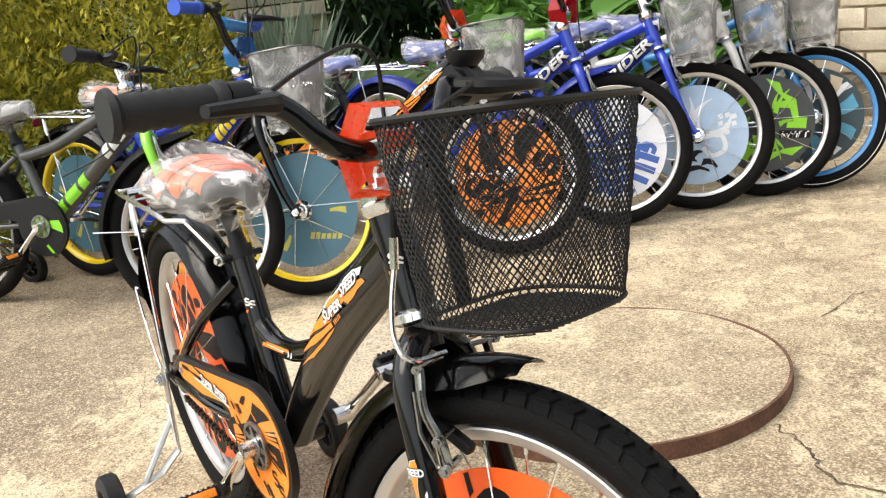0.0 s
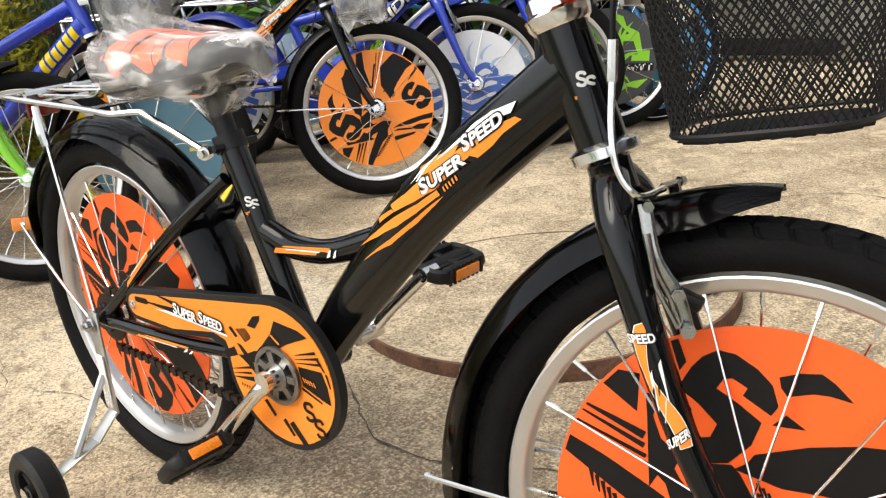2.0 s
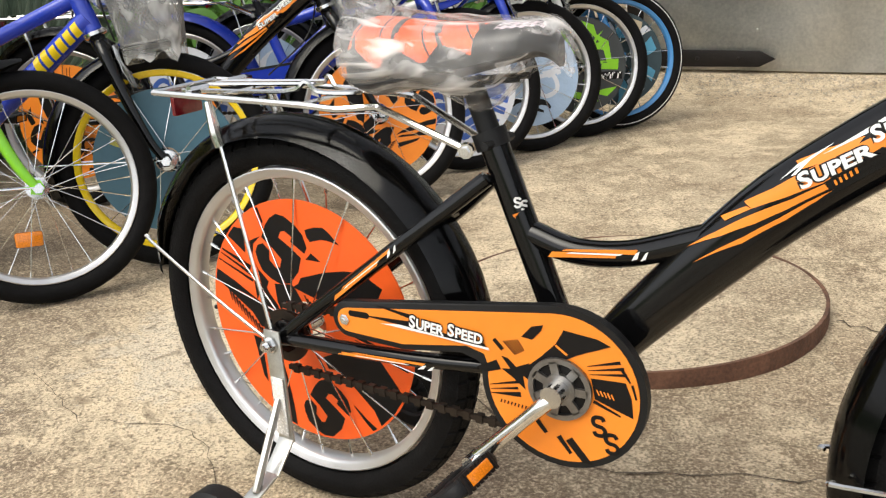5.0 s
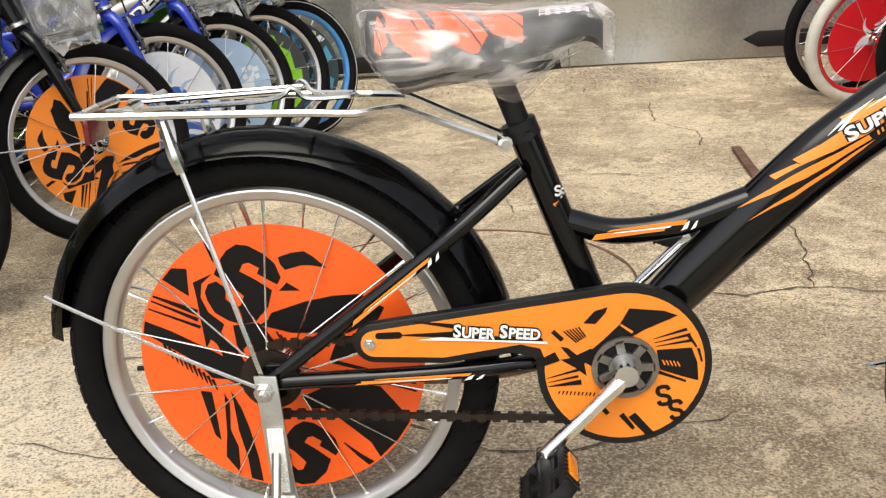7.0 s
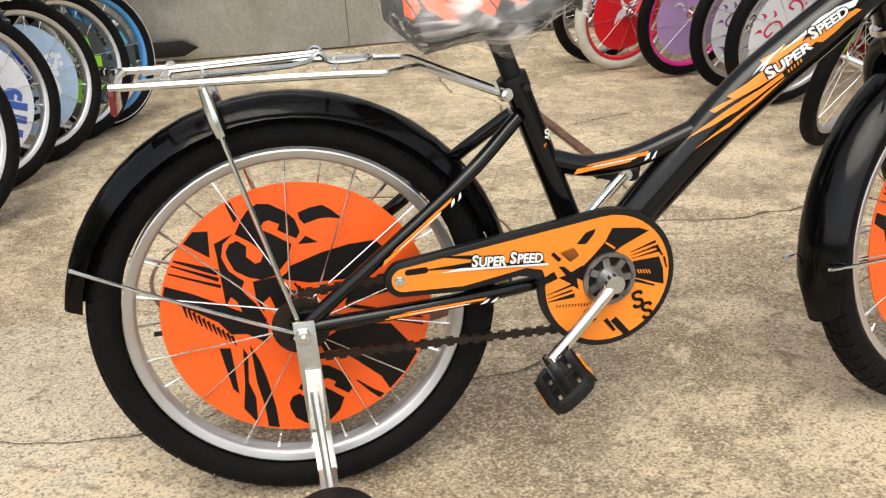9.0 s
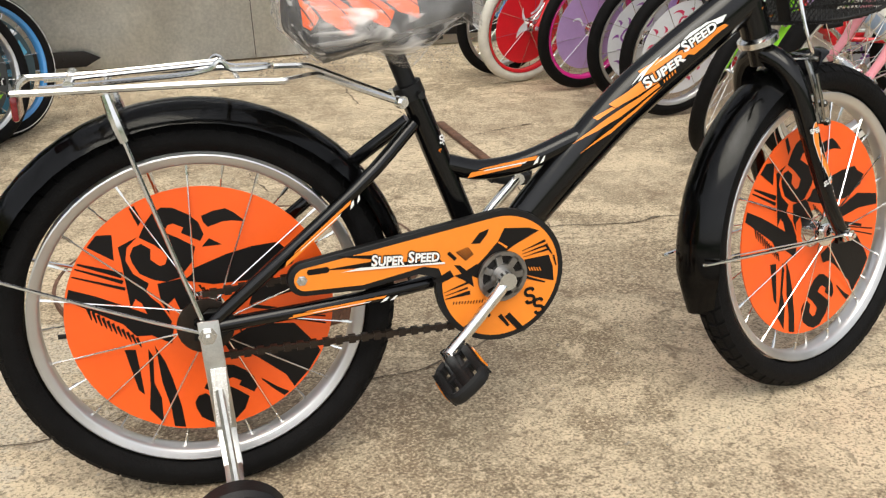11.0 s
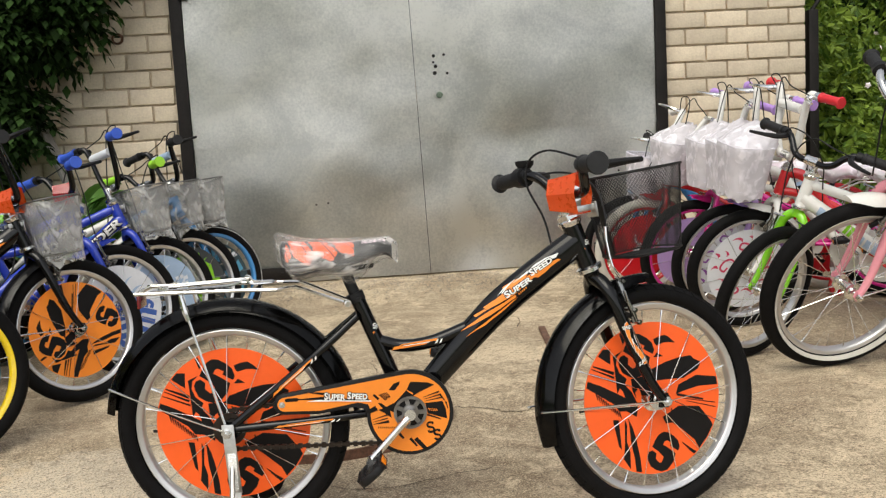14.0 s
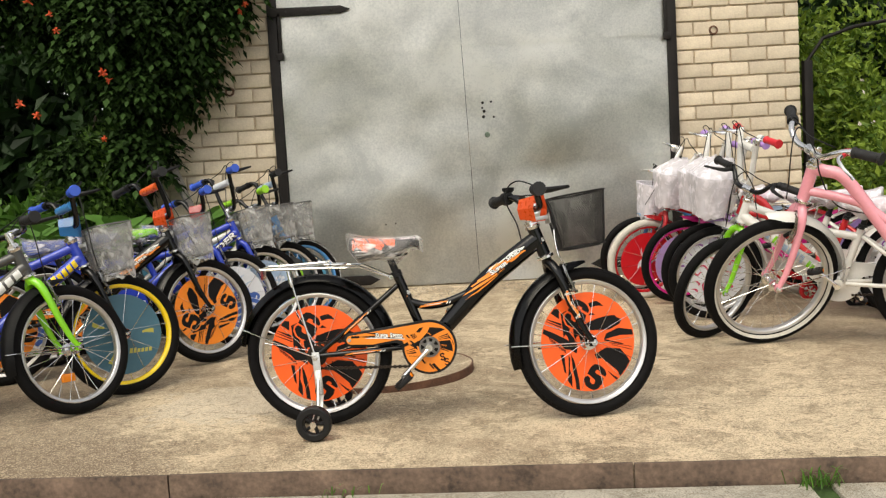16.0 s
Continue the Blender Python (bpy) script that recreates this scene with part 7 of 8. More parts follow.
lime_bike = parked(-0.473, 2.315, 20, 22, -3, {**BASE, "style": "diamond", "frame": WHITE_PAINT, "fork": WHITE_PAINT, "art": "bolts", "art_mats": [DARKGREY_INK, LIME_PRINT, BLACK_INK, WHITE_INK], "art_label": "dark grey disc with lime bolts", "grip": LIME_GRIP, "rise": 0.01, "bag_seed": 6},
       "white bicycle with lime green discs and grips", LEFT)
parked(-0.392, 2.485, 18, 22, -3, {**BASE, "style": "diamond", "frame": SKYBLUE, "fork": SKYBLUE, "rim": SKYBLUE, "art": "patches", "art_mats": [DARK_TEAL, CYAN_INK, CREAM_INK, WHITE_PRINT], "art_label": "dark disc with cyan, cream and white patches", "line": WHITE_INK, "sweep": 0.02, "rise": 0.11, "pad": PALE_INK, "bag_seed": 7},
       "sky blue bicycle with blue rims beside the door", LEFT)

bar_cover(amber_bike, steered(24), -60, SOFT_ORANGE)
bar_cover(wave_bike, steered(22), -30, RED)
bar_cover(yellow_bike, steered(18), -30, SKYBLUE)
bm = bmesh.new()
flame_sticker(bm)
part("flame_sticker", bm, [AMBER, WHITE_INK], amber_bike, "orange flame sticker with white tips")
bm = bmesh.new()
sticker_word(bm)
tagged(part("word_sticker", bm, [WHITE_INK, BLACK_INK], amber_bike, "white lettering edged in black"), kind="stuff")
for bike in (wave_bike, splash_bike):
    bm = bmesh.new()
    a, d, up, r = Vector((0.635, 0, 0.4585)), Vector((0.150, 0, 0.1215)), Vector((-0.629, 0, 0.777)), 0.0258
    print_word(bm, (("RIDER", 1.0),), lambda u, w, lift: a + d * u + up * (r * math.sin((w - 0.45) * 1.35)) + Vector((0, -(r * math.cos((w - 0.45) * 1.35) + 0.0012 + lift), 0)), 0, 1)
    tagged(part("word_sticker", bm, [WHITE_INK, BLACK_INK], bike, "white lettering edged in black"), kind="stuff")
for bike, ink, n in ((graphite_bike, WHITE_INK, 4), (yellow_bike, YELLOW, 6), (lime_bike, DARKGREY_INK, 5)):
    bm = bmesh.new()
    tube_word(bm, n, (0.655, 0, 0.4747), (0.775, 0, 0.5718), 0.0258)
    tagged(part("word_sticker", bm, ink, bike, "plain word bars along the tube"), kind="stuff")
for q in ((0.5, 0.353, 0.58, 0.415), (0.43, 0.30, 0.52, 0.37)):
    bm = bmesh.new()
    tube_word(bm, 2, (q[0], 0, q[1]), (q[2], 0, q[3]), 0.0258)
    part("green_stripe", bm, GREEN, graphite_bike, "lime green stripes")

GIRL = {**BASE, "style": "step", "saddle": WHITE_SEAT, "bar": WHITE_PAINT, "basket": MESH_WHITE, "basket_label": "white plastic basket", "bag": FILM_WHITE, "wrap": FILM_WHITE, "rack": WHITE_PAINT, "rack_label": "white wire carrier", "guard": [WHITE_PAINT, WHITE_PRINT, ROSE_INK, ROSE_INK], "lever": CHROME, "trainers": (-1, 1), "left_art": True}
parked(1.91, 0.915, 146, 39, -9, {**GIRL, "style": "cruiser", "tall": 0.02, "wide_bar": True, "bar_turn": 6, "frame": PINK, "fork": PINK, "bar": CHROME, "grip": GREY_RUBBER, "fender": WHITE_PAINT, "wall": WHITE_RUBBER, "basket": None, "bag": None, "trainers": (), "saddle": GREY_SEAT, "wrap": FILM_GREY, "reflector": False, "guard": [WHITE_PAINT, WHITE_PAINT, WHITE_PAINT, WHITE_PAINT]},
       "pale pink cruiser bicycle with white mudguards and cream-walled tyres", RIGHT, 1.2)
open_bike = parked(1.735, 1.160, 154, 56, -4, {**GIRL, "trainer_mat": RED, "style": "diamond", "frame": WHITE_PAINT, "fork": GREEN, "bar": BLACK, "grip": GREY_RUBBER, "fender": None, "basket": None, "bag": None, "lever": BLACKP, "reflector": False},
       "white bicycle with a lime fork and open spoked wheels", RIGHT)
parked(1.890, 1.691, 160, 25, -4, {**GIRL, "frame": RED, "fork": WHITE_PAINT, "art": "floral", "art_mats": [WHITE_PRINT, ROSE_INK], "art_label": "white disc with rose flowers", "grip": RED_GRIP, "rise": 0.2, "basket_up": 0.025, "basket_tall": 1.0, "basket_back": -0.03, "puff": 0.085, "pad": WHITE_PAINT, "fender": WHITE_PAINT, "bag_seed": 11, "trainer_mat": VIOLET},
       "red bicycle with white fork and flower-patterned discs", RIGHT)
parked(1.920, 1.979, 162, 25, -4, {**GIRL, "frame": WHITE_PAINT, "fork": LILAC, "art": "floral", "art_mats": [WHITE_PRINT, VIOLET_INK], "art_label": "white disc with violet swirls", "grip": LILAC_GRIP, "rise": 0.2, "basket_up": 0.025, "basket_tall": 1.0, "basket_back": 0.0, "puff": 0.085, "fender": LILAC, "bag_seed": 12, "trainer_mat": LILAC},
       "white and lilac bicycle with violet-patterned discs", RIGHT)
parked(1.879, 2.322, 166, 24, -4, {**GIRL, "frame": MAGENTA, "fork": MAGENTA, "rim": MAGENTA, "art": "plain", "art_mats": [LILAC_PRINT, WHITE_PRINT], "art_label": "lilac disc", "grip": LILAC_GRIP, "rise": 0.2, "basket_up": 0.025, "basket_tall": 1.0, "sweep": 0.03, "basket_back": 0.075, "puff": 0.085, "fender": MAGENTA, "bag_seed": 13},
       "magenta bicycle with magenta rims and lilac discs", RIGHT)
parked(1.72, 2.578, 171, 22, -4, {**GIRL, "frame": RED, "fork": RED, "rim": RED, "tyre": WHITE_RUBBER, "art": "wing", "art_mats": [RED_PRINT, WHITE_PRINT], "art_label": "red disc with a white wing", "grip": WHITE_GRIP, "rise": 0.16, "basket_up": 0.025, "basket_tall": 1.0, "sweep": 0.105, "basket_back": 0.15, "puff": 0.085, "fender": RED, "bag_seed": 14, "trainer_mat": RED},
       "red bicycle with white tyres and red discs", RIGHT)
parked(1.718, 2.80, 181, 9, -6, {**GIRL, "frame": SKYBLUE, "fork": SKYBLUE, "grip": GREY_RUBBER, "fender": PALE_INK, "basket_back": 0.08, "bag_seed": 15},
       "light blue bicycle with a white basket beside the door", RIGHT)

for ink, n, a, b in ((PALE_INK, 3, (0.67, 0, 0.487), (0.745, 0, 0.5475)), (GREEN, 2, (0.635, 0, 0.458), (0.66, 0, 0.479)), (PALE_INK, 4, (0.53, 0, 0.373), (0.62, 0, 0.446)), (GREEN, 2, (0.49, 0, 0.340), (0.52, 0, 0.365))):
    bm = bmesh.new()
    tube_word(bm, n, a, b, 0.0258, 1)
    tagged(part("word_sticker", bm, ink, open_bike, "pale blue and lime word bars"), kind="stuff")

# ---- garden ----
def leaves(name, count, spots, size, m, seed, label, category="plant", long=1.5, droop=0.5, kind="stuff", shell=0.0):
    """Many small bent leaves scattered through soft blobs: spots are (x, y, z, rx, ry, rz)."""
    r = np.random.default_rng(seed)
    w = np.array([s[3] * s[4] + s[4] * s[5] + s[3] * s[5] for s in spots])
    pick = r.choice(len(spots), count, p=w / w.sum())
    s = np.array(spots)[pick]
    u = r.normal(size=(count, 3))
    u /= np.linalg.norm(u, axis=1)[:, None]
    rad = np.maximum(r.uniform(0, 1, count) ** (1 / 3), shell * r.uniform(0.8, 1, count))
    c = s[:, :3] + u * s[:, 3:] * rad[:, None]
    c += 0.12 * np.sin(c[:, [1, 2, 0]] * 5.1 + seed) * np.minimum(1, s[:, 3:])
    ax = u * 0.7 + r.normal(size=(count, 3)) * 0.6
    ax[:, 2] -= droop
    ax /= np.linalg.norm(ax, axis=1)[:, None]
    side = np.cross(ax, r.normal(size=(count, 3)))
    side /= np.linalg.norm(side, axis=1)[:, None]
    nrm = np.cross(ax, side)
    h = (size * r.uniform(0.6, 1.3, count))[:, None]
    v = np.stack([c, c + ax * h * 0.5 * long + side * h * 0.36 + nrm * h * 0.1, c + ax * h * long - nrm * h * 0.12, c + ax * h * 0.5 * long - side * h * 0.36 + nrm * h * 0.1], 1).reshape(-1, 3)
    f = np.arange(count * 4).reshape(-1, 4)
    me = bpy.data.meshes.new(name)
    me.from_pydata(v.tolist(), [], [(a, b, d, e) for a, b, d, e in f.tolist()])
    me.materials.append(m)
    return tagged(new(name, me), label, category, kind=kind)


# vine tone darkened below natural green, standing in for shade of trees above
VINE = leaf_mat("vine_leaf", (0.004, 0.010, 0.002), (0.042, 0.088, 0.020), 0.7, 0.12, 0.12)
HEDGE = leaf_mat("golden_thuja", (0.11, 0.125, 0.012), (0.54, 0.47, 0.05))
BUSH = leaf_mat("bush_leaf", (0.014, 0.035, 0.006), (0.11, 0.21, 0.035))
SHRUB = leaf_mat("shrub_leaf", (0.05, 0.11, 0.012), (0.25, 0.35, 0.045))
BROAD = leaf_mat("broad_leaf", (0.05, 0.13, 0.02), (0.12, 0.26, 0.05))
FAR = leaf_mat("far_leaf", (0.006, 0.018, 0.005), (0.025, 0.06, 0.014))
GRASS = leaf_mat("grass_blade", (0.04, 0.11, 0.012), (0.12, 0.26, 0.035))
LAVENDER = leaf_mat("grey_green_spear", (0.12, 0.17, 0.12), (0.26, 0.32, 0.24))
BARK = mat("bark", (0.06, 0.045, 0.03), 0.9, 0, 0.4, 20, bump=0.8, bscale=40)

# climbing vine over the garage's corner
def climber(name, spots, clumps, seed, m, label, category, fill=14000):
    """A climber of drooping feathered leaves in uneven clumps, over a dark inner mass of small leaves."""
    r = np.random.default_rng(seed)
    sp = np.array(spots)
    w = sp[:, 3] * sp[:, 5]
    s = sp[r.choice(len(sp), clumps, p=w / w.sum())]
    u = r.normal(size=(clumps, 3))
    u[:, 1] -= 0.5
    u /= np.linalg.norm(u, axis=1)[:, None]
    heart = s[:, :3] + u * s[:, 3:] * r.uniform(0.72, 1.0, clumps)[:, None]
    quads = []
    for c, o in zip(heart, u):
        for k in range(int(r.integers(12, 22))):
            d = o * 0.8 + r.normal(size=3) * 0.55 + np.array((0, -0.25, -0.15))
            d /= np.linalg.norm(d)
            p = c + r.normal(size=3) * np.array((0.05, 0.035, 0.045))
            length = r.uniform(0.09, 0.17)
            n = 4
            side = np.cross(d, (0, 0, 1.0))
            side /= np.linalg.norm(side) + 1e-6
            for i in range(n + 1):
                q = p + d * length * i / n - np.array((0, 0, 0.5 * length * (i / n) ** 2))
                for sg in ((-1, 1) if i < n else (0,)):
                    ax = side * sg * 0.8 + d * 0.6 + np.array((0, 0, -0.45)) + r.normal(size=3) * 0.15
                    ax /= np.linalg.norm(ax)
                    cr = np.cross(ax, (0.1, 0.2, 1.0))
                    cr /= np.linalg.norm(cr) + 1e-6
                    h = r.uniform(0.040, 0.070)
                    quads.append((q, q + ax * h * 0.45 + cr * h * 0.36, q + ax * h - np.array((0, 0, 0.2 * h)), q + ax * h * 0.45 - cr * h * 0.36))
    # inner leaves in the same shade-darkened tone fill gaps between clumps
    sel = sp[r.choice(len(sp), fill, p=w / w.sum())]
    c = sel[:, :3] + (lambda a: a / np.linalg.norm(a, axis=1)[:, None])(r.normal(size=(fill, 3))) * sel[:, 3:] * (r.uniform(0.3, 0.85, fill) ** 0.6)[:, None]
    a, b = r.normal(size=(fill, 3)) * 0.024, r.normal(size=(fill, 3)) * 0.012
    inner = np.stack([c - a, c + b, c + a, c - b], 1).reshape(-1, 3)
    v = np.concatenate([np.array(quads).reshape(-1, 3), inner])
    me = bpy.data.meshes.new(name)
    me.from_pydata(v.tolist(), [], np.arange(len(v)).reshape(-1, 4).tolist())
    me.materials.append(m)
    return tagged(new(name, me), label, category, kind="stuff")


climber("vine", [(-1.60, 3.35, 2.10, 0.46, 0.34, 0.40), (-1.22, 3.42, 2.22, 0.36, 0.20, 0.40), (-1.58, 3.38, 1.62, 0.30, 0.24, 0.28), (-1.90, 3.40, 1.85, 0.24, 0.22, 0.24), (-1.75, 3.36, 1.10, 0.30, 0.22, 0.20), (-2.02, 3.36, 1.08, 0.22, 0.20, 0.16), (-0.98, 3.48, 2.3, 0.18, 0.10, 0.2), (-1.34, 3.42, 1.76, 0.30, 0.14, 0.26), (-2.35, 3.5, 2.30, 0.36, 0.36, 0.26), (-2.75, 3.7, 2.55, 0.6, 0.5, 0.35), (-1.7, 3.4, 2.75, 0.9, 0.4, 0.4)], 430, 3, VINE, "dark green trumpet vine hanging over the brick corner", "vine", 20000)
for k in range(2):
    bm = bmesh.new()
    tube(bm, smooth_line([(-2.05 + 0.1 * k, 3.56, -0.05), (-2.1 + 0.08 * k, 3.5, 0.7), (-1.95 + 0.12 * k, 3.52, 1.4), (-1.8 + 0.2 * k, 3.5, 2.2)], 5), [0.02, 0.016, 0.012, 0.008], 6)
    tagged(new("vine_stem", finish(bm, "vine_stem", BARK)), "thin brown climbing stem of the vine", "vine", "stems of the vine")
FLOWER = mat("orange_trumpet_petal", (0.60, 0.075, 0.018), 0.5, 0, 0.25, 40)


def trumpet(bm):
    for k in range(5):
        a = 2 * math.pi * k / 5
        m = Matrix.Rotation(a, 4, "Z") @ Matrix.Rotation(radians(20), 4, "Y")
        tube(bm, [m @ Vector((0.003, 0, -0.015)), m @ Vector((0.008, 0, 0.02)), m @ Vector((0.026, 0, 0.036))], [0.006, 0.008, 0.010], 6)
    tube(bm, [(0, 0, -0.04), (0, 0, 0.015)], [0.005, 0.010], 7)


rng = random.Random(4)
for cx, cy, cz in ((-2.02, 3.0, 2.02), (-2.12, 2.95, 2.1), (-1.98, 3.0, 1.92), (-1.7, 2.98, 1.62), (-1.66, 3.0, 1.58), (-2.25, 3.0, 1.45), (-2.15, 3.0, 1.38), (-1.75, 3.05, 1.2), (-0.8, 3.3, 2.08), (-0.83, 3.32, 2.04), (-2.3, 3.0, 2.15)):
    me = cached(("trumpet_flower",), trumpet, FLOWER)
    tagged(new("trumpet_flower", me), "orange trumpet flower on the vine", "flower", "flowers of the vine").matrix_basis = Matrix.Translation((cx, cy, cz)) @ Euler((rng.uniform(0.8, 2.2), rng.uniform(-0.6, 0.6), rng.uniform(0, 6))).to_matrix().to_4x4() @ Matrix.Scale(rng.uniform(0.55, 0.85), 4)

# clipped golden hedge
leaves("hedge", 60000, [(-2.55, 0.15, 0.45, 0.55, 0.6, 0.65), (-2.5, 0.75, 0.5, 0.5, 0.5, 0.6), (-2.75, -0.6, 0.5, 0.6, 0.7, 0.7), (-2.9, 0.4, 0.85, 0.6, 0.9, 0.55), (-2.62, 1.15, 0.35, 0.35, 0.3, 0.5), (-3.1, -0.3, 0.7, 0.6, 0.9, 0.7)], 0.020, HEDGE, 9, "dense golden-green thuja hedge", "hedge", long=2.0, droop=-0.5, shell=0.86)
# tall grass beside it
leaves("tall_grass", 620, [(-2.62, 1.52, 0.12, 0.15, 0.15, 0.22), (-2.78, 1.66, 0.12, 0.15, 0.15, 0.22)], 0.036, LAVENDER, 5, "tall tuft of thin grey-green blades", "plant", long=15, droop=-1.7)
# broad-leaved plants before the wall
r = random.Random(12)


def broad(bm):
    n = 7
    rows = []
    for i in range(n + 1):
        t = i / n
        w = 0.085 * math.sin(math.pi * min(1, 0.12 + t * 0.88)) ** 0.8
        z = 0.05 * math.sin(t * 2.2) - 0.05 * t * t
        rows.append([bm.verts.new((t * 0.2, s * w, z + abs(s) * 0.018)) for s in (-1, -0.5, 0, 0.5, 1)])
    for a, b in zip(rows, rows[1:]):
        for k in range(4):
            bm.faces.new((a[k], a[k + 1], b[k + 1], b[k]))
    tube(bm, [(-0.12, 0, -0.10), (0.02, 0, 0.0)], 0.005, 5)


for cx, cy, n in ((-1.15, 2.75, 18), (-1.45, 2.45, 20), (-1.75, 2.75, 24), (-1.15, 3.2, 14), (-1.9, 2.2, 18), (-1.6, 3.1, 20), (-2.15, 2.9, 22)):
    plant = thing("broadleaf_plant", "low plant with broad pale green leaves", "plant", "broad-leaved plants", Matrix.Translation((cx, cy, -0.07)))
    for k in range(n):
        a, up = r.uniform(0, 6.28), r.uniform(0.15, 0.72)
        m = Matrix.Translation((0.12 * math.cos(a), 0.12 * math.sin(a), up)) @ Matrix.Rotation(a, 4, "Z") @ Matrix.Rotation(r.uniform(-0.6, 0.3), 4, "Y") @ Matrix.Scale(r.uniform(0.8, 1.35), 4)
        part("leaf", cached(("broad_leaf_blade",), broad, BROAD, 70), None, plant, m=m)
# shrubs with pale flowers by the fence
leaves("flowering_shrub", 24000, [(4.5, 5.3, 1.55, 0.9, 0.5, 0.7), (3.9, 4.4, 0.75, 0.7, 0.7, 0.85), (4.4, 3.7, 0.7, 0.7, 0.7, 0.8), (3.6, 3.4, 0.45, 0.4, 0.4, 0.55), (4.9, 4.6, 0.9, 0.8, 0.8, 1.0), (3.6, 5.0, 1.0, 0.5, 0.6, 1.1), (5.0, 2.6, 0.6, 0.8, 0.9, 0.8), (4.0, 2.2, 0.35, 0.6, 0.7, 0.5)], 0.052, SHRUB, 21, "tall green flowering shrubs behind the fence post", "shrub", droop=0.2, shell=0.6)
PETAL = mat("pale_pink_petal", (0.80, 0.70, 0.72), 0.6, 0, 0.1, 40)
REDPETAL = mat("red_petal", (0.6, 0.05, 0.06), 0.6, 0, 0.1, 40)


def blossom(bm):
    for k in range(5):
        m = Matrix.Rotation(2 * math.pi * k / 5, 4, "Z")
        bm.faces.new([bm.verts.new(m @ Vector(p)) for p in ((0, 0, 0), (0.02, -0.013, 0.008), (0.034, 0, 0.012), (0.02, 0.013, 0.008))])
    lathe(bm, [(0, -0.004), (0.006, 0), (0.004, 0.008), (0, 0.009)], 8, Matrix.Rotation(radians(90), 4, "X"))


for k in range(34):
    me = cached(("blossom", k % 17 == 0), blossom, REDPETAL if k % 17 == 0 else PETAL)
    p = (r.uniform(3.35, 4.6), r.uniform(2.9, 3.9), r.uniform(0.4, 1.35))
    tagged(new("blossom", me), "small red garden flower" if k % 17 == 0 else "small pale pink garden flower", "flower", "blossoms on the shrubs").matrix_basis = Matrix.Translation(p) @ Euler((r.uniform(0.7, 2.0), r.uniform(-0.5, 0.5), r.uniform(0, 6))).to_matrix().to_4x4() @ Matrix.Scale(r.uniform(0.45, 0.75), 4)
leaves("garden_bed", 5200, [(-3.3, 5.2, 0.35, 0.8, 0.6, 0.5), (-4.6, 4.9, 0.4, 0.9, 0.6, 0.55), (-2.6, 4.6, 0.3, 0.5, 0.4, 0.4)], 0.085, GRASS, 41, "bright green leafy garden plants beyond the vine", "plants", droop=0.1, shell=0.5)
leaves("low_bush", 14000, [(-1.86, 3.3, 0.95, 0.26, 0.22, 0.36), (-2.10, 3.3, 0.86, 0.22, 0.22, 0.26), (-1.9, 3.55, 0.7, 0.2, 0.2, 0.7), (-1.74, 3.5, 1.1, 0.14, 0.15, 0.42), (-1.9, 3.75, 0.8, 0.25, 0.15, 0.75)], 0.045, BUSH, 47, "leafy green bush below the vine", "bush", droop=0.3, shell=0.6)
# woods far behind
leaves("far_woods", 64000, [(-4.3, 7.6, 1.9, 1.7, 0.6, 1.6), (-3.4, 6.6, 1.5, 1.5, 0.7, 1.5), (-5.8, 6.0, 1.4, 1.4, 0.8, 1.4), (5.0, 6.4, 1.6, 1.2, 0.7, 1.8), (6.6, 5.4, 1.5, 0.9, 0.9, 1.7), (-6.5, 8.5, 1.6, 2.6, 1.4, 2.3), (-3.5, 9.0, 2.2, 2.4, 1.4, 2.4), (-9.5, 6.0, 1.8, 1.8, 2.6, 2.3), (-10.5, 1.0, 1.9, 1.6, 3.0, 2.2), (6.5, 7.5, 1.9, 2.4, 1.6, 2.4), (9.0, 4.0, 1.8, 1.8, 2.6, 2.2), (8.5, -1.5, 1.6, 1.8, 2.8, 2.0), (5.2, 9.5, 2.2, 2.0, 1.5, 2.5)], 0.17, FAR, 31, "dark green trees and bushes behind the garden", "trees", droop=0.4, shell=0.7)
# lawn blades
gr = np.random.default_rng(8)
n = 26000
gx = np.concatenate([gr.uniform(-5.0, -1.7, n // 2), gr.uniform(-3.2, -1.0, n // 4), gr.uniform(3.0, 5.5, n // 4)])
gy = np.concatenate([gr.uniform(1.2, 6.0, n // 2), gr.uniform(1.5, 3.4, n // 4), gr.uniform(0.5, 4.5, n // 4)])
hh, aa = gr.uniform(0.03, 0.075, n), gr.uniform(0, 6.28, n)
base = np.stack([gx, gy, np.full(n, -0.076)], 1)
wv = np.stack([np.cos(aa), np.sin(aa), np.zeros(n)], 1) * 0.003
tip = np.stack([np.sin(aa) * 0.02, -np.cos(aa) * 0.02, hh], 1)
v = np.stack([base - wv, base + wv, base + tip], 1).reshape(-1, 3)
me = bpy.data.meshes.new("grass")
me.from_pydata(v.tolist(), [], np.arange(n * 3).reshape(-1, 3).tolist())
me.materials.append(GRASS)
tagged(new("grass", me), "blades of short lawn grass", "grass", kind="stuff")
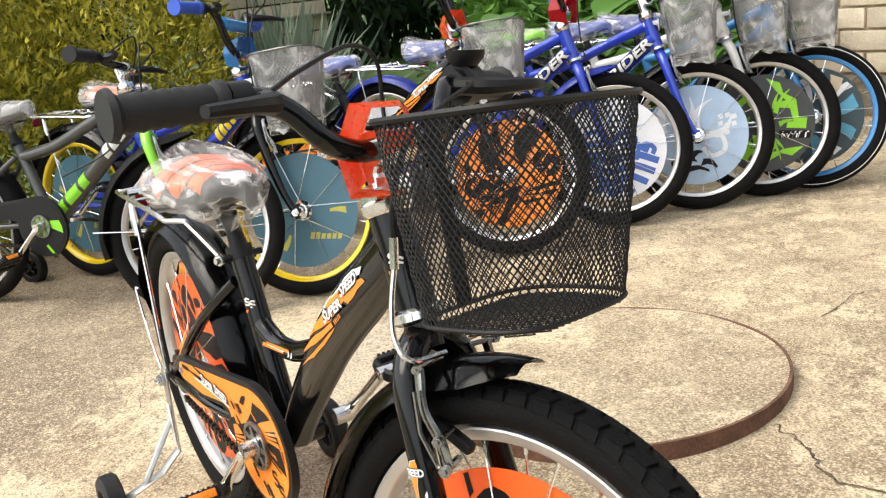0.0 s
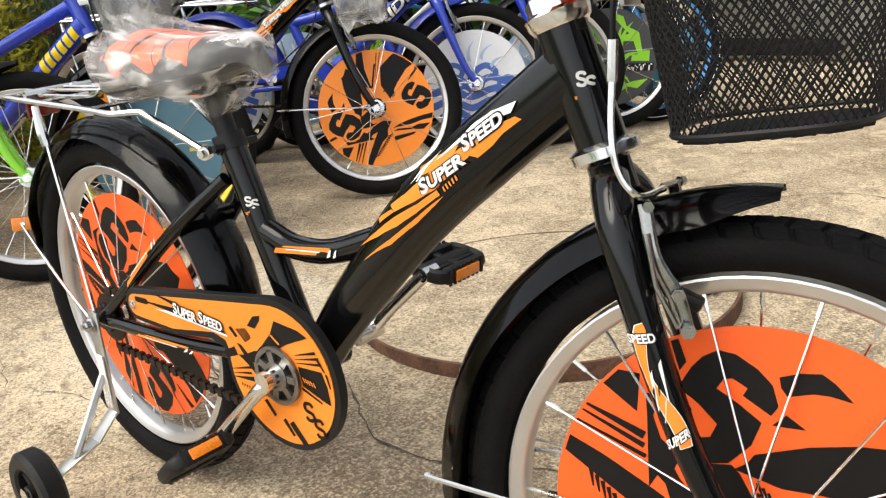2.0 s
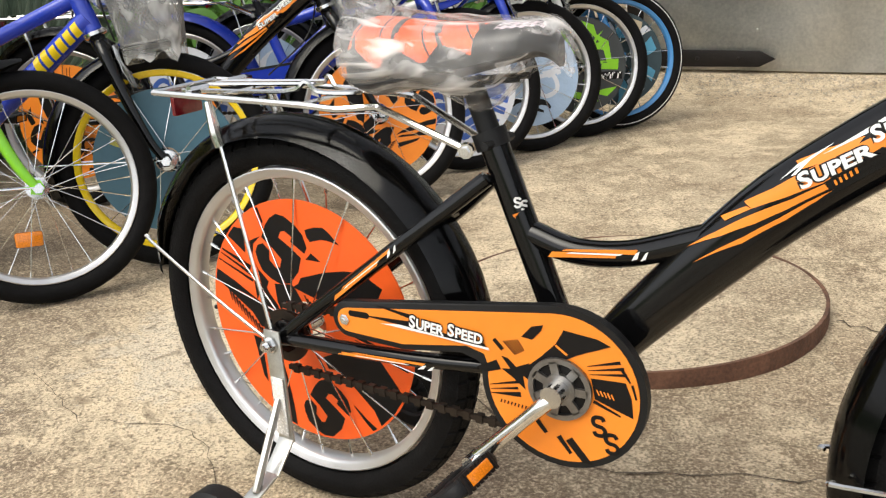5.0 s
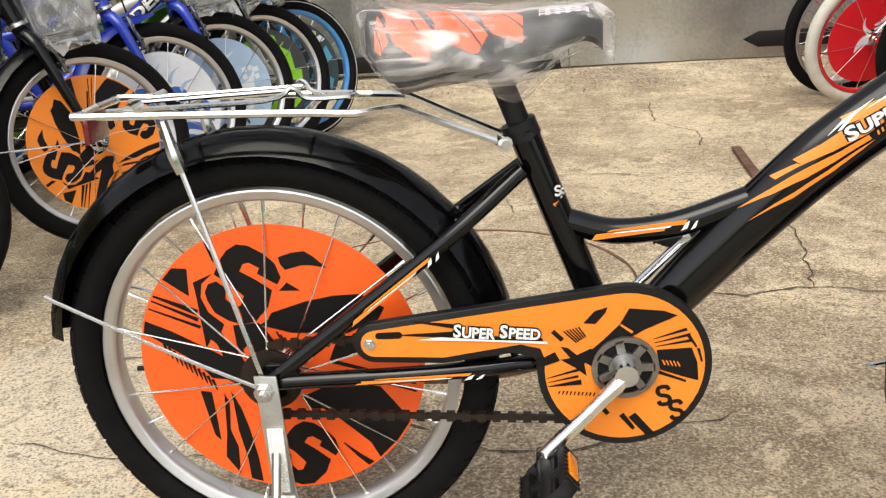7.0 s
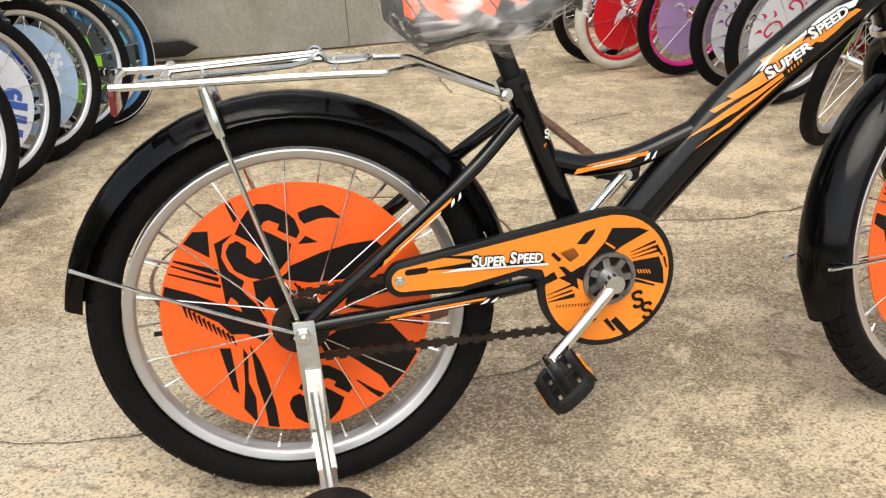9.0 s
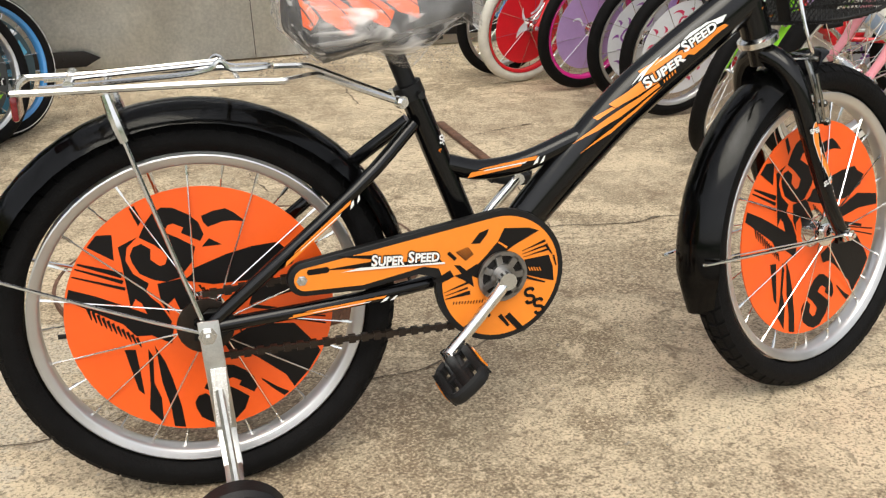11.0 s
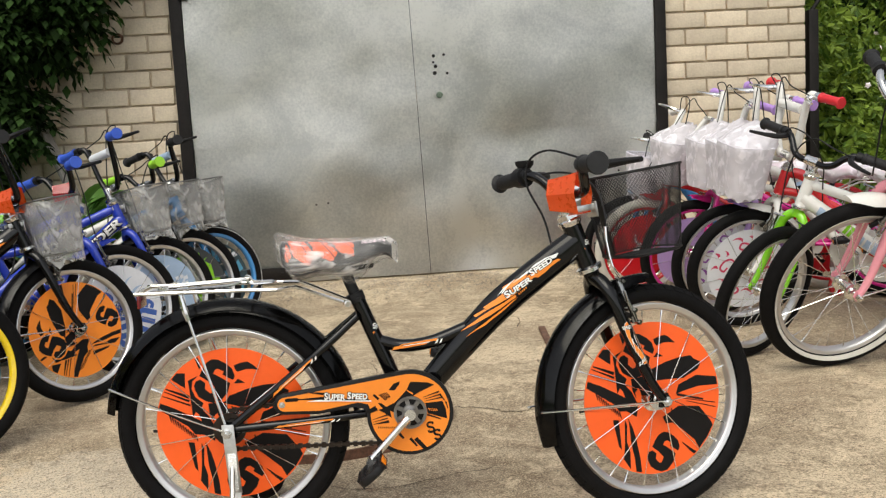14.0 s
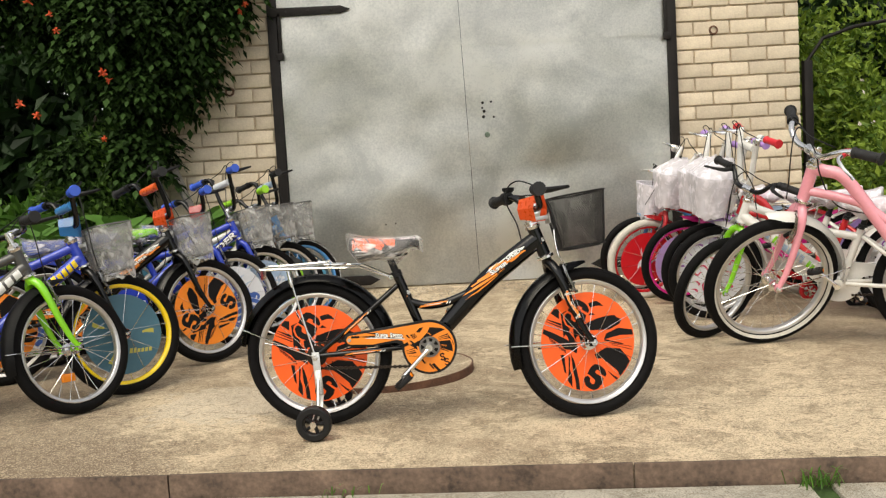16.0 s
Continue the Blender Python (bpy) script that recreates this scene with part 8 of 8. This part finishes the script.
# weeds at the slab's edge
for s, n in ((1.52, 70), (0.19, 14)):
    c = kerb(s, -0.03, -0.062)
    verts, faces = [], []
    for k in range(n):
        a, ln = r.uniform(0, 6.28), r.uniform(0.02, 0.065)
        b = Vector((c.x + r.gauss(0, 0.035), c.y + r.gauss(0, 0.02), c.z))
        w = Vector((-math.sin(a), math.cos(a), 0)) * 0.002
        out = Vector((math.cos(a), math.sin(a), 0)) * ln * r.uniform(0.3, 0.9)
        i = len(verts)
        verts += [b - w, b + w, b + out * 0.5 + Vector((0, 0, ln * 0.7)) + w, b + out * 0.5 + Vector((0, 0, ln * 0.7)) - w, b + out + Vector((0, 0, ln * 0.8))]
        faces += [(i, i + 1, i + 2, i + 3), (i + 3, i + 2, i + 4)]
    me = bpy.data.meshes.new("grass_tuft")
    me.from_pydata([tuple(v) for v in verts], [], faces)
    me.materials.append(GRASS)
    tagged(new("grass_tuft", me), "tuft of green grass in the path's joint", "grass", "tufts along the kerb", "stuff")

# low wall of pale blocks beyond the lawn
low_wall = thing("block_wall", "low wall of pale beige concrete blocks beyond the lawn", "wall", m=Matrix.Translation((-5.0, 2.2, -0.08)))
low_wall["kind"] = "structure"
BLOCK = mat("pale_concrete_block", (0.40, 0.33, 0.24), 0.9, 0, 0.15, 6, bump=0.4, bscale=60, second=(0.52, 0.44, 0.33))
for j in range(5):
    for i in range(3):
        me = cached(("block", i == 2), lambda bm: box(bm, (0, 0.09 if i == 2 else 0.19, 0.108), (0.24, 0.17 if i == 2 else 0.37, 0.21), bevel=0.008), BLOCK)
        part("block", me, None, low_wall, m=Matrix.Translation((0, (0.18 + 0.38 * i if i < 2 else 0.0) if j % 2 else 0.38 * i, 0.22 * j)))
bm = bmesh.new()
box(bm, (0.02, 0.45, 0.775), (0.30, 1.0, 0.018), bevel=0.004)
part("ledge", bm, ROUGH, low_wall, "narrow dark ledge")

# stone heap by the lawn
STONE = mat("field_stone", (0.2, 0.17, 0.14), 0.9, 0, 0.3, 8, bump=0.6, bscale=40, second=(0.4, 0.35, 0.3))


def stone(bm):
    bmesh.ops.create_icosphere(bm, subdivisions=2, radius=0.1)
    for v in bm.verts:
        v.co *= 1 + 0.28 * noise.noise(v.co * 11)
        v.co.z *= 0.7


for k in range(16):
    me = cached(("stone",), stone, STONE, 80)
    tagged(new("stone", me), "rough grey-brown field stone by the lawn", "stone", "stones along the lawn").matrix_basis = Matrix.Translation((-2.35 + 0.075 * k + r.uniform(-0.05, 0.05), 1.75 + 0.10 * k + r.uniform(-0.08, 0.08), -0.02 + r.uniform(0, 0.04))) @ Euler((r.uniform(0, 3), r.uniform(0, 3), r.uniform(0, 6))).to_matrix().to_4x4() @ Matrix.Scale(r.uniform(0.7, 1.5), 4)

# ---- bricks of the garage front, one by one ----
BW, BH, JOINT = 0.250, 0.088, 0.012


def brick_mesh(bm, w):
    box(bm, (0, 0, 0), (w, 0.03, BH), bevel=0.006)


def lay(wall, x0, x1):
    z, row = 0.235 + BH / 2, 0
    while z < 2.56:
        x = x0 - (0.13 if row % 2 else 0.0)
        while x < x1 - 0.03:
            a, b = max(x, x0), min(x + BW, x1)
            if b - a > 0.03:
                w = round(b - a, 3)
                me = cached(("brick", w), lambda bm: brick_mesh(bm, w), BRICK)
                j = 0.0025 * noise.noise(Vector((x * 9, z * 9, 0)))
                part("brick", me, None, wall, m=Matrix.Translation(((a + b) / 2, WALL_Y + 0.005 + j, z)) @ Matrix.Rotation(radians(0.8 * noise.noise(Vector((x * 7, z * 5, 4)))), 4, "Y"))
            x += BW + JOINT
        z += BH + JOINT
        row += 1


lay(wall_l, -1.62, DOOR_L - 0.045)
lay(wall_r, DOOR_R + 0.04, 3.10)
